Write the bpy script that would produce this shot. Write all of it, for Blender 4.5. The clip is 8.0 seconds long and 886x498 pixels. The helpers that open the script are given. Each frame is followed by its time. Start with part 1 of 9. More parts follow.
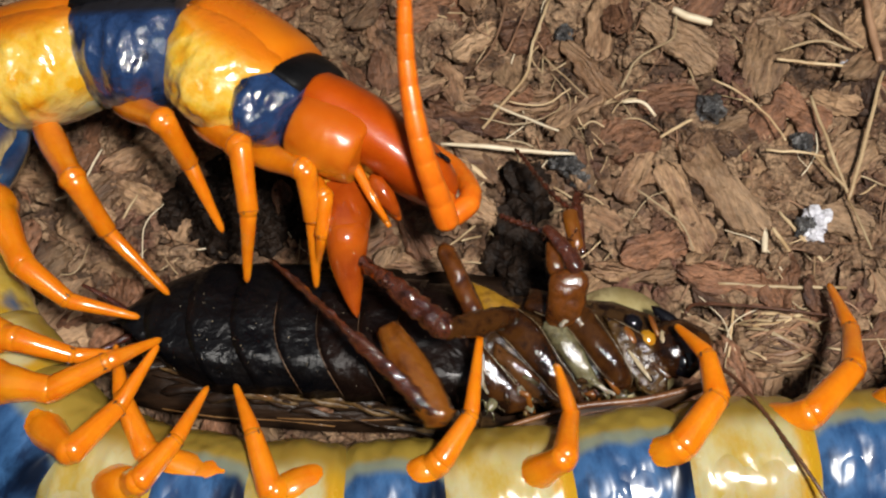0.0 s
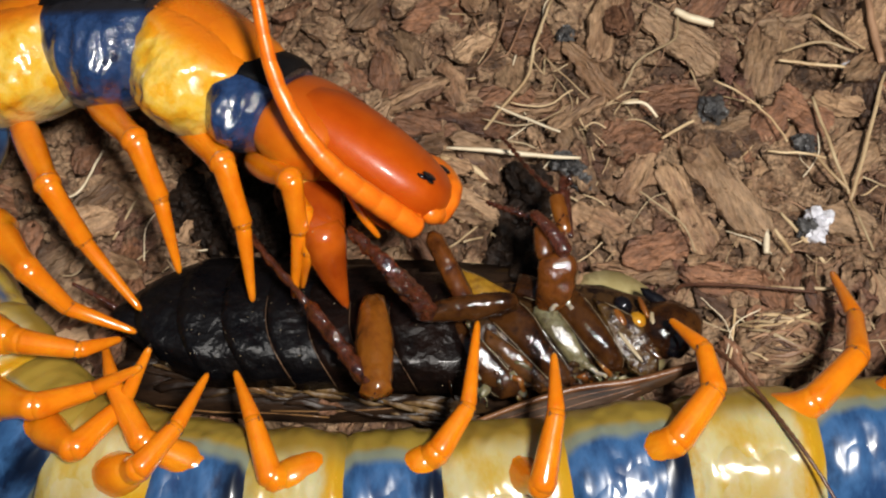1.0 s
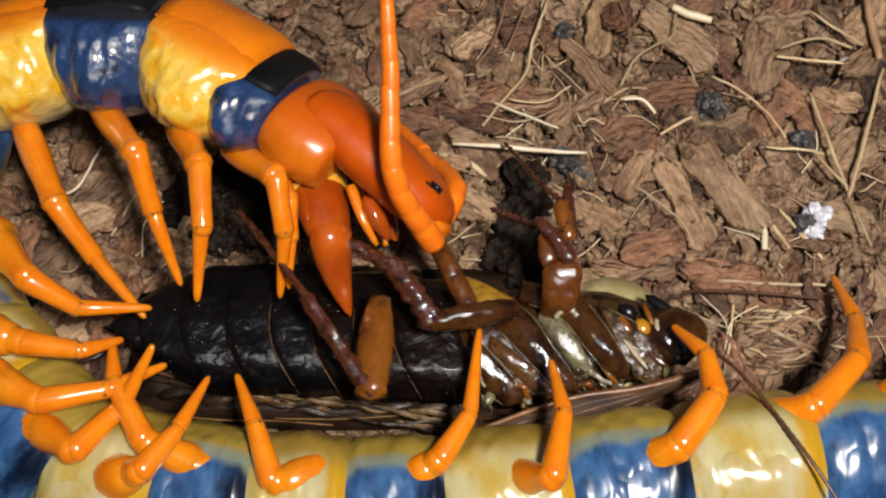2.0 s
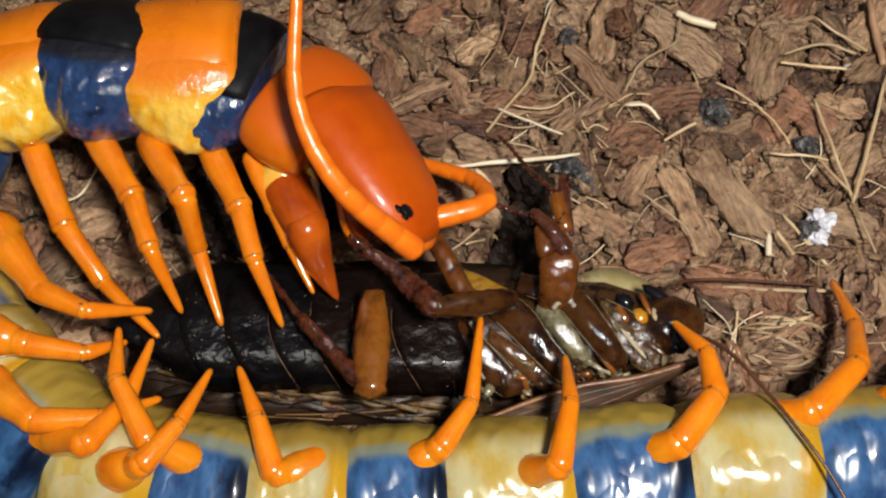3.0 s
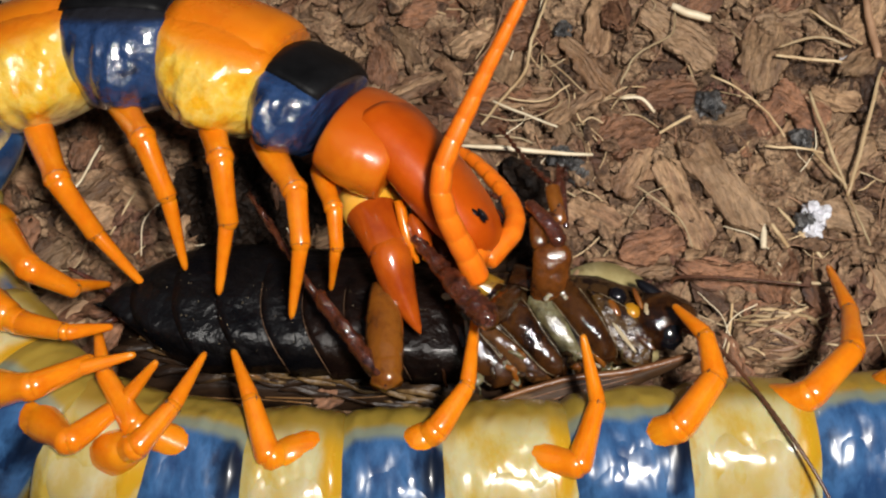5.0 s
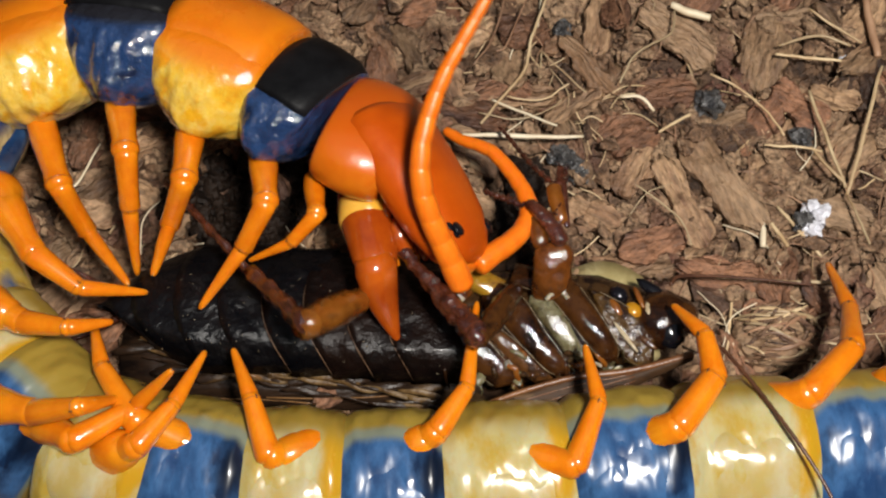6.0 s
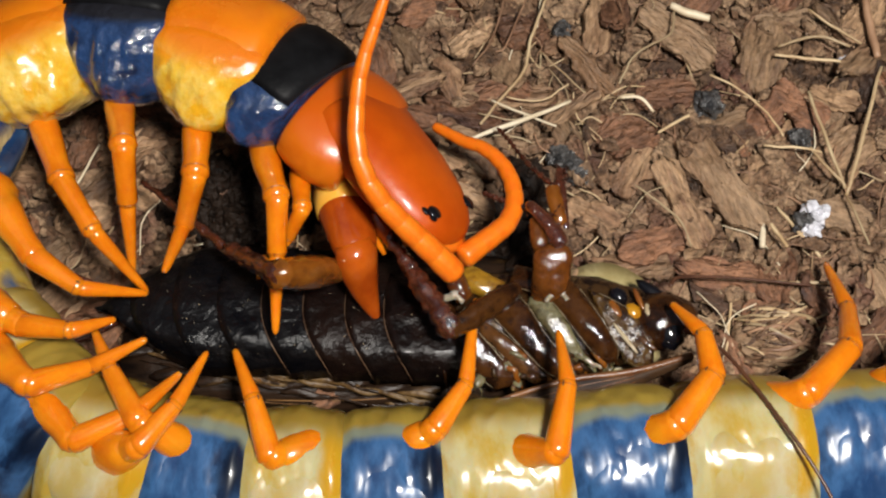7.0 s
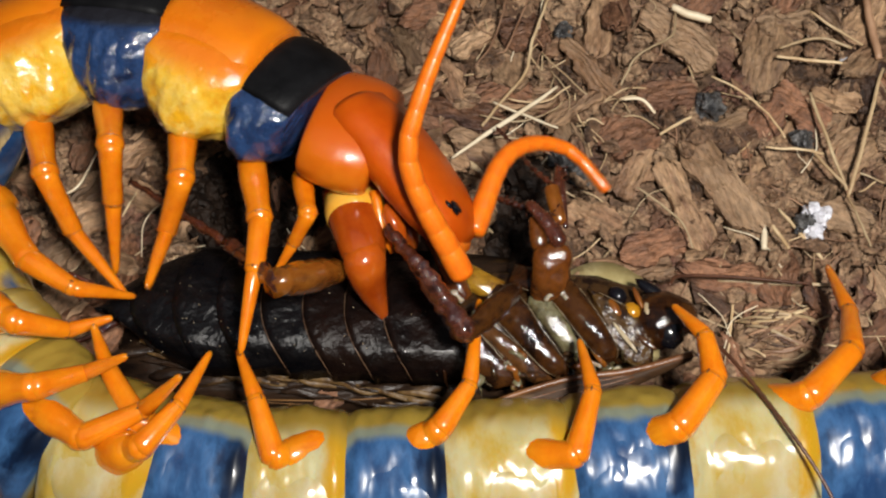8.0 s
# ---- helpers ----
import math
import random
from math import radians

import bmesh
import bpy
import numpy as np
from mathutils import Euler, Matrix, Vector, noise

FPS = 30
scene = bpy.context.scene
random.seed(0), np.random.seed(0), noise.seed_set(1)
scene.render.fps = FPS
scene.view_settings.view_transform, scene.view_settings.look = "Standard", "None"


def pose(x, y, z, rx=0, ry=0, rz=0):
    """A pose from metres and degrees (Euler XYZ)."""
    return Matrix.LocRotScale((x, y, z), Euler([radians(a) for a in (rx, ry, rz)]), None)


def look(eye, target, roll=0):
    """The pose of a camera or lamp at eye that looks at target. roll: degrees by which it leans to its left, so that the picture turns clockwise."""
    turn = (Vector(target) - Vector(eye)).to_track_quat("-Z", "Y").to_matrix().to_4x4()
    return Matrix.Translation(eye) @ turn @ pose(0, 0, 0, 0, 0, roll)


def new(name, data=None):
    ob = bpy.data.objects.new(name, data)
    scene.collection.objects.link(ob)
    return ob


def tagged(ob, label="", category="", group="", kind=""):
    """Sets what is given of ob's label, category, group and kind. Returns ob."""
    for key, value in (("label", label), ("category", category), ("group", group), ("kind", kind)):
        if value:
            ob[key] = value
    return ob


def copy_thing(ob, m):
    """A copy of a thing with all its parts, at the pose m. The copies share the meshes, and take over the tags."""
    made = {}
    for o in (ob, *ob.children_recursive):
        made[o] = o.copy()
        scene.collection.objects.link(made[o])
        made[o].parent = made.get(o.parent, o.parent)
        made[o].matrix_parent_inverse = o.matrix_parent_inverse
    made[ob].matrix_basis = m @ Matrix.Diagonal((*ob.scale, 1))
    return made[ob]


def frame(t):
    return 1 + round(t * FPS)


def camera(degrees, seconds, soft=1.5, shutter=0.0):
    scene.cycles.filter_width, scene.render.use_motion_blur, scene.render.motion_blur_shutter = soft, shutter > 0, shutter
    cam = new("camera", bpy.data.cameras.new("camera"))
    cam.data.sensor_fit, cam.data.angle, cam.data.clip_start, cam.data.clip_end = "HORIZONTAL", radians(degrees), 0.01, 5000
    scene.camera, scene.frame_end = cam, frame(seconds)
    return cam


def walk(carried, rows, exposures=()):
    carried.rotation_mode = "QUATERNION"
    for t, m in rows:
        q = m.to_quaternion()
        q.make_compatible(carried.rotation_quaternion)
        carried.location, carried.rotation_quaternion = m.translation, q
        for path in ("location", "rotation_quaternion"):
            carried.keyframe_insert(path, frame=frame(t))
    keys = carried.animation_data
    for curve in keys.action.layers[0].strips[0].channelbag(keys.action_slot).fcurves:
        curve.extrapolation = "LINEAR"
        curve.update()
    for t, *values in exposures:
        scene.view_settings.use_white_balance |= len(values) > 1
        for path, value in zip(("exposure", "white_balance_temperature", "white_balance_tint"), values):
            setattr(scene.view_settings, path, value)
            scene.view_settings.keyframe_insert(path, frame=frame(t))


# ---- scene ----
MM = 0.001  # lengths below are in millimetres
EYE, AIM = Vector((0, -35.24, 96.82)), Vector((0, 0, 0))


def mm(*p):
    return Vector(p) * MM


# ---- camera: hand-held over the tank, nearly still ----
cam = camera(40.0, 8.0, 2.2, 0.5)
SWAY = [(0, -.19, .36, .13), (.5, -.38, .41, .15), (1, -.34, .45, .16), (1.5, -.1, 0, 0), (2.8, -.48, .58, .21),
        (3, -.53, .63, .23), (3.5, -.34, .36, .13), (4, -.43, .45, .16), (4.5, -.24, .09, .03), (5.8, -.05, 0, 0),
        (6, -.05, -.05, -.02), (6.5, 0, .09, .03), (7, 0, 0, 0), (7.5, -.05, .09, .03), (8, -.14, .14, .05)]
walk(cam, [(t, look((EYE + Vector(o)) * MM, (AIM + Vector(o)) * MM)) for t, *o in SWAY], exposures=[(0, 0.0), (8, 0.0)])

# ---- light: one small lamp held beside the camera, dim room light ----
world = bpy.data.worlds.new("world")
scene.world = world
world.use_nodes = True
world.node_tree.nodes["Background"].inputs[0].default_value = (0.75, 0.86, 1.0, 1)
world.node_tree.nodes["Background"].inputs[1].default_value = 0.2
lamp_data = bpy.data.lights.new("lamp", "AREA")
lamp_data.shape, lamp_data.size = "DISK", 0.026
lamp_data.energy, lamp_data.color = 0.535, (1.0, 0.955, 0.89)
lamp = new("lamp", lamp_data)
lamp.matrix_world = look(mm(36, -47, 184), mm(0, 0, 0))


# ---- materials ----
def material(name, stops, rough=0.3, scale=300.0, detail=6.0, bump=0.2, bump_scale=900.0, coat=0.0, sss=0.0, metal=0.0,
             spots=None, spec=0.5, per_object=0.0, rough_var=0.1, stretch=(1, 1, 1), bump_dist=0.0003, lift=None, grain=0.0, grain_scale=2600.0, bump_detail=8.0):
    """stops: colours along a noise ramp. spots: (colour, scale, threshold) of a second, larger pattern. lift: (colour, axis,
    from, to) of natural colour change over the thing, in millimetres of its own space."""
    m = bpy.data.materials.new(name)
    m.use_nodes = True
    nt = m.node_tree
    N, L = nt.nodes, nt.links
    b = N["Principled BSDF"]
    co = N.new("ShaderNodeTexCoord")
    mp = N.new("ShaderNodeMapping")
    mp.inputs["Scale"].default_value = stretch
    L.new(co.outputs["Object"], mp.inputs["Vector"])
    vec = mp.outputs["Vector"]
    if per_object:
        info = N.new("ShaderNodeObjectInfo")
        add = N.new("ShaderNodeVectorMath")
        add.operation = "ADD"
        mul = N.new("ShaderNodeMath")
        mul.operation = "MULTIPLY"
        mul.inputs[1].default_value = 0.37
        L.new(info.outputs["Random"], mul.inputs[0])
        L.new(vec, add.inputs[0])
        L.new(mul.outputs[0], add.inputs[1])
        vec = add.outputs[0]
    n1 = N.new("ShaderNodeTexNoise")
    n1.inputs["Scale"].default_value, n1.inputs["Detail"].default_value = scale, detail
    n1.inputs["Roughness"].default_value = 0.62
    L.new(vec, n1.inputs["Vector"])
    ramp = N.new("ShaderNodeValToRGB")
    el = ramp.color_ramp.elements
    while len(el) < len(stops):
        el.new(0.5)
    for i, c in enumerate(stops):
        el[i].position = 0.36 + 0.28 * i / max(1, len(stops) - 1)
        el[i].color = (*c, 1)
    L.new(n1.outputs["Fac"], ramp.inputs["Fac"])
    col = ramp.outputs["Color"]

    def mixed(fac, colour):
        mx = N.new("ShaderNodeMix")
        mx.data_type = "RGBA"
        L.new(fac, mx.inputs["Factor"])
        L.new(col, mx.inputs["A"])
        mx.inputs["B"].default_value = (*colour, 1)
        return mx.outputs["Result"]

    if spots:
        c, sc, th = spots
        n2 = N.new("ShaderNodeTexNoise")
        n2.inputs["Scale"].default_value, n2.inputs["Detail"].default_value = sc, 4
        L.new(vec, n2.inputs["Vector"])
        rng = N.new("ShaderNodeMapRange")
        rng.inputs["From Min"].default_value, rng.inputs["From Max"].default_value = th, th + 0.12
        L.new(n2.outputs["Fac"], rng.inputs["Value"])
        col = mixed(rng.outputs["Result"], c)
    for c, axis, lo, hi in (lift or ()):
        sep = N.new("ShaderNodeSeparateXYZ")
        L.new(co.outputs["Object"], sep.inputs[0])
        wob = N.new("ShaderNodeMath")
        wob.operation = "MULTIPLY_ADD"
        wob.inputs[1].default_value = (hi - lo) * MM * 0.9
        L.new(n1.outputs["Fac"], wob.inputs[0])
        L.new(sep.outputs[axis], wob.inputs[2])
        rng = N.new("ShaderNodeMapRange")
        rng.interpolation_type = "SMOOTHSTEP"
        mid = (hi - lo) * 0.45
        rng.inputs["From Min"].default_value, rng.inputs["From Max"].default_value = (lo + mid) * MM, (hi + mid) * MM
        L.new(wob.outputs[0], rng.inputs["Value"])
        col = mixed(rng.outputs["Result"], c)
    if per_object:
        hsv = N.new("ShaderNodeHueSaturation")
        rng = N.new("ShaderNodeMapRange")
        rng.inputs["To Min"].default_value, rng.inputs["To Max"].default_value = 1 - per_object, 1 + per_object
        L.new(info.outputs["Random"], rng.inputs["Value"])
        L.new(rng.outputs["Result"], hsv.inputs["Value"])
        L.new(col, hsv.inputs["Color"])
        col = hsv.outputs["Color"]
    if grain:
        n4 = N.new("ShaderNodeTexNoise")
        n4.inputs["Scale"].default_value, n4.inputs["Detail"].default_value = grain_scale, 5
        n4.inputs["Roughness"].default_value = 0.7
        L.new(vec, n4.inputs["Vector"])
        rg = N.new("ShaderNodeMapRange")
        rg.inputs["From Min"].default_value, rg.inputs["From Max"].default_value = 0.33, 0.67
        rg.inputs["To Min"].default_value, rg.inputs["To Max"].default_value = 1 - grain, 1 + grain
        L.new(n4.outputs["Fac"], rg.inputs["Value"])
        gm = N.new("ShaderNodeVectorMath")
        gm.operation = "SCALE"
        L.new(col, gm.inputs[0])
        L.new(rg.outputs["Result"], gm.inputs["Scale"])
        col = gm.outputs["Vector"]
    L.new(col, b.inputs["Base Color"])
    n3 = N.new("ShaderNodeTexNoise")
    n3.inputs["Scale"].default_value, n3.inputs["Detail"].default_value = bump_scale, bump_detail
    L.new(vec, n3.inputs["Vector"])
    r2 = N.new("ShaderNodeMapRange")
    r2.inputs["To Min"].default_value, r2.inputs["To Max"].default_value = max(0.02, rough - rough_var), rough + rough_var
    L.new(n1.outputs["Fac"], r2.inputs["Value"])
    L.new(r2.outputs["Result"], b.inputs["Roughness"])
    bp = N.new("ShaderNodeBump")
    bp.inputs["Strength"].default_value, bp.inputs["Distance"].default_value = bump, bump_dist
    L.new(n3.outputs["Fac"], bp.inputs["Height"])
    L.new(bp.outputs["Normal"], b.inputs["Normal"])
    b.inputs["Metallic"].default_value = metal
    b.inputs["Specular IOR Level"].default_value = spec
    b.inputs["Coat Weight"].default_value = coat
    b.inputs["Coat Roughness"].default_value = 0.08
    if sss:
        b.inputs["Subsurface Weight"].default_value = sss
        b.inputs["Subsurface Radius"].default_value = (1.0, 0.45, 0.15)
        b.inputs["Subsurface Scale"].default_value = 0.0009
    return m


mat_leg = material("leg_orange", [(0.6348, 0.1501, 0.0030), (0.7544, 0.2280, 0.0060)], 0.2, 350, bump=0.14, bump_scale=600, coat=0.9, sss=0.3)
mat_leg_tip = material("claw_dark", [(0.02, 0.012, 0.01), (0.06, 0.03, 0.02)], 0.3, 600)
mat_joint = material("joint_brown", [(0.30, 0.06, 0.004), (0.45, 0.10, 0.005)], 0.3, 500)
mat_head = material("head_red_orange", [(0.37, 0.048, 0.0015), (0.48, 0.076, 0.002)], 0.36, 220, bump=0.10, bump_scale=1500, coat=0.15, sss=0.12, spec=0.25)
mat_belly_mixed = material("belly_olive_and_blue", [(0.42, 0.27, 0.02), (0.50, 0.36, 0.07), (0.36, 0.22, 0.015)], 0.2, 260, bump=0.5, bump_scale=700, coat=0.8, sss=0.2,
                           spots=((0.03, 0.08, 0.18), 150, 0.65))
mat_fang = material("fang_red_brown", [(0.27, 0.038, 0.003), (0.44, 0.085, 0.005)], 0.17, 200, bump=0.06, coat=0.7, sss=0.15)
mat_tergite = material("tergite_orange", [(0.60, 0.135, 0.003), (0.70, 0.185, 0.004)], 0.28, 220, bump=0.08, coat=0.4, sss=0.15)
mat_tergite_black = material("tergite_black", [(0.003, 0.003, 0.0035), (0.008, 0.008, 0.009)], 0.5, 250, bump=0.2, spec=0.12)
mat_flank = material("flank_yellow", [(0.6956, 0.3069, 0.0108), (0.7238, 0.4185, 0.0315), (0.7332, 0.4836, 0.0900), (0.7050, 0.3534, 0.0135)], 0.13, 300, bump=0.75, bump_scale=800, bump_dist=0.0004, coat=1.0, sss=0.15,
                     lift=[((0.6580, 0.1628, 0.0036), "Z", 1.5, 3.5), ((0.7144, 0.5394, 0.1980), "Z", -2.7, -4.4)])
mat_flank_blue = material("flank_blue", [(0.009, 0.022, 0.066), (0.017, 0.044, 0.125), (0.005, 0.012, 0.038)], 0.13, 260, bump=1.0, bump_scale=750, bump_dist=0.0005, coat=0.9,
                          lift=[((0.012, 0.012, 0.016), "Z", 2.6, 3.2), ((0.50, 0.38, 0.18), "Z", -4.3, -5.0)])
mat_belly = material("belly_cream", [(0.40, 0.27, 0.045), (0.42, 0.35, 0.15), (0.43, 0.385, 0.21), (0.41, 0.24, 0.02)], 0.25, 150, bump=0.6, bump_scale=240, bump_dist=0.0011, bump_detail=2.0, coat=0.36, sss=0.3, spec=0.4, rough_var=0.06,
                     spots=((0.46, 0.25, 0.012), 130, 0.56), lift=[((0.27, 0.175, 0.028), "Z", -4.2, -2.5)], stretch=(0.7, 1.3, 0.7))
mat_belly_blue = material("belly_blue", [(0.012, 0.040, 0.115), (0.034, 0.100, 0.235), (0.006, 0.020, 0.060)], 0.3, 200, bump=0.7, bump_scale=250, bump_dist=0.0012, bump_detail=2.0, coat=0.2, spec=0.42, rough_var=0.07,
                          spots=((0.002, 0.006, 0.018), 120, 0.57), lift=[((0.17, 0.19, 0.14), "Z", -4.2, -3.6), ((0.27, 0.185, 0.03), "Z", -3.5, -2.8)], stretch=(0.7, 1.3, 0.7))
mat_plate = material("plate_cream", [(0.40, 0.30, 0.10), (0.44, 0.38, 0.23), (0.42, 0.26, 0.03)], 0.25, 140, bump=0.6, bump_scale=240, bump_dist=0.0011, bump_detail=2.0, coat=0.36, sss=0.3, spec=0.4, rough_var=0.06, stretch=(0.7, 1.3, 0.7),
                     spots=((0.46, 0.25, 0.012), 130, 0.62))
mat_plate_blue = material("plate_blue", [(0.014, 0.044, 0.125), (0.038, 0.108, 0.245), (0.007, 0.024, 0.070)], 0.3, 200, bump=0.7, bump_scale=250, bump_dist=0.0012, bump_detail=2.0, coat=0.2, spec=0.42, rough_var=0.07, stretch=(0.7, 1.3, 0.7),
                          spots=((0.002, 0.006, 0.018), 120, 0.60))
mat_collar = material("collar_orange", [(0.50, 0.098, 0.003), (0.60, 0.155, 0.005)], 0.3, 200, bump=0.12, bump_scale=700, coat=0.3, sss=0.2, lift=[((0.68, 0.30, 0.016), "Z", -0.9, -2.6), ((0.50, 0.085, 0.003), "Z", 0.0, 3.2)])
mat_chest = material("chest_brown", [(0.008, 0.004, 0.003), (0.045, 0.022, 0.008), (0.012, 0.006, 0.004)], 0.15, 520, bump=1.0, bump_scale=1100, coat=0.12, spec=0.35, spots=((0.14, 0.085, 0.03), 520, 0.63))
mat_antenna = material("antenna_orange", [(0.70, 0.135, 0.005), (0.82, 0.19, 0.007)], 0.34, 400, bump=0.1, coat=0.25, sss=0.25)
mat_eye = material("eye_black", [(0.003, 0.003, 0.004), (0.008, 0.007, 0.010)], 0.15, 500)

mat_abdomen = material("abdomen_black_brown", [(0.0016, 0.0017, 0.0026), (0.0042, 0.0036, 0.0040)], 0.3, 350, bump=1.0, bump_scale=380, bump_dist=0.0008, coat=0.06, spec=0.2)
mat_abdomen_brown = material("abdomen_brown", [(0.003, 0.0020, 0.0020), (0.009, 0.0042, 0.0030)], 0.32, 350, bump=1.0, bump_scale=380, bump_dist=0.0008, coat=0.04, spec=0.18)
mat_rim = material("plate_rim_tan", [(0.06, 0.03, 0.018), (0.20, 0.12, 0.07)], 0.3, 700)
mat_wing = material("wing_brown", [(0.016, 0.009, 0.006), (0.05, 0.024, 0.010), (0.018, 0.012, 0.010)], 0.6, 380, bump=0.8, bump_scale=900, coat=0.0, spec=0.2, stretch=(0.25, 1, 1), spots=((0.20, 0.11, 0.045), 520, 0.62))
mat_side = material("side_skin_glossy", [(0.0064, 0.0040, 0.0032), (0.0240, 0.0128, 0.0072), (0.0080, 0.0056, 0.0048)], 0.32, 420, bump=1.0, bump_scale=1100, coat=0.0, spec=0.22, stretch=(0.35, 1, 1), spots=((0.13, 0.07, 0.025), 420, 0.60))
mat_wing_tan = material("wing_tan", [(0.0210, 0.0108, 0.0048), (0.0840, 0.0450, 0.0156), (0.1440, 0.0870, 0.0330), (0.0300, 0.0150, 0.0060)], 0.4, 500, bump=0.6, bump_scale=1200, coat=0.0, spec=0.25)
mat_wing_vein = material("wing_vein_tan", [(0.1320, 0.0600, 0.0210), (0.2160, 0.1140, 0.0420)], 0.28, 500)
mat_coxa = material("coxa_brown", [(0.007, 0.003, 0.002), (0.026, 0.009, 0.003), (0.055, 0.020, 0.005), (0.012, 0.005, 0.0025)], 0.11, 260, bump=0.7, bump_scale=420, bump_dist=0.0005, coat=0.08, spec=0.32, spots=((0.14, 0.070, 0.010), 210, 0.65))
mat_femur = material("femur_wet_brown", [(0.030, 0.008, 0.003), (0.12, 0.036, 0.006), (0.05, 0.013, 0.004)], 0.15, 260, bump=0.9, bump_scale=520, bump_dist=0.0006, coat=0.5, sss=0.05, spots=((0.20, 0.075, 0.010), 230, 0.58))
mat_seam = material("seam_pale", [(0.08, 0.050, 0.022), (0.25, 0.19, 0.11)], 0.3, 500, coat=0.2)
mat_rib = material("rib_red_brown", [(0.10, 0.035, 0.012), (0.20, 0.085, 0.03)], 0.35, 400, bump=0.4)
mat_jaw = material("jaw_pale", [(0.30, 0.22, 0.12), (0.48, 0.40, 0.27)], 0.25, 500, bump=0.3, coat=0.5)
mat_neck = material("neck_mottled", [(0.0100, 0.0034, 0.0015), (0.0350, 0.0136, 0.0030), (0.0750, 0.0382, 0.0084), (0.0120, 0.0043, 0.0018)], 0.22, 520, bump=0.9, bump_scale=800, bump_dist=0.0004, coat=0.2, spots=((0.012, 0.006, 0.004), 480, 0.56))
mat_band = material("band_yellow", [(0.66, 0.30, 0.02), (0.74, 0.42, 0.07)], 0.2, 260, bump=0.3, bump_scale=800, coat=0.7, sss=0.2)
mat_amber = material("femur_amber", [(0.085, 0.024, 0.004), (0.20, 0.066, 0.008), (0.12, 0.034, 0.005)], 0.15, 260, bump=0.5, bump_scale=500, bump_dist=0.0005, coat=0.7, sss=0.15, spots=((0.045, 0.014, 0.006), 260, 0.62))
mat_amber_dark = material("amber_dark", [(0.025, 0.010, 0.004), (0.09, 0.036, 0.010), (0.045, 0.016, 0.006)], 0.17, 420, bump=0.6, bump_scale=1100, coat=0.8, spots=((0.22, 0.15, 0.05), 420, 0.62))
mat_gold = material("thigh_gold", [(0.1680, 0.0805, 0.0070), (0.2940, 0.1540, 0.0140), (0.1120, 0.0455, 0.0056)], 0.18, 420, bump=0.6, bump_scale=1100, coat=0.8, sss=0.1)
mat_tibia = material("tibia_red_brown", [(0.016, 0.005, 0.004), (0.075, 0.020, 0.009), (0.034, 0.009, 0.006)], 0.11, 520, bump=1.0, bump_scale=900, bump_dist=0.0006, coat=1.0)
mat_membrane = material("membrane_pale", [(0.0232, 0.0143, 0.0056), (0.0862, 0.0714, 0.0337), (0.1591, 0.1428, 0.0795), (0.0332, 0.0238, 0.0103)], 0.22, 420, bump=0.8, bump_scale=800, coat=0.4, sss=0.2)
mat_tissue = material("tissue_white", [(0.1870, 0.1476, 0.0975), (0.3570, 0.3116, 0.2325), (0.1020, 0.0656, 0.0375)], 0.2, 500, bump=0.8, bump_scale=900, coat=0.5, sss=0.3)
mat_pronotum = material("pronotum_pale", [(0.30, 0.24, 0.10), (0.42, 0.35, 0.17), (0.16, 0.10, 0.04)], 0.24, 230, bump=0.15, coat=0.5)
mat_face = material("face_amber", [(0.34, 0.14, 0.006), (0.55, 0.27, 0.012)], 0.16, 350, coat=0.8)
mat_feeler = material("feeler_brown", [(0.05, 0.02, 0.012), (0.10, 0.04, 0.02)], 0.35, 500)

mat_soil = material("soil", [(0.042, 0.023, 0.016), (0.144, 0.085, 0.049), (0.084, 0.048, 0.031)], 0.75, 180, 9, bump=1.0, bump_scale=1300, bump_dist=0.0012, spots=((0.130, 0.084, 0.055), 260, 0.6), grain=0.55, spec=0.35)
mat_bark = material("bark", [(0.066, 0.033, 0.020), (0.197, 0.109, 0.060), (0.321, 0.199, 0.110), (0.116, 0.058, 0.034)], 0.5, 150, 9, bump=1.0, bump_scale=1500, bump_dist=0.0012, per_object=0.5, stretch=(0.28, 1, 1), spots=((0.050, 0.025, 0.017), 210, 0.60), grain=0.45, spec=0.45)
mat_bark_red = material("bark_red", [(0.089, 0.039, 0.022), (0.228, 0.109, 0.058), (0.170, 0.079, 0.044)], 0.5, 170, 9, bump=1.0, bump_scale=1500, bump_dist=0.0012, per_object=0.3, stretch=(0.4, 1, 1), spots=((0.055, 0.028, 0.022), 240, 0.58), grain=0.55, spec=0.45)
mat_bark_tan = material("bark_tan", [(0.201, 0.111, 0.058), (0.381, 0.243, 0.140), (0.297, 0.175, 0.097)], 0.5, 170, 9, bump=1.0, bump_scale=1500, bump_dist=0.0012, per_object=0.25, stretch=(0.28, 1, 1), spots=((0.0930, 0.0441, 0.0306), 210, 0.62), grain=0.38, spec=0.45)
mat_litter = material("bark_litter", [(0.049, 0.027, 0.016), (0.178, 0.100, 0.056), (0.356, 0.230, 0.135), (0.098, 0.051, 0.030)], 0.5, 210, 9, bump=1.0, bump_scale=1700, bump_dist=0.0011, spots=((0.160, 0.074, 0.049), 90, 0.55), grain=0.55, spec=0.45)
mat_crumb = material("crumb", [(0.064, 0.033, 0.020), (0.184, 0.103, 0.058), (0.301, 0.199, 0.116)], 0.7, 130, 8, bump=0.8, bump_scale=600, grain=0.55, spec=0.35)
mat_straw = material("straw", [(0.34, 0.22, 0.11), (0.55, 0.42, 0.25)], 0.45, 300, bump=0.4, per_object=0.3)
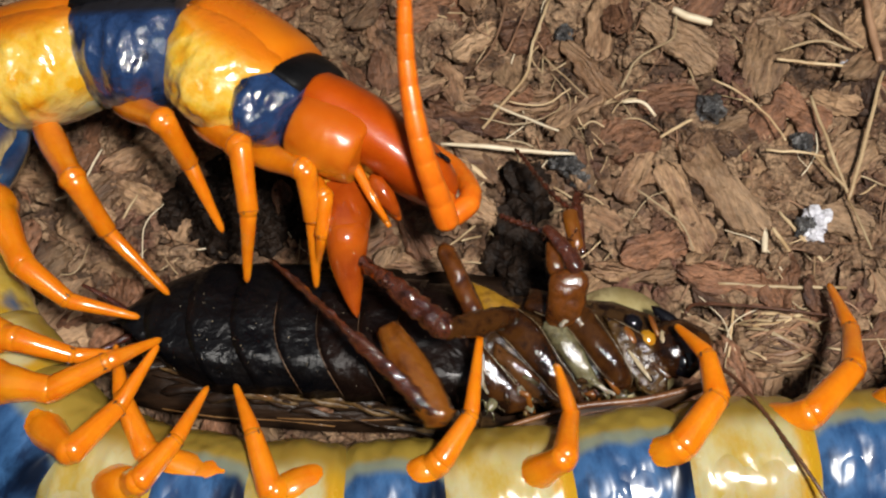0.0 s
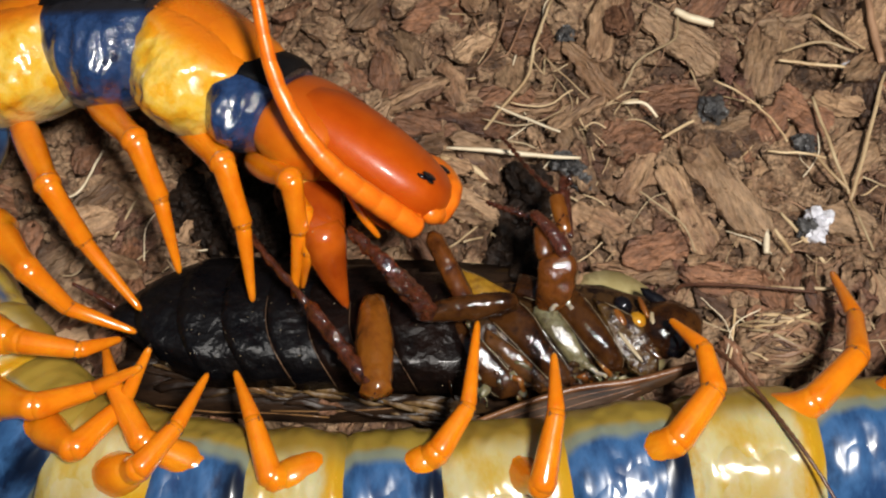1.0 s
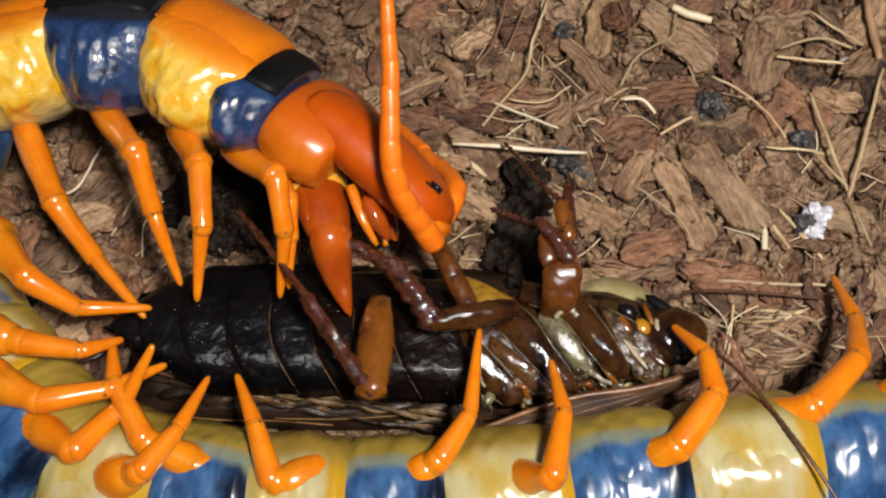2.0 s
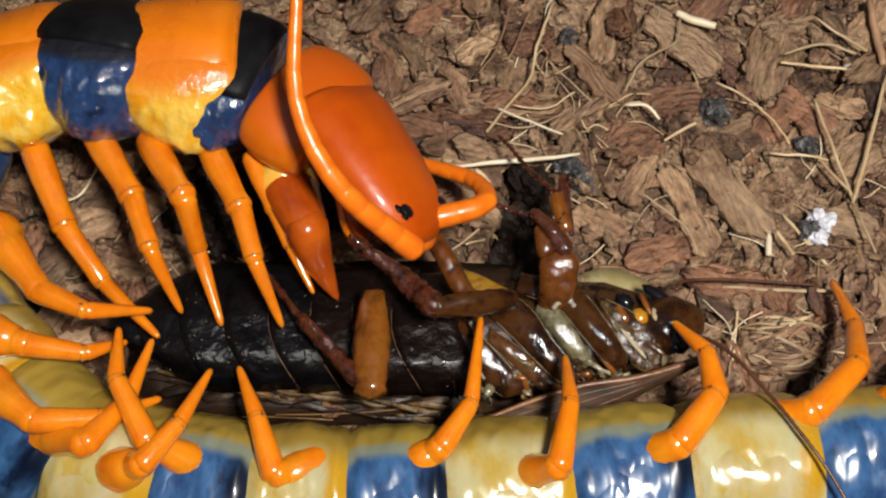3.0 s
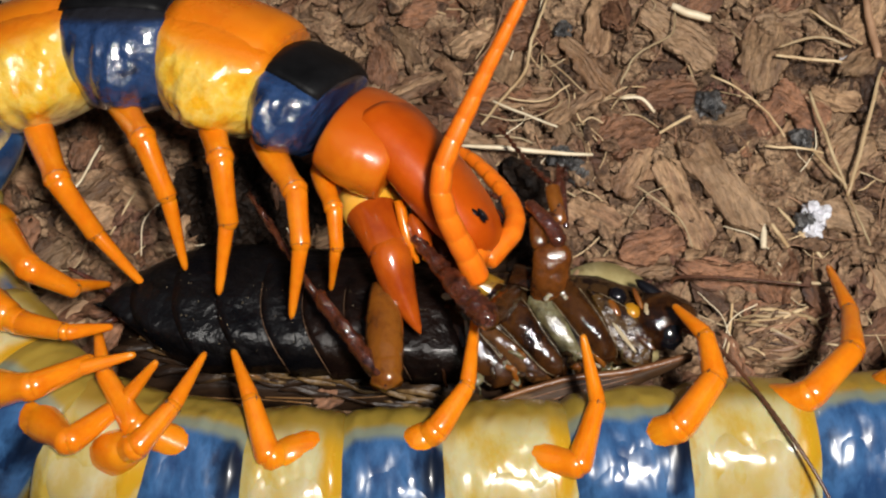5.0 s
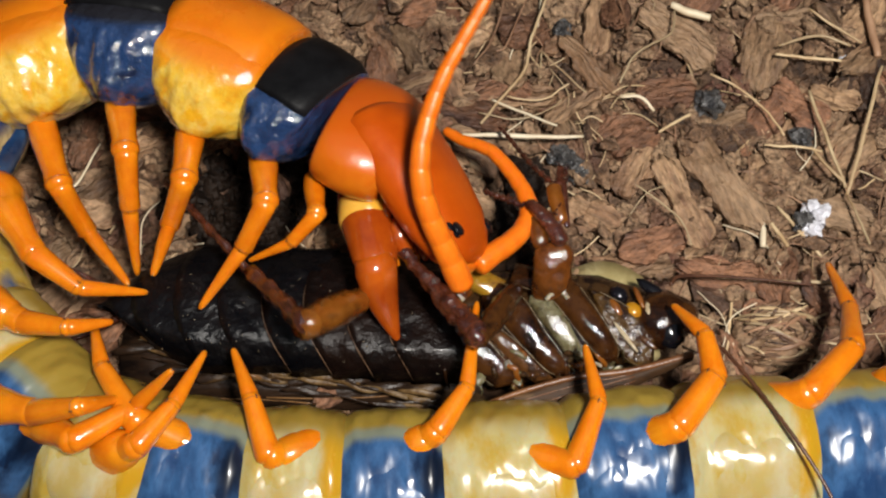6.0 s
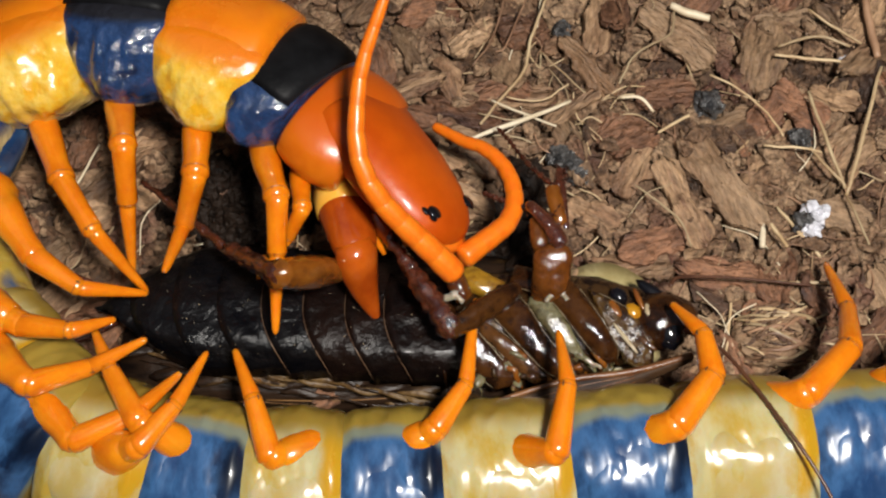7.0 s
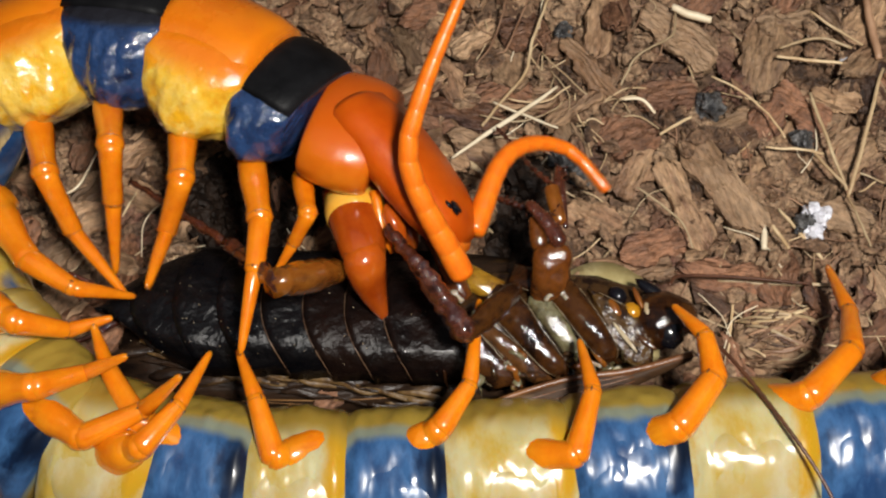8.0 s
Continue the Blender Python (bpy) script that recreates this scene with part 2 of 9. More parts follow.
mat_straw_pale = material("straw_pale", [(0.62, 0.50, 0.33), (0.78, 0.68, 0.50)], 0.4, 300, bump=0.3, per_object=0.1)
mat_root = material("root", [(0.17, 0.085, 0.045), (0.33, 0.19, 0.11)], 0.5, 300, bump=0.4, per_object=0.3)
mat_stone = material("stone_grey", [(0.022, 0.022, 0.024), (0.10, 0.095, 0.09)], 0.28, 700, bump=1.0, bump_scale=1200, bump_dist=0.0006, spots=((0.42, 0.41, 0.42), 900, 0.62), grain=0.5)
# near-black colour for clods that imitate shade in gaps of the substrate
mat_shade_dark = material("shade_dark", [(0.005, 0.003, 0.0022), (0.018, 0.010, 0.006), (0.008, 0.005, 0.0036)], 0.6, 500, bump=1.0, bump_scale=1300, bump_dist=0.0006, spec=0.2)
mat_perlite = material("perlite_white", [(0.5250, 0.5168, 0.5600), (0.6375, 0.6384, 0.6880), (0.3000, 0.2888, 0.3360)], 0.35, 500, bump=0.9, bump_scale=900)
mat_wall = material("tank_wall", [(0.10, 0.09, 0.08), (0.14, 0.13, 0.12)], 0.5, 20)


# ---- mesh helpers ----
def link(name, bm, mat, parent=None, label="", smooth=True):
    me = bpy.data.meshes.new(name)
    bmesh.ops.recalc_face_normals(bm, faces=bm.faces)
    for f in bm.faces:
        f.smooth = smooth
    bm.to_mesh(me)
    bm.free()
    for k in (mat if isinstance(mat, (list, tuple)) else [mat]):
        me.materials.append(k)
    ob = new(name, me)
    if parent is not None:
        ob.parent = parent
    if label:
        ob["label"] = label
    return ob


part = link


def loft(rings, bm=None, caps=True, slot=0):
    """A skin over rings of points (equal counts), in millimetres."""
    bm = bm or bmesh.new()
    vs = [[bm.verts.new(Vector(p) * MM) for p in ring] for ring in rings]
    n = len(rings[0])
    made = []
    for a, b in zip(vs, vs[1:]):
        for i in range(n):
            made.append(bm.faces.new((a[i], a[(i + 1) % n], b[(i + 1) % n], b[i])))
    if caps:
        made.append(bm.faces.new(list(reversed(vs[0]))))
        made.append(bm.faces.new(vs[-1]))
    for f in made:
        f.material_index = slot
    return bm


def ring(y, rx, rz, n=14, cx=0.0, cz=0.0, power=2.0):
    out = []
    for i in range(n):
        a = 2 * math.pi * i / n
        c, s = math.cos(a), math.sin(a)
        k = 2.0 / power
        out.append((cx + rx * math.copysign(abs(c) ** k, c), y, cz + rz * math.copysign(abs(s) ** k, s)))
    return out


def spindle(profile, n=14, flat=1.0, bow=0.0, bm=None, slot=0):
    """A round body along +Y from rows (y, radius); bow lifts its middle."""
    top = profile[-1][0]
    return loft([ring(y, r, r * flat, n, 0, bow * math.sin(math.pi * max(0, min(1, y / top)))) for y, r in profile], bm, True, slot)


def tube(points, radii, n=8, bm=None, slot=0):
    """A round tube through points in millimetres."""
    pts = [Vector(p) for p in points]
    rings = []
    side = None
    for i, p in enumerate(pts):
        d = (pts[min(i + 1, len(pts) - 1)] - pts[max(i - 1, 0)]).normalized()
        if side is None:
            side = d.orthogonal().normalized()
        side = (side - d * side.dot(d)).normalized()
        up = d.cross(side)
        r = radii[i] if isinstance(radii, (list, tuple)) else radii
        rings.append([p + (side * math.cos(2 * math.pi * k / n) + up * math.sin(2 * math.pi * k / n)) * r for k in range(n)])
    return loft(rings, bm, True, slot)


def smooth_path(points, steps=6):
    p = [Vector(q) for q in points]
    p = [2 * p[0] - p[1]] + p + [2 * p[-1] - p[-2]]
    out = []
    for i in range(1, len(p) - 2):
        for k in range(steps):
            s = k / steps
            a, b, c, d = p[i - 1:i + 3]
            out.append(0.5 * (2 * b + (c - a) * s + (2 * a - 5 * b + 4 * c - d) * s * s + (3 * b - a - 3 * c + d) * s ** 3))
    out.append(p[-2])
    return out


def rough_up(bm, amount, size, seed=0.0):
    """Unevenness in millimetres, along the normals."""
    bm.normal_update()
    for v in bm.verts:
        q = v.co / MM
        v.co += v.normal * (noise.noise(q / size + Vector((seed, seed * 1.7, -seed))) * amount * MM)


# ---- the tank: ground sheet and plain walls ----
def height(x, y):
    h = 0.9 * noise.noise(Vector((x / 9, y / 9, 0.3))) + 0.5 * noise.noise(Vector((x / 3.2, y / 3.2, 4.1)))
    h += 0.34 * noise.noise(Vector((x / 1.1, y / 1.1, 7.7))) + 0.16 * noise.noise(Vector((x / 0.45, y / 0.45, 1.7)))
    # a hollow beside the prey
    h -= 1.2 * math.exp(-((x - 4.5) / 3.2) ** 2 - ((y - 1.5) / 3.6) ** 2) + 2.6 * math.exp(-((x - 6.2) / 2.3) ** 4 - ((y - 2.2) / 3.6) ** 4)
    # and one under the reared body, holding the clods that stand in for its shade
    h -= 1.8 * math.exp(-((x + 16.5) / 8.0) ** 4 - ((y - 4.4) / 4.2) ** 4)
    return h - 0.7


def build_ground():
    xs = [-260, -180, -120, -80, -60, -50] + list(np.arange(-44, 44.01, 0.3)) + [50, 60, 80, 120, 180, 260]
    ys = [-220, -150, -90, -60, -45, -34] + list(np.arange(-28, 30.01, 0.3)) + [36, 45, 60, 90, 150, 220]
    bm = bmesh.new()
    grid = [[bm.verts.new(mm(x, y, height(x, y))) for y in ys] for x in xs]
    for i in range(len(xs) - 1):
        for j in range(len(ys) - 1):
            bm.faces.new((grid[i][j], grid[i + 1][j], grid[i + 1][j + 1], grid[i][j + 1]))
    return tagged(link("ground", bm, mat_soil), "dark brown moist soil under loose bark substrate", "ground", kind="structure")


def build_walls():
    for name, x, y, sx, sy in (("wall_north", 0, 222, 528, 4), ("wall_south", 0, -222, 528, 4), ("wall_east", 262, 0, 4, 440), ("wall_west", -262, 0, 4, 440)):
        bm = bmesh.new()
        bmesh.ops.create_cube(bm, size=1, matrix=Matrix.Translation(mm(x, y, 148)) @ Matrix.Diagonal((sx * MM, sy * MM, 300 * MM, 1)))
        bmesh.ops.bevel(bm, geom=bm.edges[:], offset=0.0008, segments=2, affect="EDGES")
        tagged(link(name, bm, mat_wall, smooth=False), "plain dark side wall of the terrarium", "wall", kind="structure")


build_ground()
build_walls()
# ---- the bark substrate ----
def chip_mesh(rng, length, width, thick, seed, nx=24, n=28):
    """A broken piece of bark: a slab with a ragged outline, flaking layers, fibrous grooves and splintered ends, long side along X."""
    rings = []
    lean, blunt = rng.uniform(-0.5, 0.5), rng.uniform(3, 9)
    for i in range(nx):
        s = i / (nx - 1) * 2 - 1
        taper = (1 - abs(s) ** blunt) ** 0.5 if abs(s) < 1 else 0.1
        w = width / 2 * max(0.25, taper) * (1 + 0.35 * noise.noise(Vector((s * 2.1, seed, 0))) + 0.22 * noise.noise(Vector((s * 6.1, seed, 4))))
        off = width * 0.3 * noise.noise(Vector((s * 1.3, seed + 9, 2))) + lean * s * width * 0.3
        th = thick / 2 * (0.6 + 0.4 * max(0.1, taper)) * (1 + 0.3 * noise.noise(Vector((s * 2.7, seed + 3, 1))))
        lift = thick * 0.6 * noise.noise(Vector((s * 1.1, seed + 5, 6)))
        pts = []
        for k in range(n):
            a = 2 * math.pi * (k + 0.5) / n
            c, z = math.cos(a), math.sin(a)
            c, z = math.copysign(abs(c) ** 0.6, c), math.copysign(abs(z) ** 0.35, z)
            # layers that broke off at steps
            v = 2.6 * noise.noise(Vector((s * length / width * 0.9 + seed, c * 1.5, seed * 0.7))) + 0.5 * noise.noise(Vector((s * 5 + seed, c * 4, 3)))
            step = math.floor(v) + min(1.0, (v - math.floor(v)) * 4)
            groove = 0.20 * noise.noise(Vector((s * 2.0, c * 5.4 + seed, z + seed))) - 0.22 * max(0.0, 0.25 - abs(noise.noise(Vector((s * 1.5 + seed, c * 3.0, 8))))) / 0.25
            fray = 0.20 * length * noise.noise(Vector((c * 3.1, seed, s))) * max(0, abs(s) - 0.5)
            pts.append((length / 2 * s + fray, off + w * c * (1 + 0.14 * noise.noise(Vector((s * 7, k * 0.4, seed)))), lift + th * z * (1 + groove + 0.30 * step)))
        rings.append(pts)
    bm = loft(rings)
    rough_up(bm, thick * 0.14, width * 0.1, seed)
    return bm


CHIP_LABEL = {"mid": "brown rough bark chip lying in the substrate", "red": "reddish-brown weathered bark chip in the substrate",
              "tan": "light tan fibrous bark chip on the substrate"}
CHIP_MAT = {"mid": mat_bark, "red": mat_bark_red, "tan": mat_bark_tan}
rng = random.Random(11)


def placed_chip(x, y, length, width, turn, tone, tilt=0.0, up=1.15, thick=None):
    bm = chip_mesh(rng, length, width, thick or max(0.7, width * 0.26), rng.uniform(0, 90))
    ob = link("bark_chip", bm, CHIP_MAT[tone])
    ob.matrix_basis = pose(x * MM, y * MM, (height(x, y) + up) * MM, tilt, rng.uniform(-6, 6), turn)
    return tagged(ob, CHIP_LABEL[tone], "bark chip", "bark chips of the substrate")


#            x      y     long  wide  turn  tone
NOTABLE = [(23.5, 6.0, 11.0, 3.4, -63, "tan"), (20.2, 3.6, 8.5, 2.6, -66, "mid"), (5.4, 14.2, 8.4, 2.7, 8, "tan"), (13.0, 17.0, 7.0, 2.4, -52, "tan"),
           (28.5, 18.8, 8.5, 4.2, 78, "mid"), (15.8, 10.4, 5.0, 4.2, 30, "red"), (16.6, 7.3, 6.0, 2.4, 62, "mid"), (-1.6, 11.8, 5.8, 2.6, -14, "red"),
           (11.5, 8.6, 6.8, 2.4, -64, "mid"), (21.0, 20.4, 8.2, 3.4, -38, "tan"), (2.6, 20.2, 5.4, 2.2, 40, "tan"), (-3.0, 18.4, 6.4, 1.9, -68, "mid"),
           (-5.6, 19.6, 6.6, 1.8, -80, "mid"), (7.2, 20.8, 4.4, 3.8, 10, "red"), (34.5, 8.8, 6.5, 3.8, 40, "mid"), (33.4, 2.6, 5.5, 3.0, -20, "tan"),
           (26.2, -6.0, 3.4, 2.6, 10, "red"), (29.5, -3.2, 4.0, 2.2, 35, "mid"), (37.0, -4.6, 6.0, 3.2, -70, "tan"), (36.5, 15.6, 6.6, 3.6, 85, "mid"),
           (25.6, 11.4, 5.2, 3.4, 20, "mid"), (31.2, 12.6, 5.6, 3.0, -30, "red"), (19.6, 14.6, 5.4, 3.0, 5, "red"), (12.6, 3.0, 5.0, 2.6, -30, "mid"),
           (17.0, -1.6, 4.6, 2.4, 15, "mid"), (22.6, -4.4, 4.6, 2.4, -25, "mid"), (31.5, 22.4, 6.4, 3.2, 15, "tan"), (37.6, 21.6, 6.0, 3.0, 60, "mid"),
           (-8.4, 16.4, 5.6, 2.2, -40, "red"), (0.6, 15.4, 5.0, 2.2, -75, "mid"), (-30.5, 2.6, 5.0, 3.0, 20, "tan"), (-26.5, 5.0, 4.6, 2.6, -30, "mid"),
           (-22.6, 3.6, 4.6, 2.4, 70, "mid"), (-33.6, -1.2, 4.6, 2.8, 45, "mid")]
for row in NOTABLE:
    placed_chip(*row, tilt=rng.uniform(-16, 16))


def taken(x, y):
    return any(abs(x - c[0]) < c[2] * 0.32 and abs(y - c[1]) < c[2] * 0.32 for c in NOTABLE)


def scatter_chips():
    made = {}
    for tone in ("mid", "red", "tan"):
        made[tone] = []
        for k in range(7):
            w = rng.uniform(1.2, 2.9)
            bm = chip_mesh(rng, w * rng.uniform(1.8, 3.9), w, max(0.6, w * 0.3), 100 + k * 7.3 + len(tone))
            ob = link("bark_chip", bm, CHIP_MAT[tone])
            tagged(ob, CHIP_LABEL[tone], "bark chip", "bark chips of the substrate")
            x, y = rng.uniform(-44, 44), rng.uniform(26, 34)
            ob.matrix_basis = pose(x * MM, y * MM, (height(x, y) + 0.3) * MM, 0, 0, rng.uniform(0, 360))
            made[tone].append(ob)
    n = 0
    while n < 235:
        x, y = rng.uniform(-42, 43), rng.uniform(-26, 27)
        if taken(x, y) or math.hypot((x - 6.4) / 3.0, (y - 2.4) / 4.6) < 1 or math.hypot((x + 16.5) / 8.5, (y - 4.4) / 4.4) < 1 and rng.random() < 0.85:
            continue
        src = rng.choice(made[rng.choice(("mid", "mid", "red", "red", "tan"))])
        copy_thing(src, pose(x * MM, y * MM, (height(x, y) + rng.uniform(0.4, 1.4)) * MM, rng.uniform(-36, 36), rng.uniform(-26, 26), rng.uniform(0, 360)))
        n += 1


def chip_litter():
    """The many small splinters between the larger chips: one mesh."""
    verts, faces = [], []
    forms = []
    for k in range(16):
        w = rng.uniform(0.5, 1.7)
        bm = chip_mesh(rng, w * rng.uniform(1.5, 4.0), w, max(0.35, w * 0.4), 300 + k * 5.1, 8, 8)
        forms.append(([v.co.copy() for v in bm.verts], [[v.index for v in f.verts] for f in bm.faces]) if not bm.verts.index_update() else None)
        bm.free()
    for i in range(2600):
        vs, fs = forms[rng.randrange(16)]
        x, y = rng.uniform(-46, 46), rng.uniform(-26, 31)
        if math.hypot((x - 6.4) / 2.5, (y - 2.4) / 4.2) < 1 or math.hypot((x + 16.5) / 8.5, (y - 4.4) / 4.4) < 1 and rng.random() < 0.85:
            continue
        m = pose(x * MM, y * MM, (height(x, y) + rng.uniform(0.0, 0.9)) * MM, rng.uniform(-35, 35), rng.uniform(-30, 30), rng.uniform(0, 360))
        k = len(verts)
        verts += [m @ v for v in vs]
        faces += [[a + k for a in f] for f in fs]
    me = bpy.data.meshes.new("bark_litter")
    me.from_pydata(verts, [], faces)
    me.materials.append(mat_litter)
    for p in me.polygons:
        p.use_smooth = True
    tagged(new("bark_litter", me), "small brown splinters of bark, loosely heaped", "substrate", kind="stuff")


def scatter_crumbs():
    """Fine crumbs of bark and soil, past counting: one mesh."""
    verts, faces = [], []
    base = [(1, 0, 0), (-1, 0, 0), (0, 1, 0), (0, -1, 0), (0, 0, 1), (0, 0, -1)]
    tri = [(0, 2, 4), (2, 1, 4), (1, 3, 4), (3, 0, 4), (2, 0, 5), (1, 2, 5), (3, 1, 5), (0, 3, 5)]
    for i in range(9000):
        x, y = rng.uniform(-46, 46), rng.uniform(-28, 32)
        r = rng.uniform(0.12, 0.3) if rng.random() < 0.75 else rng.uniform(0.3, 0.85)
        turn = Euler((rng.uniform(0, 6), rng.uniform(0, 6), rng.uniform(0, 6))).to_matrix()
        sx, sy, sz = r * rng.uniform(0.8, 2.2), r * rng.uniform(0.6, 1.1), r * rng.uniform(0.4, 0.9)
        c = Vector((x, y, height(x, y) + r * rng.uniform(0.1, 0.6) + (0.5 if rng.random() < 0.3 else 0)))
        k = len(verts)
        for bx, by, bz in base:
            j = rng.uniform(0.7, 1.25)
            verts.append((c + turn @ Vector((bx * sx * j, by * sy * j, bz * sz * j))) * MM)
        faces += [(a + k, b + k, d + k) for a, b, d in tri]
    me = bpy.data.meshes.new("substrate_crumbs")
    me.from_pydata(verts, [], faces)
    me.materials.append(mat_crumb)
    tagged(new("substrate_crumbs", me), "fine brown crumbs of bark and soil", "substrate", kind="stuff")


scatter_chips()
chip_litter()
scatter_crumbs()


# ---- roots, straws, stones ----
def fibre(points, radius, mat, name, label, category):
    pts = smooth_path(points, 6)
    n = len(pts)
    pts = [Vector((p.x + 0.12 * noise.noise(p / 1.3), p.y + 0.12 * noise.noise(p / 1.3 + Vector((7, 0, 0))), p.z)) for p in pts]
    bm = tube(pts, [radius * (0.65 + 0.35 * math.sin(math.pi * (0.15 + 0.75 * i / n))) for i in range(n)], 6)
    return tagged(link(name, bm, mat), label, category, "plant fibres on the substrate")


def lie(*flat, up=1.1):
    """Points laid on the substrate from x, y pairs."""
    return [(x, y, height(x, y) + up) for x, y in flat]


for kind, r, pts in (
        ("s", 0.22, [(31.7, 13.8), (32.8, 8.9), (34.0, 4.7)]),
        ("s", 0.25, [(38.4, 16.2), (36.0, 9.7), (34.0, 4.0)]),
        ("s", 0.15, [(34.0, 4.0), (34.7, 1.4), (35.2, -0.6)]),
        ("s", 0.2, [(29.1, 17.3), (32.1, 16.9), (34.8, 16.6)]),
        ("s", 0.2, [(29.4, 18.1), (33.1, 19.1), (35.8, 18.0)]),
        ("s", 0.17, [(32.5, 21.8), (34.5, 20.1), (36.8, 18.4)]),
        ("s", 0.14, [(23.3, 15.4), (26.0, 13.7), (28.2, 11.3), (29.1, 9.4)]),
        ("s", 0.2, [(31.3, 8.4), (32.9, 6.0), (33.8, 5.2)]),
        ("s", 0.12, [(16.2, 5.0), (18.5, 2.9), (19.8, 1.4), (20.6, -0.6)]),
        ("s", 0.2, [(18.4, 9.7), (19.8, 10.6), (21.2, 11.3)]),
        ("p", 0.2, [(15.4, 13.2), (17.1, 13.0), (18.2, 11.8)]),
        ("p", 0.15, [(4.2, 12.9), (6.9, 11.6), (9.7, 10.3)]),
        ("s", 0.1, [(3.0, 11.6), (6.4, 11.0), (9.3, 12.1), (10.3, 12.9)]),
        ("s", 0.2, [(9.3, 23.3), (7.8, 19.0), (7.0, 15.6), (4.5, 12.4), (3.2, 10.5)]),
        ("r", 0.12, [(5.6, 23.3), (4.3, 19.0), (2.6, 16.2)]),
        ("r", 0.1, [(7.4, 23.0), (5.6, 18.4), (4.6, 17.6)]),
        ("s", 0.14, [(20.6, 21.8), (20.0, 19.3), (16.9, 17.3), (15.3, 14.5)]),
        ("r", 0.1, [(15.7, 23.0), (16.5, 19.8), (17.7, 22.1)]),
        ("r", 0.1, [(24.7, 10.2), (25.8, 8.6), (25.9, 5.0)]),
        ("s", 0.15, [(27.4, 8.6), (30.3, 8.4), (32.2, 7.8)]),
        ("p", 0.5, [(20.4, 22.4), (22.1, 21.5), (23.7, 21.0)]),
        ("s", 0.25, [(27.3, 1.4), (27.9, 0.4), (28.4, -0.8)]),
        ("r", 0.5, [(37.6, 23.6), (37.9, 20.1), (38.1, 17.0)]),
        ("r", 0.1, [(17.8, 16.2), (16.0, 14.0), (15.0, 13.2)]),
        ("s", 0.1, [(8.5, 17.6), (10.4, 15.6), (12.3, 13.4)]),
        ("s", 0.12, [(5.5, 13.2), (8.4, 12.9), (10.9, 14.5)])):
    zs = [max(height(x, y) + 1.6, 2.3 + 0.5 * noise.noise(Vector((x / 3, y / 3, r)))) for x, y in pts]
    fibre([(x, y, z) for (x, y), z in zip(pts, zs)], r * 0.78, {"s": mat_straw, "p": mat_straw_pale, "r": mat_root}[kind], "root" if kind == "r" else "straw",
          {"s": "tan dry grass stem on the bark", "p": "pale dry straw on the bark", "r": "thin brown curved root lying over the bark"}[kind], "root" if kind == "r" else "straw")
for pts, r, up, pale in (([(-0.6, 8.6), (2.0, 7.6), (3.6, 6.4)], 0.3, 1.5, 0),
                         
                         
                         
                         ([(28.4, 3.6), (30.2, 0.8), (31.6, -1.0)], 0.17, 1.3, 0), ([(22.6, -3.0), (27.8, -3.4), (33.0, -3.6)], 0.17, 1.8, 0), ([(24.0, -3.6), (23.0, -9.4)], 0.13, 1.5, 0),
                         ([(27.0, 2.0), (26.8, -0.2)], 0.3, 1.4, 1), ([(25.4, -7.6), (30.6, -5.0)], 0.12, 1.5, 0), ([(27.4, -8.2), (31.6, -6.0)], 0.12, 1.5, 0), ([(28.0, -9.4), (31.0, -10.2)], 0.14, 1.5, 0),
                         ([(-29.6, 9.0), (-31.0, 5.0), (-33.0, 4.2)], 0.12, 2.4, 1), ([(-26.0, 5.6), (-28.2, 1.0)], 0.12, 1.4, 0), ([(2.4, 3.6), (5.6, 2.6), (9.0, 1.8)], 0.14, 1.4, 0),
                         ([(1.4, 1.0), (6.0, 3.4), (10.0, 4.0)], 0.12, 1.4, 0)):
    fibre(lie(*pts, up=up), r, mat_straw_pale if pale else mat_straw, "straw", "pale dry straw on the bark" if pale else "tan dry grass stem on the bark", "straw")
for _ in range(80):
    x, y, a, l = rng.uniform(-10, 40), rng.uniform(-9, 24), rng.uniform(0, 6.3), rng.uniform(2, 6)
    b = a + rng.uniform(-0.6, 0.6)
    fibre(lie((x, y), (x + l / 2 * math.cos(a), y + l / 2 * math.sin(a)), (x + l / 2 * (math.cos(a) + math.cos(b)), y + l / 2 * (math.sin(a) + math.sin(b))), up=1.1), rng.uniform(0.05, 0.11),
          rng.choice((mat_root, mat_straw)), "root_hair", "fine brown root hair in the substrate", "root")


for x0, x1, y0, y1, n, pale in ((22, 35, -9.5, -1.5, 26, 0.1), (1.0, 14.0, 8.0, 14.0, 18, 0.15), (0.0, 20.0, 12.0, 22.0, 16, 0.1), (26.0, 38.0, -2.0, 20.0, 14, 0.1), (-31.0, -12.0, -2.0, 5.0, 12, 0.1)):
    for _ in range(n):
        x, y, a, l = rng.uniform(x0, x1), rng.uniform(y0, y1), rng.uniform(0, 6.3), rng.uniform(2.0, 7.0)
        b = a + rng.uniform(-1.3, 1.3)
        mid = (x + l / 2 * math.cos(a), y + l / 2 * math.sin(a))
        fibre(lie((x, y), mid, (mid[0] + l / 2 * math.cos(b), mid[1] + l / 2 * math.sin(b)), up=rng.uniform(1.0, 1.7)), rng.uniform(0.04, 0.08),
              mat_straw_pale if rng.random() < pale else rng.choice((mat_straw, mat_root)), "root_hair", "fine pale root hair tangled over the bark", "root")


bm = tube([(0.1 * noise.noise(Vector((y / 2.5, 3, 1))), y, 0.12 * math.sin(y / 2)) for y in np.linspace(0, 11.4, 16)], [0.12 + 0.1 * math.sin(math.pi * k / 15) for k in range(16)], 8)
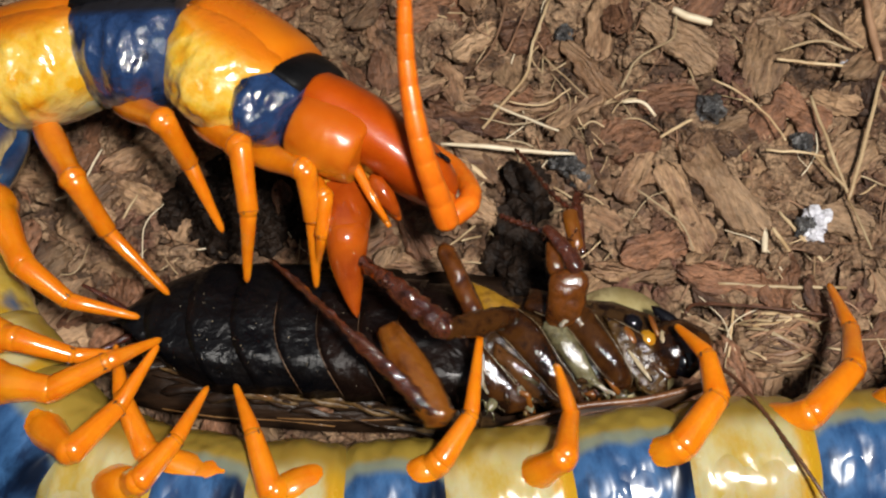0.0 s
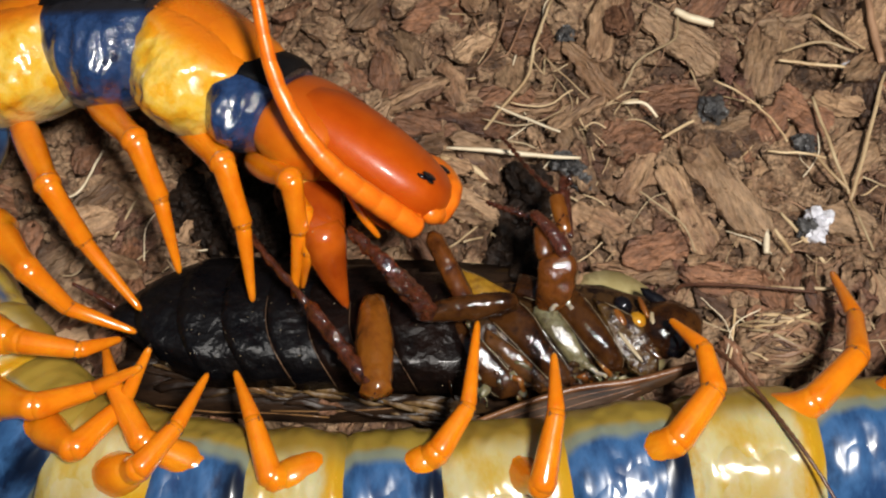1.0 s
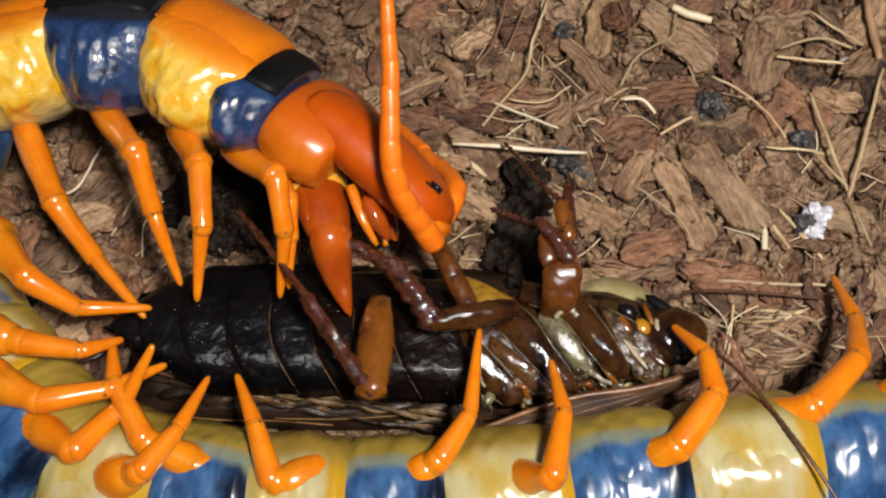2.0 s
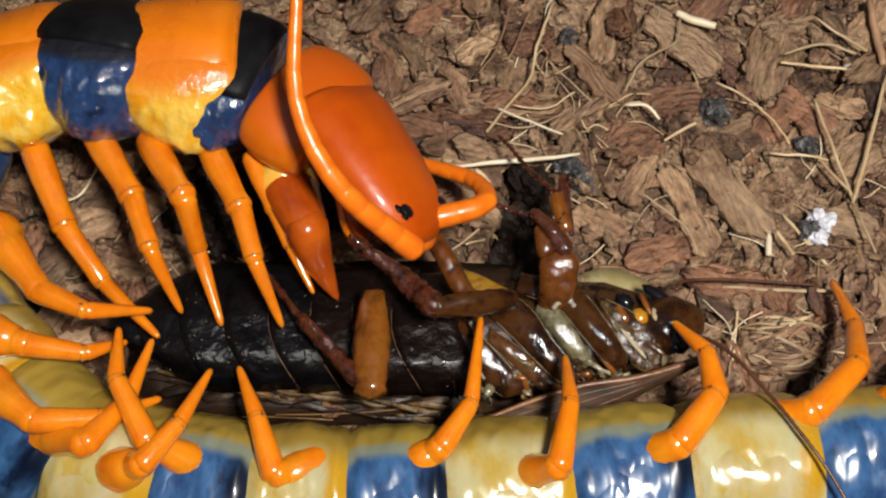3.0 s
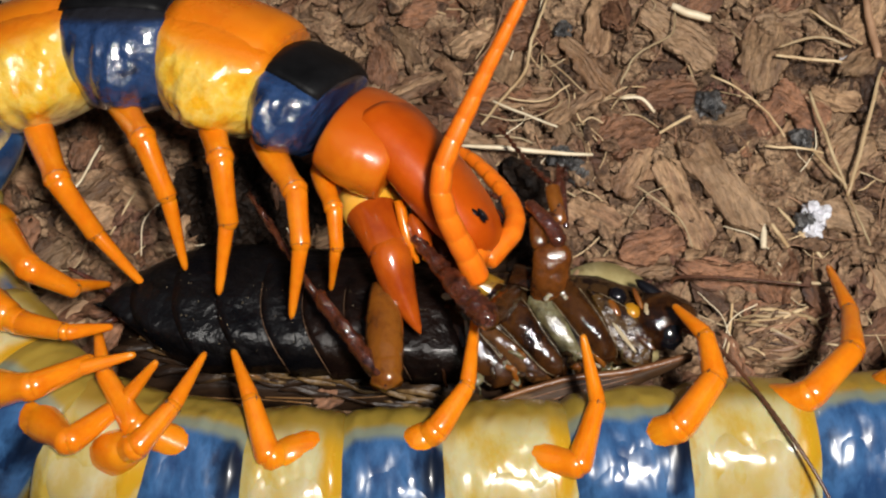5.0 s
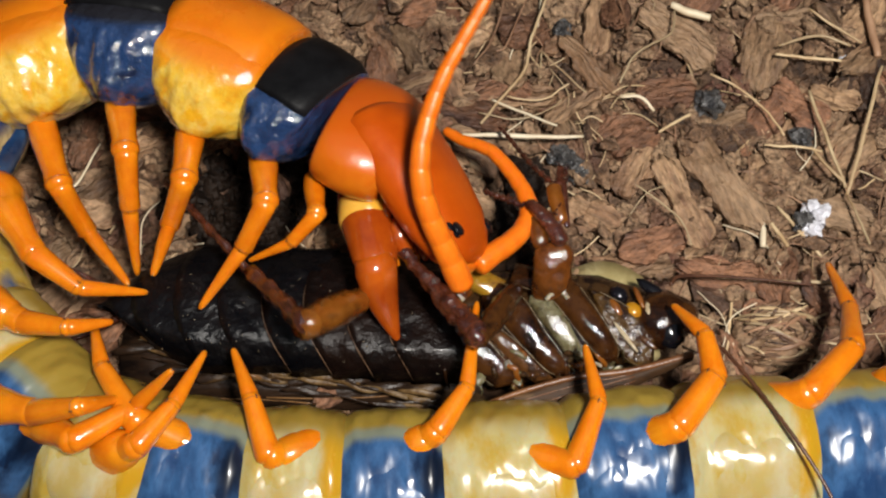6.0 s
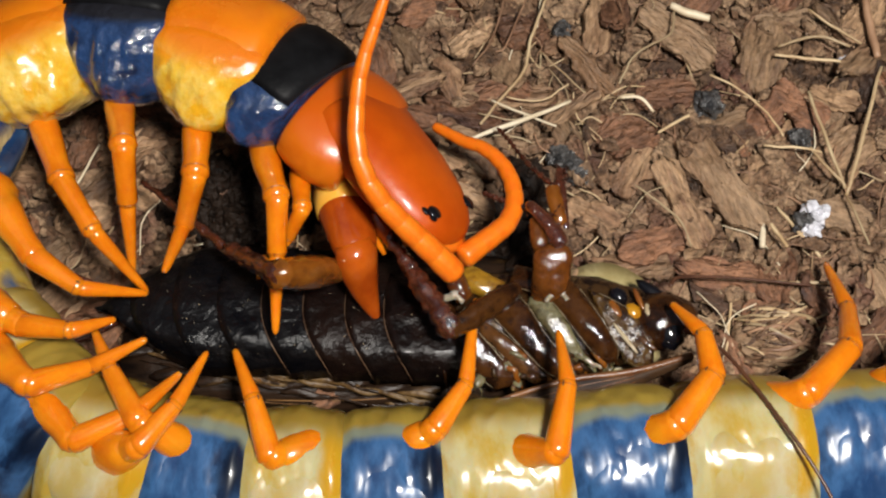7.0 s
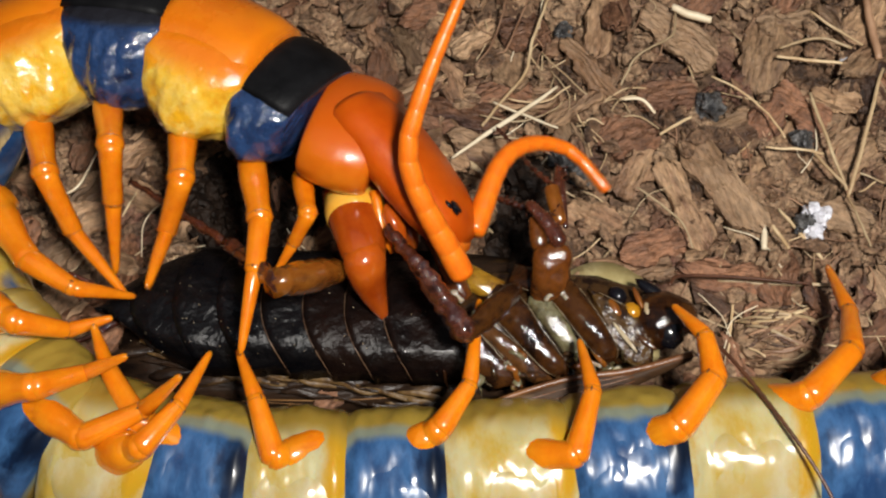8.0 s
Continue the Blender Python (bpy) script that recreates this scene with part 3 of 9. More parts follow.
pale_straw = tagged(link("straw", bm, mat_straw_pale), "pale dry straw pushed about beside the feeler", "straw", "plant fibres on the substrate")


def lump(x, y, size, mat, name, label, category, seed, bits=5):
    bm = bmesh.new()
    r = random.Random(seed)
    for k in range(bits):
        a, d = r.uniform(0, 6.3), size * (0.0 if k == 0 else r.uniform(0.2, 0.34))
        s = size * (0.62 if k == 0 else r.uniform(0.2, 0.42))
        got = bmesh.ops.create_icosphere(bm, subdivisions=3, radius=s * MM, matrix=Matrix.Translation(mm(d * math.cos(a), d * math.sin(a), s * 0.6)))
        for v in got["verts"]:
            q = v.co / MM
            v.co += (v.co - mm(0, 0, s * 0.6)).normalized() * (noise.noise(q / (size * 0.3) + Vector((seed, 0, 0))) * 0.35 + noise.noise(q / (size * 0.13) + Vector((0, seed, 0))) * 0.16) * size * MM
    ob = link(name, bm, mat, smooth=False)
    ob.matrix_basis = pose(x * MM, y * MM, (height(x, y) + 0.7) * MM)
    return tagged(ob, label, category)


lump(31.6, 2.9, 1.8, mat_perlite, "perlite", "crumbly white perlite grain in the substrate", "perlite", 3, 1)
lump(31.0, 1.3, 1.4, mat_perlite, "perlite", "crumbly white perlite grain in the substrate", "perlite", 13, 1)
lump(30.4, 2.0, 1.5, mat_stone, "pebble", "dark grey wet grit pebble in the substrate", "pebble", 4)
lump(31.1, 10.1, 1.6, mat_stone, "pebble", "dark grey wet grit pebble in the substrate", "pebble", 5)
lump(35.9, 17.2, 1.3, mat_perlite, "perlite", "small white perlite grain in the substrate", "perlite", 6, 1)
lump(23.3, 13.3, 2.0, mat_stone, "pebble", "dark grey wet grit pebble in the substrate", "pebble", 8)
lump(9.9, 8.3, 1.5, mat_stone, "pebble", "grey wet grit pebble in the substrate", "pebble", 19)
lump(11.7, 6.4, 1.3, mat_stone, "pebble", "grey wet grit pebble in the substrate", "pebble", 23)
lump(10.9, 7.9, 1.6, mat_stone, "pebble", "grey wet grit pebble in the substrate", "pebble", 27)
lump(10.7, 20.9, 1.3, mat_stone, "pebble", "grey grit pebble in the substrate", "pebble", 29)
# added near-black clods: the shadowed gap beside the front leg, done in colour
lump(6.9, 0.4, 3.7, mat_shade_dark, "soil_clod", "near-black clod standing in for shade beside the prey", "soil", 41, 1)
lump(6.3, 3.0, 3.6, mat_shade_dark, "soil_clod", "near-black clod standing in for shade beside the prey", "soil", 42, 1)
lump(7.4, 4.6, 3.3, mat_shade_dark, "soil_clod", "near-black clod standing in for shade beside the prey", "soil", 43, 1)
lump(4.8, -0.2, 3.0, mat_shade_dark, "soil_clod", "near-black clod standing in for shade beside the prey", "soil", 44, 1)
lump(7.1, 6.4, 2.9, mat_shade_dark, "soil_clod", "near-black clod standing in for shade beside the prey", "soil", 45, 1)
lump(6.6, -2.2, 3.4, mat_shade_dark, "soil_clod", "near-black clod standing in for shade beside the prey", "soil", 46, 1)
lump(6.2, -4.2, 3.0, mat_shade_dark, "soil_clod", "near-black clod standing in for shade beside the prey", "soil", 47, 1)
# added near-black clods: their colour stands in for the reared body's shadow
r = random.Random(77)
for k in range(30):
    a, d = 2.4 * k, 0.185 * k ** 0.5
    lump(-16.5 + 8.0 * d * math.cos(a), 4.4 + 4.0 * d * math.sin(a), r.uniform(1.5, 2.6), mat_shade_dark, "soil_clod", "near-black clod standing in for shade under the body", "soil", 60 + k, 1)


def fibre_clump(x, y, w, h, seed):
    """A rounded clod wrapped in curled shreds of wood."""
    r = random.Random(seed)
    bm = bmesh.new()
    bmesh.ops.create_icosphere(bm, subdivisions=4, radius=MM, matrix=Matrix.Diagonal((w, h, 1.9, 1)))
    rough_up(bm, 0.5, 1.6, seed)
    rough_up(bm, 0.25, 0.6, seed + 1)
    clump = link("fibre_clump", bm, mat_bark_tan)
    clump.matrix_basis = pose(x * MM, y * MM, (height(x, y) + 0.9) * MM)
    tagged(clump, "grey-tan clod wrapped in curled shreds of wood fibre", "wood fibre")
    for k in range(46):
        lat, turn, span = r.uniform(-0.85, 0.85), r.uniform(-0.5, 0.7), r.uniform(0.35, 1.0)
        mid = r.uniform(-0.5, 0.5)
        pts = []
        for i in range(9):
            a = mid + span * (i / 8 - 0.5) * 2
            u, v = math.sin(a), lat + 0.22 * math.sin(a * 2 + k) + 0.1 * noise.noise(Vector((a * 2, k, seed)))
            px, py = u * math.cos(turn) - v * math.sin(turn), u * math.sin(turn) + v * math.cos(turn)
            rr = min(1.0, math.hypot(px, py))
            pts.append((w * px, h * py, 1.95 * math.sqrt(max(0.0, 1 - rr * rr)) + 0.35 + 0.15 * noise.noise(Vector((a * 3, k, 7)))))
        path = smooth_path(pts, 3)
        m = len(path)
        wide = r.uniform(0.06, 0.24)
        part("fibre", tube(path, [wide * (0.2 + 0.8 * math.sin(math.pi * (0.05 + 0.9 * i / m))) for i in range(m)], 6), r.choice((mat_straw, mat_bark, mat_bark, mat_root)), clump, "curled shred of wood fibre")
    return clump


fibre_clump(27.3, -7.9, 3.5, 2.9, 5)
# ---- the cockroach: dead, on its back ----
def roach_mid(x):
    """Where the middle line of the abdomen runs at x."""
    return 0.9 - 1.35 * max(0.0, min(1.0, (x + 14) / 14))


def roach_abdomen_width(x):
    """Half-width of the abdomen at x millimetres from the thing's middle."""
    s = (x + 23.5) / 27.0
    return 5.3 * max(0.0, min(1.0, s * 4.2)) ** 0.42 * (1 - 0.12 * max(0, s - 0.5))


def dome(u):
    """The arch of the abdomen across its width, its ridge leaning to one side."""
    v = (u + 0.55) / (1.58 if u > -0.55 else 0.48)
    return math.sqrt(max(0.0, 1 - v * v))


def belly_plate(x0, x1, lift, k):
    """One abdominal plate: an arched shell, its rear edge bowed to the rear."""
    rings, n, m = [], 25, 8
    for i in range(m):
        s = i / (m - 1)
        top, low = [], []
        for j in range(n):
            u = j / (n - 1) * 2 - 1
            x = x0 + (x1 - x0) * s + 2.3 * u * u * (1 if u < 0 else 0.45)
            w = roach_abdomen_width(x0 + (x1 - x0) * s)
            z = 3.1 + (4.6 + lift * 0.35 * (1 - s)) * dome(u) * (0.55 + 0.45 * w / 5.3)
            top.append((x, roach_mid(x0) + w * 1.03 * u, z))
            low.append((x, roach_mid(x0) + w * 0.9 * u, z - 0.55))
        rings.append(top + low[::-1])
    return loft(rings)


def build_cockroach():
    roach = new("cockroach")
    tagged(roach, "dead brown-black cockroach lying on its back on the bark", "cockroach")
    edges = [-23.2, -20.0, -16.6, -13.2, -9.8, -6.6, -3.4, -0.4, 3.4]
    for k in range(8):
        bm = belly_plate(edges[k] - 0.9, edges[k + 1] + 0.4, 1.0, k)
        rough_up(bm, 0.10, 1.6, k)
        plate = part("abdominal_plate", bm, mat_abdomen if k < 5 else mat_abdomen_brown, roach, "glossy black-brown abdominal plate")
        rim = []
        for j in range(15):
            u = -0.97 + 1.25 * j / 14
            x = edges[k] - 0.9 + 2.3 * u * u * (1 if u < 0 else 0.45)
            w = roach_abdomen_width(edges[k] - 0.9)
            rim.append((x, roach_mid(edges[k] - 0.9) + w * 1.03 * u, 3.12 + 4.95 * dome(u) * (0.55 + 0.45 * w / 5.3)))
        if k > 3:
            part("plate_rim", tube(rim, [0.036 * (1 - 0.75 * j / 14) + 0.008 for j in range(15)], 6), mat_rim, plate, "thin tan hind rim")
        w = roach_abdomen_width(edges[k] + 1.4)
        bm = spindle([(-1.5, 0.12), (-0.9, 0.42), (0.4, 0.5), (1.7, 0.36), (2.4, 0.1)], 12, 0.7)
        rough_up(bm, 0.25, 0.7, k)
        bm.transform(pose(*mm(edges[k] + 1.6, roach_mid(edges[k]) - w * 1.02, 3.5), 0, 0, -84))
        part("side_lobe", bm, mat_side, plate, "dark brown side lobe with tan streaks")
    for side in (-1, 1):
        pts = smooth_path([(-22.4, 0.9 + side * 0.8, 4.6), (-24.6, 0.9 + side * 2.2, 4.9), (-26.4, 0.9 + side * 3.0, 5.6)], 4)
        part("cercus", tube(pts, [0.35 * (1 - 0.07 * i) for i in range(len(pts))], 7), mat_tibia, roach, "short brown tail feeler")
    # wings folded under the body, showing along the edge
    for side, top in ((-1, 3.0), (1, 2.2)):
        rings = []
        for i in range(17):
            s = i / 16
            x = -22.5 + 42.5 * s
            w = 4.6 * math.sin(math.pi * min(0.995, 0.12 + 0.87 * s)) ** 0.6
            yc = -2.6 * side * -1 if side < 0 else 2.2
            row = []
            for j in range(7):
                u = j / 6 * 2 - 1
                row.append((x, yc + w * u + 0.3, top - 1.1 * u * u + 0.25 * noise.noise(Vector((x / 2.5, u * 3, side)))))
            rings.append(row + [(p[0], p[1] * 0.98, p[2] - 0.22) for p in row[::-1]])
        wing = part("wing", loft(rings), mat_side, roach, "glossy dark brown veined wing")
        for k in range(5):
            pts = []
            for i in range(9):
                s = 0.06 + 0.86 * i / 8
                u = -0.95 + 0.17 * k
                w = 4.6 * math.sin(math.pi * min(0.995, 0.12 + 0.87 * s)) ** 0.6
                yc = -2.6 if side < 0 else 2.2
                pts.append((-22.5 + 42.5 * s, yc + w * u + 0.3, top - 1.1 * u * u + 0.2))
            pts = [(px, py + 1.0 * noise.noise(Vector((px / 4, k * 3.3, side))), pz + 0.25 * noise.noise(Vector((px / 2, k, 9)))) for px, py, pz in pts[(k * 2) % 5:(k * 2) % 5 + 4]]
            part("wing_vein", tube(smooth_path(pts, 3), 0.07, 6), mat_wing_vein, wing, "tan wing vein")
    # the fore wing that stands out along the near edge: a long leaf, its rim a rib
    up = smooth_path([(22.3, -3.8, 6.5), (17.6, -5.0, 6.5), (13.0, -5.5, 6.3), (9.1, -6.5, 6.1), (5.5, -7.7, 5.7), (2.6, -8.7, 5.1)], 6)
    lo = smooth_path([(22.3, -4.2, 6.3), (17.9, -6.1, 6.0), (14.2, -7.8, 5.3), (10.4, -8.9, 4.9), (6.7, -9.2, 4.7), (2.4, -9.1, 4.7)], 6)
    rings = []
    for p, q in zip(up, lo):
        row = []
        for j in range(7):
            c = q.lerp(p, j / 6)
            row.append((c.x, c.y, c.z + 0.3 * math.sin(math.pi * j / 6) + 0.12 * noise.noise(Vector((c.x / 1.6, c.y * 1.5, 3)))))
        rings.append(row + [(x, y, z - 0.2) for x, y, z in row[::-1]])
    fore = part("fore_wing", loft(rings), mat_wing, roach, "dark brown leathery fore wing edge")
    part("wing_rib", tube(up, [0.30 - 0.14 * i / len(up) for i in range(len(up))], 8), mat_rib, fore, "red-brown rib")
    for f in (0.3, 0.55, 0.75):
        pts = [q.lerp(p, f) + Vector((0, 0, 0.3 * math.sin(math.pi * f))) for p, q in zip(up, lo)][6:-4]
        part("wing_vein", tube(pts, 0.05, 6), mat_rib, fore, "thin brown vein")
    # chest
    bm = spindle([(-4.6, 2.0), (-3.4, 3.6), (0.5, 4.6), (5.5, 4.4), (10.5, 3.9), (13.8, 2.9), (15.4, 1.4)], 40, 0.62)
    bm.transform(pose(*mm(5.2, -0.6, 3.9), 0, 0, -90))
    rough_up(bm, 0.7, 1.3, 3)
    rough_up(bm, 0.3, 0.5, 8)
    part("chest", bm, mat_chest, roach, "wet brown and pale chest between the legs")
    for name, upper, lower, swell, mat, label in (
            ("coxa", [(6.5, 2.7, 7.3), (9.3, 0.6, 7.5), (10.9, -1.9, 7.2), (12.3, -3.8, 6.6), (13.0, -4.9, 6.1)], [(6.1, 0.2, 7.2), (7.7, -1.5, 7.3), (9.6, -3.6, 6.9), (11.0, -4.9, 6.4), (11.9, -5.3, 6.0)], 0.55, mat_coxa, "glossy dark brown hip plate"),
            ("hip_skin", [(10.0, 0.9, 7.1), (11.6, 0.7, 7.2), (12.7, -1.0, 7.1), (13.5, -2.6, 6.8), (14.1, -3.6, 6.3)], [(9.8, 0.3, 7.1), (10.8, -1.4, 7.1), (11.9, -2.7, 6.8), (12.6, -3.7, 6.4), (13.3, -4.2, 6.1)], 0.4, mat_membrane, "pale grey-green wet skin between the hips"),
            ("coxa", [(13.2, 2.2, 7.5), (14.7, 0.0, 7.5), (15.9, -1.9, 7.2), (16.6, -3.3, 6.7), (16.5, -4.1, 6.2)], [(11.2, 1.1, 7.4), (12.7, -1.1, 7.4), (13.9, -2.7, 7.1), (15.0, -3.9, 6.6), (15.7, -4.4, 6.1)], 0.7, mat_coxa, "glossy dark brown hip plate"),
            ("coxa", [(6.2, -0.7, 6.9), (8.0, -2.1, 6.9), (9.8, -3.7, 6.6), (11.6, -5.4, 5.9)], [(6.0, -1.9, 6.7), (7.5, -3.4, 6.5), (8.8, -4.7, 6.1), (10.1, -5.6, 5.6)], 0.4, mat_amber_dark, "amber-brown hip plate"),
            ("coxa", [(3.6, 0.6, 7.2), (6.0, -2.0, 7.0), (8.4, -4.7, 6.2), (9.2, -5.6, 5.7)], [(2.8, -1.6, 7.0), (4.4, -3.6, 6.5), (6.0, -5.2, 5.8), (7.2, -6.0, 5.4)], 0.45, mat_coxa, "glossy dark brown hip plate"),
            ("thigh", [(4.0, 4.3, 6.8), (5.8, 3.4, 7.3), (8.1, 2.0, 7.3)], [(4.0, 1.8, 7.1), (5.4, 1.3, 7.4), (7.2, 0.3, 7.3)], 0.5, mat_gold, "golden amber thigh"),
            ("neck_skin", [(14.6, 1.6, 6.6), (16.6, 0.6, 6.6), (18.4, -0.6, 6.4), (19.6, -2.2, 6.0)], [(16.2, -2.0, 6.6), (16.9, -3.6, 6.2), (18.0, -4.4, 5.8), (19.4, -4.4, 5.4)], 0.2, mat_neck, "mottled wet olive-brown neck skin"),
            ("coxa", [(9.0, 3.9, 6.2), (11.0, 3.2, 6.6), (13.0, 3.0, 6.6)], [(8.4, 2.0, 6.9), (10.4, 1.2, 7.0), (12.2, 1.0, 7.0)], 0.4, mat_coxa, "glossy dark brown hip plate")):
        up, lo = smooth_path(upper, 5), smooth_path(lower, 5)
        rings = []
        m = len(up)
        for i in range(m):
            s = i / (m - 1)
            fat = math.sin(math.pi * (0.05 + 0.9 * s)) ** 0.5
            top, low = [], []
            for j in range(11):
                u = j / 10
                p = lo[i].lerp(up[i], u)
                arch = math.sqrt(max(0.0, 1 - (2 * u - 1) ** 2))
                top.append((p.x, p.y, p.z + swell * fat * arch + 0.12 * noise.noise(Vector((p.x / 1.3, p.y / 1.3, swell * 9)))))
                low.append((p.x, p.y, p.z - 0.9))
            rings.append(top + low[::-1])
        plate = part(name, loft(rings), mat, roach, label)
        for edge in (up, lo):
            if mat is mat_membrane or mat is mat_gold:
                continue
            pts = [p + Vector((0, 0, 0.06 + 0.08 * noise.noise(p))) for p in edge[2:-1]]
            part("hip_edge", tube(pts, [0.015 + 0.055 * abs(noise.noise(Vector((p.x * 0.9, p.y * 0.9, 3)))) for p in pts], 6), mat_seam, plate, "thin pale shiny seam")
    for x, y, z, s, k in ((5.0, -1.0, 8.0, 0.5, 1), (6.0, -5.3, 5.9, 0.75, 4), (8.8, -5.5, 5.7, 0.6, 5), (12.9, -4.4, 6.0, 0.55, 6), (15.8, -4.6, 5.8, 0.5, 7), (8.0, -4.4, 6.4, 0.4, 9)):
        bm = spindle([(-s, 0.1), (-0.6 * s, 0.5 * s), (0.2 * s, 0.62 * s), (0.8 * s, 0.4 * s), (s, 0.08)], 10, 0.6)
        rough_up(bm, 0.3 * s, 0.5, k * 3.1)
        bm.transform(pose(*mm(x, y, z), 12 * (k % 3), 0, 40 * k))
        part("skin_fold", bm, mat_membrane, roach, "pale wet skin fold")
    # torn white tissue
    for pts, rad in (([(3.35, 0.16, 8.9), (4.14, 0.48, 9.2), (4.71, -0.07, 9.0)], 0.34), ([(4.95, -1.25, 7.9), (5.23, -2.61, 7.7), (5.12, -3.93, 7.2), (5.64, -4.74, 6.8)], 0.2),
                     ([(13.62, -3.62, 6.8), (14.51, -4.32, 6.5), (15.27, -4.58, 6.2)], 0.2),
                     ([(11.0, 0.2, 8.1), (12.16, 1.0, 8.0), (12.76, 0.3, 8.0)], 0.26)):
        path = smooth_path(pts, 6)
        m = len(path)
        bm = tube(path, [rad * (0.3 + 0.7 * math.sin(math.pi * (0.08 + 0.84 * i / m))) for i in range(m)], 10)
        rough_up(bm, rad * 0.7, 0.35, rad * 30)
        part("tissue", bm, mat_tissue, roach, "torn wet white tissue")
    # folds and sinews between the hips
    r = random.Random(5)
    for k in range(54):
        x, y = r.uniform(3.0, 17.5), r.uniform(-5.6, -3.0)
        ln = r.uniform(0.7, 2.4)
        a = radians(-40 + r.uniform(-45, 45))
        z = 6.5 + 0.42 * (y + 3.0) + r.uniform(-0.2, 0.2)
        pts = [(x + ln * s * math.cos(a) + r.uniform(-0.15, 0.15), y + ln * s * math.sin(a) + r.uniform(-0.15, 0.15), z + 0.5 * math.sin(math.pi * s) - 0.9 * s * s + r.uniform(-0.12, 0.12)) for s in (0, 0.25, 0.5, 0.75, 1)]
        rad = r.uniform(0.07, 0.3)
        path = smooth_path(pts, 4)
        m = len(path)
        mat = mat_membrane if rad < 0.13 else r.choice((mat_coxa, mat_chest, mat_membrane, mat_amber, mat_amber_dark))
        part("skin_fold", tube(path, [rad * (0.25 + 0.75 * math.sin(math.pi * (0.06 + 0.88 * i / m))) for i in range(m)], 8), mat, roach, "pale thin sinew" if mat is mat_membrane else "glossy brown fold")
    # tan folds of the hind wings along the near side
    r = random.Random(12)
    for k in range(34):
        x = -20.5 + 23.5 * k / 34 + r.uniform(-0.6, 0.6)
        y = -2.0 - 0.19 * (x + 20) - r.uniform(0.1, 1.5)
        ln, w, z = r.uniform(2.5, 6.0), r.uniform(0.06, 0.26), 4.2 + r.uniform(-0.2, 0.4)
        rings = []
        for i in range(9):
            s = i / 8
            c = Vector((x + ln * s, y - 0.19 * ln * s + 0.35 * noise.noise(Vector((x + s * 2, k, 1))), z + 0.35 * noise.noise(Vector((x + s * 3, k, 5))) - 0.3 * s))
            h = w * math.sin(math.pi * (0.04 + 0.92 * s)) ** 0.6
            row = [(c.x, c.y + h * u, c.z + 0.22 * h * (1 - u * u) + 0.4 * h * u) for u in (-1, -0.5, 0, 0.5, 1)]
            rings.append(row + [(px, py, pz - 0.1) for px, py, pz in row[::-1]])
        part("wing_fold", loft(rings), mat_wing_tan if k % 2 else mat_side, roach, "tan glossy wing fold")
    part("wing_rib", tube(smooth_path([(-20.6, -1.4, 4.3), (-17.6, -2.7, 4.7), (-14.6, -3.7, 4.6), (-11.0, -4.8, 4.2)], 5), 0.16, 6), mat_wing_vein, roach, "tan wing edge")
    # pale grains of dust and droplets stuck to the wet belly
    r = random.Random(31)
    bm = bmesh.new()
    for _ in range(70):
        x = r.uniform(-21, 3)
        u = r.uniform(-0.95, 0.45)
        w = roach_abdomen_width(x)
        p = mm(x, roach_mid(x) + w * 1.03 * u, 3.3 + 4.75 * dome(u) * (0.55 + 0.45 * w / 5.3))
        bmesh.ops.create_icosphere(bm, subdivisions=1, radius=r.uniform(0.02, 0.05) * MM, matrix=Matrix.Translation(p))
    tagged(part("dust", bm, mat_jaw, roach, "pale grains of dust"), kind="stuff")
    # neck shield
    rings = []
    for i in range(9):
        s = i / 8
        x = 12.2 + 8.4 * s
        w = 5.3 * math.sin(math.pi * (0.16 + 0.70 * s)) ** 0.7
        row = [(x, 0.1 + w * u, 2.9 - 0.8 * u * u) for u in (-1, -0.7, -0.35, 0, 0.35, 0.7, 1)]
        rings.append(row + [(p[0], p[1] * 0.98, p[2] - 0.4) for p in row[::-1]])
    part("neck_shield", loft(rings), mat_pronotum, roach, "pale yellow neck shield with a dark middle")
    # head
    bm = spindle([(-2.6, 0.3), (-2.1, 1.6), (-0.6, 2.35), (1.2, 2.1), (2.5, 1.2), (2.9, 0.3)], 16, 0.72)
    bm.transform(pose(*mm(20.3, -0.6, 5.2), 0, 0, -78))
    rough_up(bm, 0.2, 1.2, 2)
    skull = part("head", bm, mat_coxa, roach, "dark brown head turned belly up")
    for name, x, y, z, rx, ry, mat, lab, turn in (("eye", 20.8, -1.6, 5.7, 1.35, 1.6, mat_eye, "large glossy blue-black eye", 12),
                                                 ("mouth_plate", 18.0, -0.2, 6.2, 0.7, 0.8, mat_face, "shiny amber mouth plate", 30), ("jaw", 19.15, -0.3, 6.5, 0.3, 0.75, mat_jaw, "pale jaw", 8),
                                                 ("palp", 18.5, 0.8, 6.4, 0.25, 1.0, mat_amber, "brown mouth feeler", 20), ("palp", 17.2, -2.4, 6.7, 0.2, 1.5, mat_jaw, "pale mouth feeler", 35),
                                                 # the black lump at x 17.0 imitates a dark hole by its colour
                                                 ("palp", 18.8, -2.6, 6.2, 0.3, 1.1, mat_amber_dark, "brown mouth feeler", 50), ("cheek", 17.0, 1.2, 6.0, 0.7, 0.8, mat_eye, "black lump at the side of the head", 40), ("cheek", 19.9, 1.7, 5.3, 0.55, 1.7, mat_eye, "black lump at the side of the head", 52),
                                                 ("cheek", 16.6, 0.0, 6.5, 0.4, 0.9, mat_amber, "amber cheek fold", 30)):
        bm = spindle([(-ry, 0.05), (-0.7 * ry, 0.7 * rx), (0, rx), (0.7 * ry, 0.7 * rx), (ry, 0.05)], 12, 0.75)
        bm.transform(pose(*mm(x, y, z), 0, 0, turn))
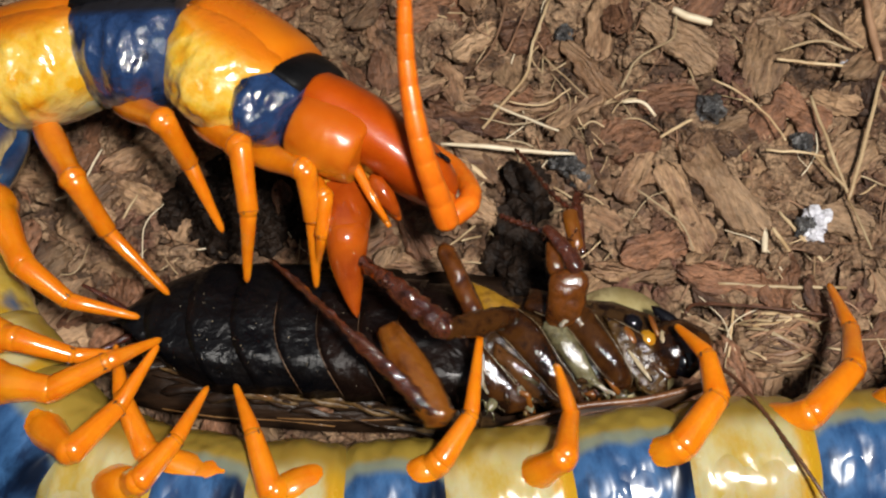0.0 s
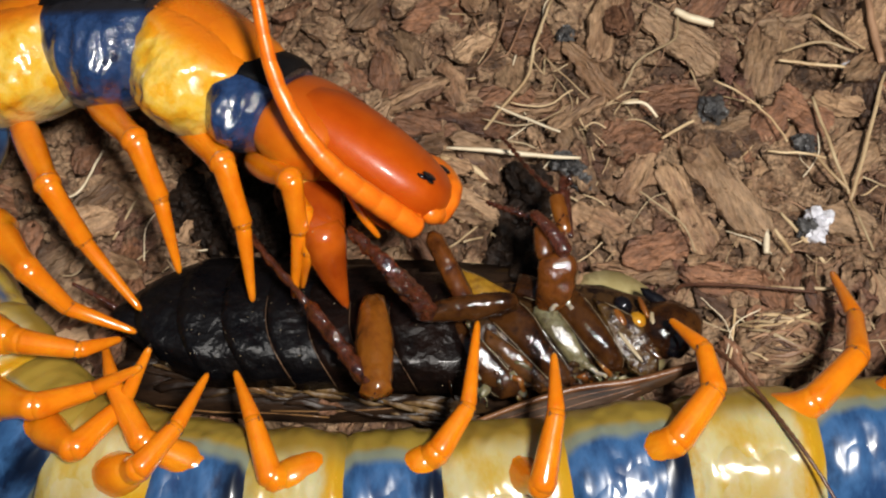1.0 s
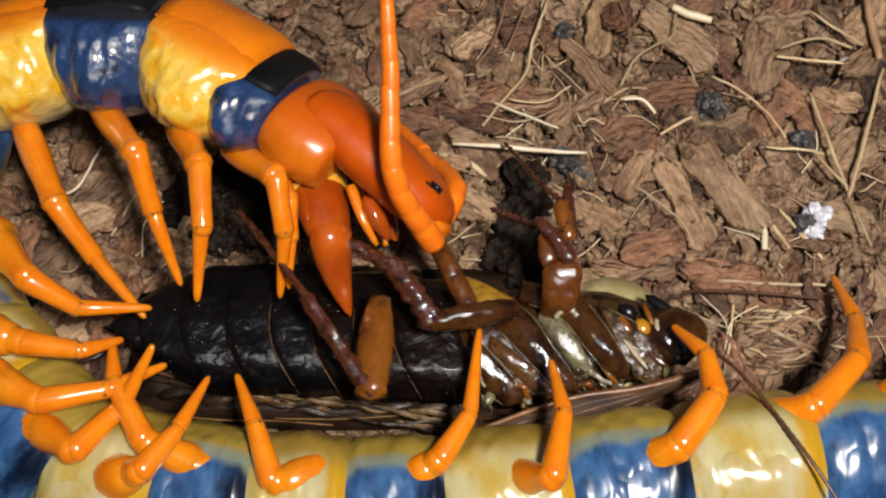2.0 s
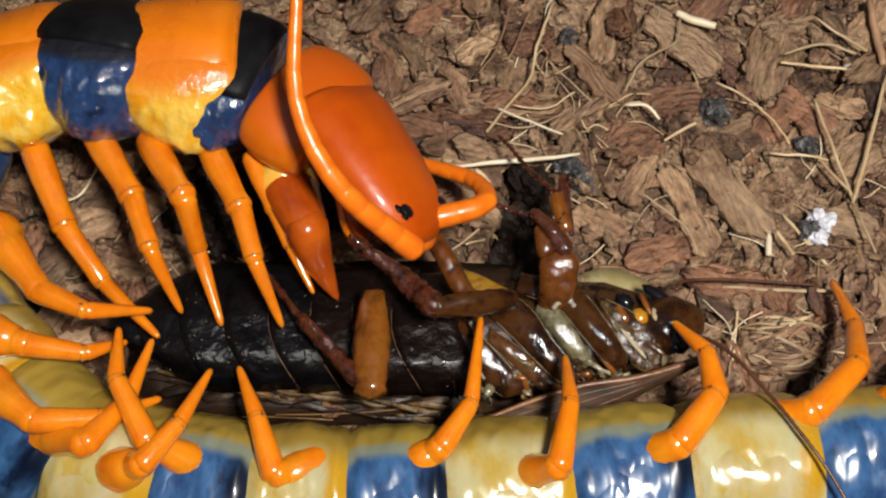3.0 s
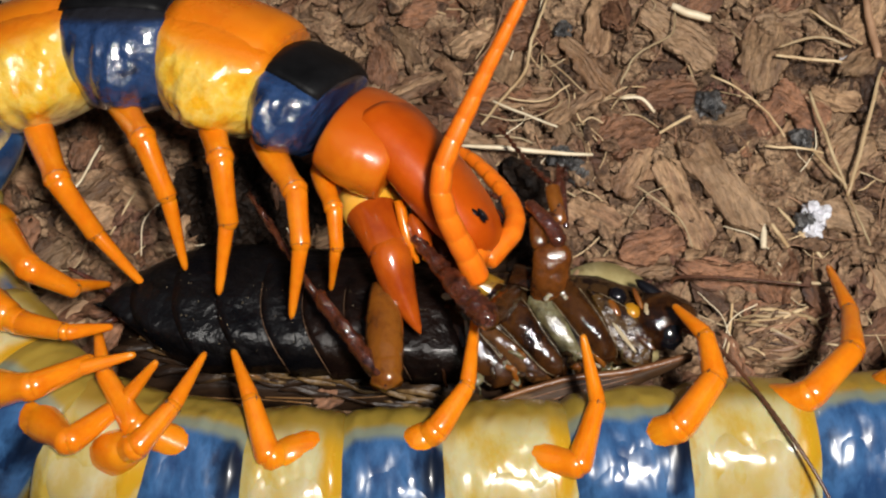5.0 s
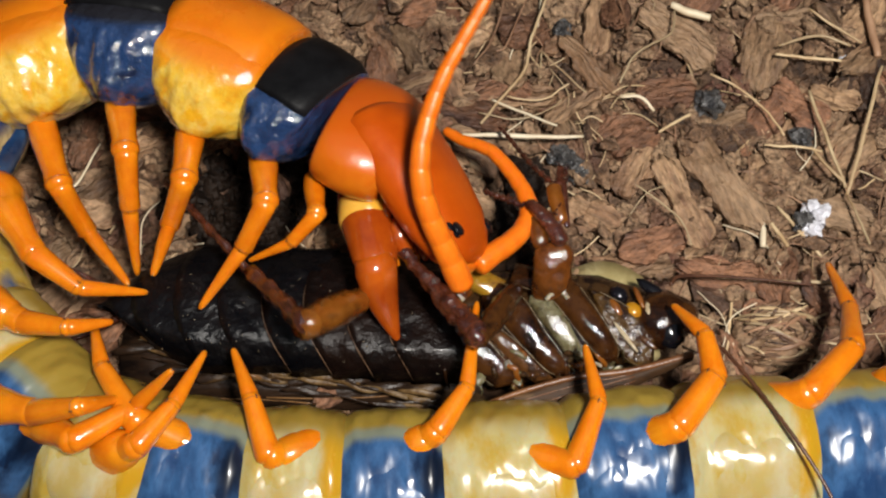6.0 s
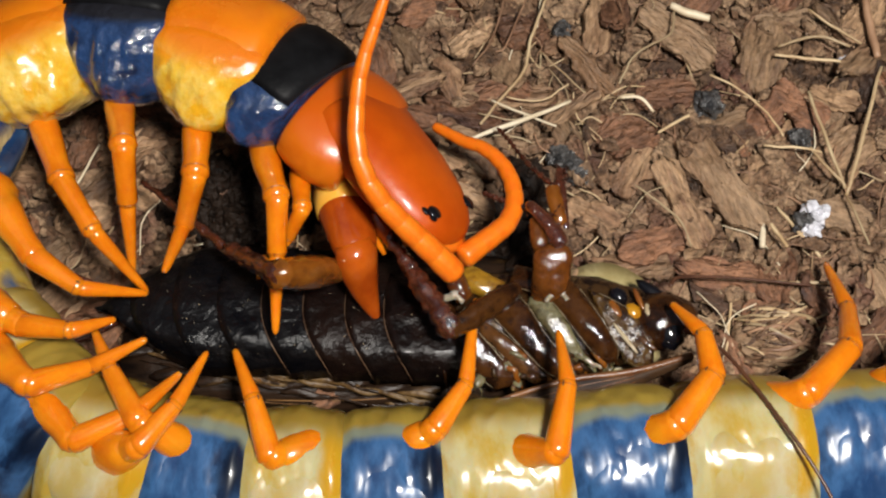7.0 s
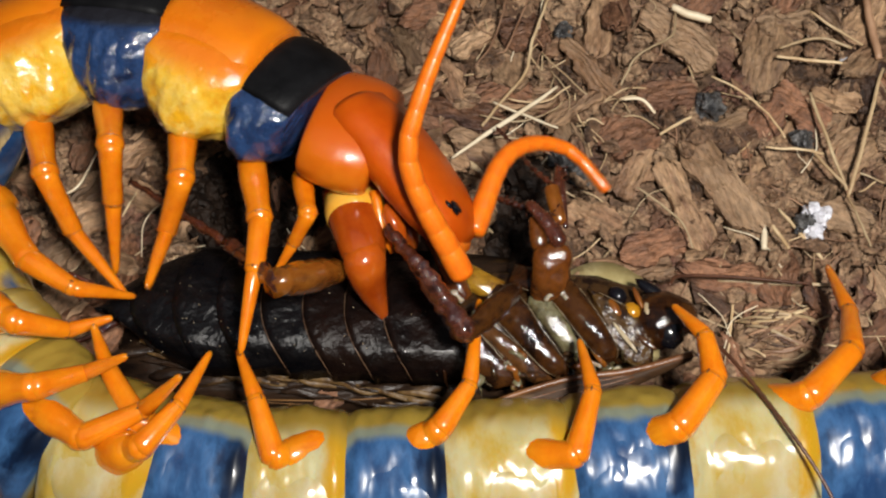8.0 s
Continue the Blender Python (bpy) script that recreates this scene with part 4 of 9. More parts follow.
        part(name, bm, mat, skull, lab)
    for pts in ([(21.2, 2.2, 5.4), (22.4, 3.3, 4.2), (27.0, 3.5, 3.2), (33.4, 3.0, 2.6)], [(21.8, -1.8, 6.6), (23.9, -4.2, 9.4), (27.0, -10.3, 12.3), (29.6, -15.2, 12.4), (31.0, -19.5, 11.6)]):
        path = smooth_path(pts, 22)
        part("feeler", tube(path, [0.17 * (1.15 if i % 2 else 0.85) * (1 - 0.3 * i / len(path)) for i in range(len(path))], 7), mat_feeler, roach, "long thin ringed brown feeler")
    # legs that stay with the body
    def limb_piece(name, a, b, r0, r1, mat, parent, label, bow=0.0, n=12):
        a, b = Vector(a), Vector(b)
        ln = (b - a).length
        bm = spindle([(-0.3 * r0, 0.1), (0, r0 * 0.8), (0.2 * ln, r0), (0.6 * ln, (r0 + r1) / 2), (0.93 * ln, r1), (ln + 0.2 * r1, r1 * 0.4)], n, 0.8, bow)
        rough_up(bm, 0.08, 0.8, a.x)
        bm.transform(Matrix.Translation(a * MM) @ (b - a).to_track_quat("Y", "Z").to_matrix().to_4x4())
        return part(name, bm, mat, parent, label)

    def spines(parent, a, b, count, size, seed):
        a, b = Vector(a), Vector(b)
        r = random.Random(seed)
        for _ in range(count):
            p = a.lerp(b, r.random())
            d = Vector((r.uniform(-1, 1), r.uniform(-1, 1), r.uniform(-0.2, 1))).normalized() * size
            part("spine", tube([p, p + d * 0.6, p + d], [0.1, 0.07, 0.015], 5), mat_tibia, parent)

    a, b = Vector((10.7, 0.5, 6.9)), Vector((11.9, 4.6, 9.7))
    bm = loft([ring(5.2 * s - 0.3, r * 1.1, r * 0.72, 24, 0.35 * math.sin(math.pi * s), 0.3 * math.sin(math.pi * s), power=2.6) for s, r in
               ((0, 0.2), (0.03, 0.5), (0.1, 0.8), (0.22, 1.08), (0.38, 1.3), (0.55, 1.42), (0.68, 1.4), (0.8, 1.36), (0.9, 1.2), (0.97, 0.9), (1, 0.2))])
    rough_up(bm, 0.35, 1.5, 5)
    rough_up(bm, 0.08, 0.45, 9)
    bm.transform(Matrix.Translation(a * MM) @ (b - a).to_track_quat("Y", "Z").to_matrix().to_4x4())
    front = part("front_leg", bm, mat_femur, roach, "wet amber-brown front leg folded up")
    limb_piece("knee", (12.3, 4.0, 10.1), (11.5, 5.6, 10.2), 0.72, 0.62, mat_tibia, front, "dark wet knee", n=16)
    limb_piece("tibia", (11.7, 5.3, 10.2), (9.9, 7.5, 10.0), 0.62, 0.42, mat_tibia, front, "dark wet shin", n=14)
    limb_piece("tibia", (10.8, 4.0, 9.4), (10.4, 6.6, 9.4), 0.75, 0.5, mat_femur, front, "wet brown shin", n=16)
    limb_piece("tibia", (12.4, 6.0, 9.5), (11.9, 9.3, 9.0), 0.62, 0.66, mat_amber, front, "amber shin", n=14)
    limb_piece("tibia", (12.8, 5.6, 9.5), (12.7, 9.9, 9.0), 0.28, 0.3, mat_tibia, front, "dark wet shin edge", n=10)
    limb_piece("foot", (12.4, 9.0, 9.0), (12.6, 11.2, 8.4), 0.42, 0.3, mat_tibia, front, "spiny dark foot")
    for pts, r0 in (([(11.6, 6.2, 9.7), (10.6, 7.0, 9.4), (9.2, 7.7, 9.0), (7.6, 8.6, 8.4), (6.5, 9.3, 7.9)], 0.34), ([(12.2, 9.2, 9.0), (10.8, 11.0, 8.0), (9.6, 13.3, 6.5), (8.8, 15.1, 5.4), (8.0, 16.5, 4.6)], 0.26)):
        path = smooth_path(pts, 9)
        part("foot", tube(path, [r0 * (1.25 if i % 3 == 1 else 0.72) * (1 - 0.35 * i / len(path)) for i in range(len(path))], 9), mat_tibia, front, "beaded wet dark foot")
    spines(front, (11.6, 6.2, 9.7), (7.6, 8.6, 8.4), 14, 0.6, 1)
    spines(front, (12.2, 8.4, 9.0), (12.8, 11.0, 8.5), 14, 0.8, 2)
    spines(front, (11.7, 4.6, 10.2), (12.4, 8.6, 9.4), 10, 0.6, 5)
    limb_piece("middle_leg", (4.9, 0.2, 8.9), (2.1, 6.2, 9.2), 0.85, 0.75, mat_femur, roach, "smooth brown thigh held up")
    return roach


ROACH = {0: (-2.37, -8.84, -0.68), 0.5: (-2.47, -8.06, 1.3), 1: (-3.21, -7.83, 1.11), 1.5: (-2.71, -8.96, 0.51), 2.8: (-3, -7.91, 2.6), 3: (-3.19, -7.72, 2.3), 3.5: (-3.31, -7.67, 1.91), 4: (-3.45, -7.42, 0.95), 4.5: (-3.47, -7.31, 0.36), 5.8: (-3.25, -7.39, 0.44), 6: (-3.25, -7.41, 0.51), 6.5: (-3.2, -7.29, 0.73), 7: (-3.24, -7.52, 0.73), 7.5: (-3.19, -7.49, 0.51), 8: (-3.41, -7.33, 0.87)}
roach = build_cockroach()


def shaft(ln, r0, r1, n=12, flat=1.0, knob=1.03, bow=0.0):
    """A leg piece along +Y: round at its root, thicker towards its joint."""
    return spindle([(-0.6 * r0, 0.12), (-0.5 * r0, 0.6 * r0), (-0.2 * r0, 0.93 * r0), (0.05 * ln, r0), (0.35 * ln, r0 * 0.67 + r1 * 0.33), (0.65 * ln, r0 * 0.33 + r1 * 0.67), (0.94 * ln, r1 * knob), (ln, r1 * 0.98), (ln + 0.35 * r1, r1 * 0.78), (ln + 0.55 * r1, 0.3 * r1), (ln + 0.6 * r1, 0.04)], n, flat, bow)


def spikes(bm, count, size, seed):
    """Draws some faces out into thorns."""
    r = random.Random(seed)
    faces = r.sample([f for f in bm.faces if len(f.verts) == 4], count)
    for v in bmesh.ops.poke(bm, faces=faces)["verts"]:
        bm.normal_update()
        v.co += (v.normal + Vector((0, 0.6, 0))) * size * MM


def roach_leg(name, lengths, radii, mats, label):
    root = None
    made = []
    for k, (ln, (r0, r1)) in enumerate(zip(lengths, radii)):
        bm = spindle([(-0.55 * r0, 0.12), (-0.3 * r0, 0.72 * r0)] + [(ln * (0.06 + 0.88 * i / 14), (r0 + (r1 - r0) * i / 14) * (1 + (0.10 if k else 0.03) * math.sin(i * 2.1 + k)) * (1 if k else 0.68 + 0.42 * math.sin(math.pi * (0.12 + 0.76 * i / 14)))) for i in range(15)] + [(ln, r1 * 0.9), (ln + 0.35 * r1, 0.06)], 18, 0.85)
        rough_up(bm, 0.28 if k else 0.12, 0.6, k + ln)
        if k:
            spikes(bm, 16, 0.75, k + int(ln * 10))
        ob = part(name if k == 0 else ("tibia" if k == 1 else "foot"), bm, mats[k], root or roach, label if k == 0 else "spiny red-brown shin")
        root = root or ob
        made.append(ob)
    return made


roach_limbs = {"RH": roach_leg("hind_leg", (7.78, 8.81, 11.03), ((1.3, 1.4), (0.72, 0.62), (0.42, 0.24)), (mat_amber, mat_tibia, mat_tibia), "amber-brown hind leg"),
               "RM": roach_leg("middle_leg", (6.24, 5.55, 4.57), ((0.98, 0.9), (0.95, 0.8), (0.65, 0.45)), (mat_coxa, mat_tibia, mat_tibia), "red-brown middle leg with spiny shin")}


# ---- the centipede ----
centipede = new("centipede")
tagged(centipede, "large orange centipede with black and blue bands, feeding", "centipede")


def shell(y0, y1, w, h, a0, a1, out, thick=0.5, rows=8, n=15, bulge=0.05, edge=0.25):
    """A curved plate over part of an oval trunk; angles from the right side, 90 is the back."""
    rings = []
    for i in range(rows):
        s = i / (rows - 1)
        y = y0 + (y1 - y0) * s
        k = 1 + bulge * math.sin(math.pi * s) - (0.05 if i in (0, rows - 1) else 0)
        top, low = [], []
        for j in range(n):
            u = j / (n - 1)
            a = radians(a0 + (a1 - a0) * u)
            e = edge * (abs(2 * u - 1) ** (3 if edge > 0.5 else 6))
            top.append(((w * k + out - e) * math.cos(a), y, (h * k + out - e) * math.sin(a)))
            low.append(((w * k + out - thick) * math.cos(a), y, (h * k + out - thick) * math.sin(a)))
        rings.append(top + low[::-1])
    return loft(rings)


def build_segment(ln, w, h, blue, belly_up, collar, seed):
    rows, n = 44, 96
    rings = []
    for i in range(rows):
        s = i / (rows - 1)
        y = (-0.03 + 1.13 * s) * ln if collar else (-0.05 + 1.10 * s) * ln
        k = 0.85 + 0.16 * math.sin(math.pi * s) ** 0.5
        lobe_on = not (belly_up or collar)
        lobe = math.sin(math.pi * min(1, max(0, (s - 0.04) / 0.92))) ** 0.45
        rr = []
        for x, yy, z in ring(y, w * k, h * k, n, power=2.2):
            # folds of soft skin on the flanks, none under the back plate
            soft = 1 - min(1.0, max(0.0, (z / h - 0.30) / 0.25))
            flank = min(1.0, max(0.15, (z / h + 1.0) / 0.5)) if not belly_up else 1.0
            fold = 0.30 * noise.noise(Vector((x / 3.1 + seed, yy / 2.4, z / 3.1))) + (0.16 if belly_up else 0.42) * noise.noise(Vector((x / 1.9, yy / 0.8, z / 1.9 + seed))) + (0.02 if belly_up else 0.14) * noise.noise(Vector((x / 1.2, yy / 0.6, z / 1.0 + seed))) + (0.0 if belly_up else 0.16) * (1 - 2 * abs(noise.noise(Vector((x / 0.9, yy / 0.9, z / 0.9 - seed)))))
            crease = -abs(noise.noise(Vector((x / 2.2 + 4, yy / 1.6, z / 2.2 - seed)))) * 0.35
            f = 1 + (fold + crease) * (0.10 if belly_up else 0.12) * soft * flank * (0.12 if collar else 1) * math.sin(math.pi * s) ** 0.6 - (0.0 if collar else 0.03) * (1 - soft)
            if belly_up:
                f += 0.022 * (math.exp(-((s - 0.15) / 0.06) ** 2) + math.exp(-((s - 0.85) / 0.06) ** 2))
            if lobe_on:
                # the flank is pinched between segments and swells where the leg is set in
                side = math.exp(-((z / h + 0.42) / 0.34) ** 2)
                f += 0.10 * side * math.exp(-((s - 0.56) / 0.20) ** 2) - 0.17 * soft * (1 - lobe) - 0.05 * side * math.exp(-((s - 0.1) / 0.12) ** 2)
            rr.append((x * f, yy, z * f))
        rings.append(rr)
    if collar:
        mat = mat_collar
    elif belly_up:
        mat = mat_belly_mixed if seed == 7 * 3.7 else mat_belly_blue if blue else mat_belly
    else:
        mat = mat_flank_blue if blue else mat_flank
    seg = part("trunk_segment", loft(rings), mat, centipede, "glossy orange collar behind the head" if collar else "wet wrinkled dark blue flank" if blue else "wet wrinkled yellow flank")
    if not collar:
        part("tergite", shell(-0.06 * ln, 1.02 * ln, w, h, *((44, 136) if ln < 5.5 and not belly_up else (52, 128) if blue else (48, 132)), 0.10 if blue else 0.05, edge=0.3 if blue else 0.55), mat_tergite_black if blue else mat_tergite, seg, "black back plate" if blue else "smooth orange back plate")
    bm = shell(0.07 * ln, 0.95 * ln, w, h, 222, 318, -0.28, bulge=0.075, rows=20, n=34, edge=0.8)
    rough_up(bm, 0.2, 2.4, seed)
    part("sternite", bm, mat_belly_mixed if seed == 7 * 3.7 else mat_plate_blue if blue else mat_plate, seg, "shiny %s belly plate" % ("blue" if blue else "cream"))
    return seg


SEG_LEN = (4.9, 4.7, 8.01, 7.62, 9.42, 8.27, 6.71, 6.23, 5.95, 6.28, 7.42, 6.92, 7.11, 7.14, 9.15, 8.27, 9.23, 8.06, 9.23)
trunk = []
for i, ln in enumerate(SEG_LEN):
    size = (6.0, 6.6, 6.9, 6.9, 6.9)[i] if i < 5 else 6.0 if i < 9 else 6.4
    trunk.append(build_segment(ln, size, size * (0.56 if i == 0 else 0.58 if i == 1 else 0.71 if i < 5 else 0.84), i % 2 == 1, i > 5, i == 0, i * 3.7))


def build_head():
    rings = []
    for y, w, up, dn in ((-1.4, 3.9, 1.9, 1.5), (-0.9, 4.6, 2.4, 1.8), (0.5, 4.85, 2.75, 2.0), (2.5, 4.75, 2.9, 2.1), (5.0, 4.6, 2.85, 2.1), (7.4, 4.1, 2.6, 2.0), (8.9, 3.4, 2.2, 1.7), (9.8, 2.6, 1.7, 1.4), (10.3, 1.7, 1.1, 0.9), (10.5, 0.6, 0.4, 0.3)):
        rings.append([(x, y * 1.14 - 0.7, 0.8 + (z * up if z > 0 else z * dn)) for x, _, z in ring(0, w * 1.02, 1.0, 32, power=2.3)])
    bm = loft(rings)
    rough_up(bm, 0.10, 3.0, 4)
    head = part("head", bm, mat_head, centipede, "smooth glossy red-orange head shield")
    for side in (-1, 1):
        for dx, dy, r in ((0, 0, 0.55), (0.5, -0.5, 0.4), (-0.2, -0.75, 0.34), (0.4, 0.4, 0.32)):
            bm = bmesh.new()
            bmesh.ops.create_icosphere(bm, subdivisions=2, radius=r * MM)
            bm.transform(Matrix.Translation(mm(side * (2.35 + dx * 0.8), 9.1 + dy * 0.8, 2.78 - abs(dx) * 0.5)) @ Matrix.Diagonal((1.1, 1.1, 0.3, 1)))
            part("eye", bm, mat_eye, head, "tiny black simple eye")
        bm = spindle([(-1.6, 0.2), (-1.0, 0.8), (0.4, 0.95), (1.6, 0.6), (2.2, 0.15)], 12, 0.8)
        bm.transform(pose(*mm(side * 1.6, 6.8, -2.0), -20, 0, side * 14))
        part("maxilla", bm, mat_fang, head, "brown mouthpart")
        bm = tube(smooth_path([(side * 1.8, 4.0, -1.6), (side * 2.0, 6.4, -2.8), (side * 1.5, 8.4, -3.6)], 4), [0.45, 0.44, 0.42, 0.4, 0.37, 0.34, 0.3, 0.26, 0.2], 8)
        part("palp", bm, mat_leg, head, "slim orange mouth feeler")
        bm = spindle([(-0.7, 0.2), (-0.4, 0.8), (0.2, 0.85), (0.6, 0.6), (0.8, 0.2)], 12)
        bm.transform(pose(*mm(side * 2.0, 9.7, 0.3), 0, 0, side * -20))
        part("antenna_socket", bm, mat_antenna, head, "orange feeler socket")
    bm = spindle([(-2.4, 0.3), (-2.0, 0.8), (-0.9, 1.1), (0.9, 1.1), (2.0, 0.8), (2.4, 0.3)], 16, 0.9)
    bm.transform(pose(*mm(0, 10.6, 0.3), 0, 0, 90))
    part("lip_plate", bm, mat_antenna, head, "orange lip plate between the feelers")
    return head


head = build_head()


def leg(lengths, r, name="leg", label="glossy orange walking leg", root_fat=1.24):
    """A leg of three or four pieces with dark joint rings and a pointed claw."""
    n = len(lengths)
    radii = [(1.12, 0.96), (0.92, 0.80), (0.74, 0.58), (0.52, 0.28)] if n == 4 else [(1.06, 0.88), (0.82, 0.66), (0.58, 0.28)]
    if root_fat > 1.1:
        radii = [(1.26, 1.08), (1.06, 0.88), (0.86, 0.64), (0.60, 0.26)] if n == 4 else [(1.24, 1.02), (0.97, 0.68), (0.63, 0.23)]
    made, root = [], None
    for k, ln in enumerate(lengths):
        r0, r1 = radii[k][0] * r, radii[k][1] * r
        if k == n - 1:
            bm = spindle([(-0.5 * r0, 0.12), (-0.25 * r0, 0.75 * r0), (0.05 * ln, r0), (0.3 * ln, r0 * 0.87), (0.48 * ln, r0 * 0.76), (0.5 * ln, r0 * 0.74), (0.8 * ln, r0 * 0.54), (0.93 * ln, r0 * 0.44), (0.98 * ln, r0 * 0.3), (ln, 0.04)], 12)
        elif k == 0:
            bm = spindle([(-1.3 * r0, 0.15), (-1.1 * r0, 0.7 * r0), (-0.6 * r0, 0.95 * root_fat * r0), (0.1 * ln, root_fat * r0), (0.35 * ln, (0.45 + 0.55 * root_fat) * r0), (0.7 * ln, 1.02 * r1), (0.82 * ln, 1.0 * r1), (0.94 * ln, (1.1 if root_fat < 1.1 else 1.0) * r1), (ln, r1 * (1.04 if root_fat < 1.1 else 0.99)), (ln + 0.35 * r1, r1 * 0.78), (ln + 0.55 * r1, 0.3 * r1), (ln + 0.6 * r1, 0.04)], 16)
        else:
            bm = shaft(ln, r0, r1, 14, knob=1.1 if root_fat < 1.1 else 1.0)
        rough_up(bm, 0.03, 1.6, k + ln)
        ob = part(name if k == 0 else "leg_piece", bm, mat_leg, root or centipede, label if k == 0 else "")
        root = root or ob
        made.append(ob)
    return made


def add_to(made, k, name, bm, mat, label=""):
    """A small part that rides on piece k of a limb: it is joined to the piece's own mesh with a second material."""
    me = made[k].data
    tmp = bmesh.new()
    tmp.from_mesh(me)
    start = len(tmp.faces)
    extra = bpy.data.meshes.new(name)
    bm.to_mesh(extra)
    bm.free()
    tmp.from_mesh(extra)
    tmp.faces.ensure_lookup_table()
    me.materials.append(mat)
    for f in tmp.faces[start:]:
        f.material_index = len(me.materials) - 1
        f.smooth = True
    tmp.to_mesh(me)
    tmp.free()


LEGS = {"U4": ((6.98, 5.11, 6.74), 1.1), "U3": ((6.55, 4.71, 6.01), 1.1), "U2": ((6.29, 4.91, 6.24), 1.1), "U1": ((5.89, 4.22, 5.99), 1.05), "U0": ((4.06, 2.98, 4.04), 0.78),
        "LA": ((3.07, 4.43, 4.66), 1.1), "L2": ((3.15, 3.83, 7.13), 1.05), "L3": ((4.63, 5.04, 5.19), 1.08), "L4": ((3.28, 4.59, 3.6, 4), 1.2), "L5": ((3.96, 5.67, 5.5, 6.33), 1.2),
        "L6": ((2.41, 4.46, 4.71, 4.83), 1.2), "LB": ((4.83, 5.08, 4.61), 1.1), "LC": ((3.33, 3.74, 5.23), 1.05), "LD": ((5.11, 4.74, 5.35), 1.1), "LE": ((4.33, 4.62, 4.83), 1.1),
        "LF": ((3.22, 4.03, 3.47), 1.05), "LG": ((6.02, 4.14, 5.3), 1.1)}
limbs = {}
for key, (lengths, r) in LEGS.items():
    r *= 1.0 if key[0] == "U" else 0.92
    limbs[key] = leg(lengths, r, root_fat=1.0 if key[0] == "U" else 1.2)
    if key[0] == "L":
        # the fleshy hip that sinks into the belly
        bm = spindle([(-2.2, 0.2), (-2.0, 1.0), (-1.5, 1.5), (-0.6, 1.8), (0.4, 1.72), (1.3, 1.42), (2.2, 1.1), (2.7, 0.6)], 20)
        rough_up(bm, 0.22, 1.5, lengths[0])
        add_to(limbs[key], 0, "hip", bm, mat_leg)
    for k in range(len(lengths)):
        rad = ((0.96, 0.80 if key[0] == "U" else 0.88, 0.58 if key[0] == "U" else 0.64, 0.28) if len(lengths) == 4 else (0.88, 0.66 if key[0] == "U" else 0.68, 0.28))[k] * r
        if k < len(lengths) - 1 and not (k == 0 and key[0] == "L"):
            bm = spindle([(lengths[k] * 0.958, rad * 0.9), (lengths[k] * 0.96, rad * (1.11 if key[0] == "U" else 1.02)), (lengths[k] * 0.972, rad * (1.11 if key[0] == "U" else 1.02)), (lengths[k] * 0.974, rad * 0.9)], 14)
            add_to(limbs[key], k, "joint_ring", bm, mat_joint)
            for a in (0.6, 2.7, 4.6):
                bm = spindle([(-0.22, 0.015), (-0.1, 0.055), (0.1, 0.055), (0.2, 0.015)], 8)
                bm.transform(Matrix.Translation(mm(rad * math.cos(a), lengths[k] * 0.965, rad * math.sin(a))))
                add_to(limbs[key], k, "joint_hinge", bm, mat_leg_tip)
        else:
            bm = spindle([(lengths[k] * 0.93, 0.12), (lengths[k] * 0.96, 0.14), (lengths[k] * 1.02, 0.02)], 8)
            add_to(limbs[key], k, "claw", bm, mat_leg_tip)


def build_forcipule():
    a = part("forcipule", spindle([(-2.2, 0.3), (-1.8, 1.8), (-0.2, 2.5), (1.4, 2.52), (3.2, 2.32), (5.0, 2.0), (6.4, 1.72), (7.2, 1.3), (7.6, 0.3)], 24, 0.9), mat_fang, centipede, "stout glossy red-brown venom claw")
    bm = spindle([(0.9, 2.3), (1.1, 2.58), (2.0, 2.53), (2.9, 2.42), (3.05, 2.1)], 24, 0.9)
    part("claw_band", bm, mat_band, a, "pale yellow band at the claw's root")
    b = part("fang", spindle([(-1.4, 0.3), (-1.0, 1.4), (0.0, 1.74), (1.6, 1.54), (3.2, 1.16), (4.8, 0.7), (5.8, 0.35), (6.3, 0.05)], 18, 0.9, 0.35), mat_fang, a, "curved red-brown fang")
    return [a, b]


limbs["F"] = build_forcipule()


def build_antenna(count, step, r0, r1):
    made, root = [], None
    for k in range(count):
        r = r0 + (r1 - r0) * k / count
        e = r + (r1 - r0) / count
        bm = spindle([(-0.30 * step, 0.25 * r), (-0.26 * step, 0.8 * r), (-0.1 * step, 0.965 * r), (0.02 * step, 0.985 * r), (0.5 * step, 1.0 * r), (0.96 * step, 1.0 * e), (1.1 * step, 0.97 * e), (1.22 * step, 0.8 * e), (1.26 * step, 0.25 * e)], 18)
        ob = part("antenna" if k == 0 else "antenna_joint", bm, mat_antenna, root or centipede, "orange jointed feeler" if k == 0 else "")
        root = root or ob
        made.append(ob)
    return made


limbs["A1"] = build_antenna(14, 26 / 14, 0.98, 0.3)
limbs["A2"] = build_antenna(12, 17.4 / 12, 0.92, 0.42)


# ---- what moves ----
Y = Vector((0, 1, 0))


def glide(ob, rows):
    """Key a trunk piece: seconds, hind end, fore end, roll of its back from straight up towards its left."""
    keyed = []
    for t, tail, fore, roll in rows:
        a = (Vector(fore) - Vector(tail)).normalized()
        side = Vector((0, 0, 1)).cross(a).normalized()
        up = a.cross(side)
        z = up * math.cos(radians(roll)) + side * math.sin(radians(roll))
        x = a.cross(z)
        m = Matrix((x, a, z)).transposed().to_4x4()
        keyed.append((t, Matrix.Translation(Vector(tail) * MM) @ m))
    walk(ob, keyed)


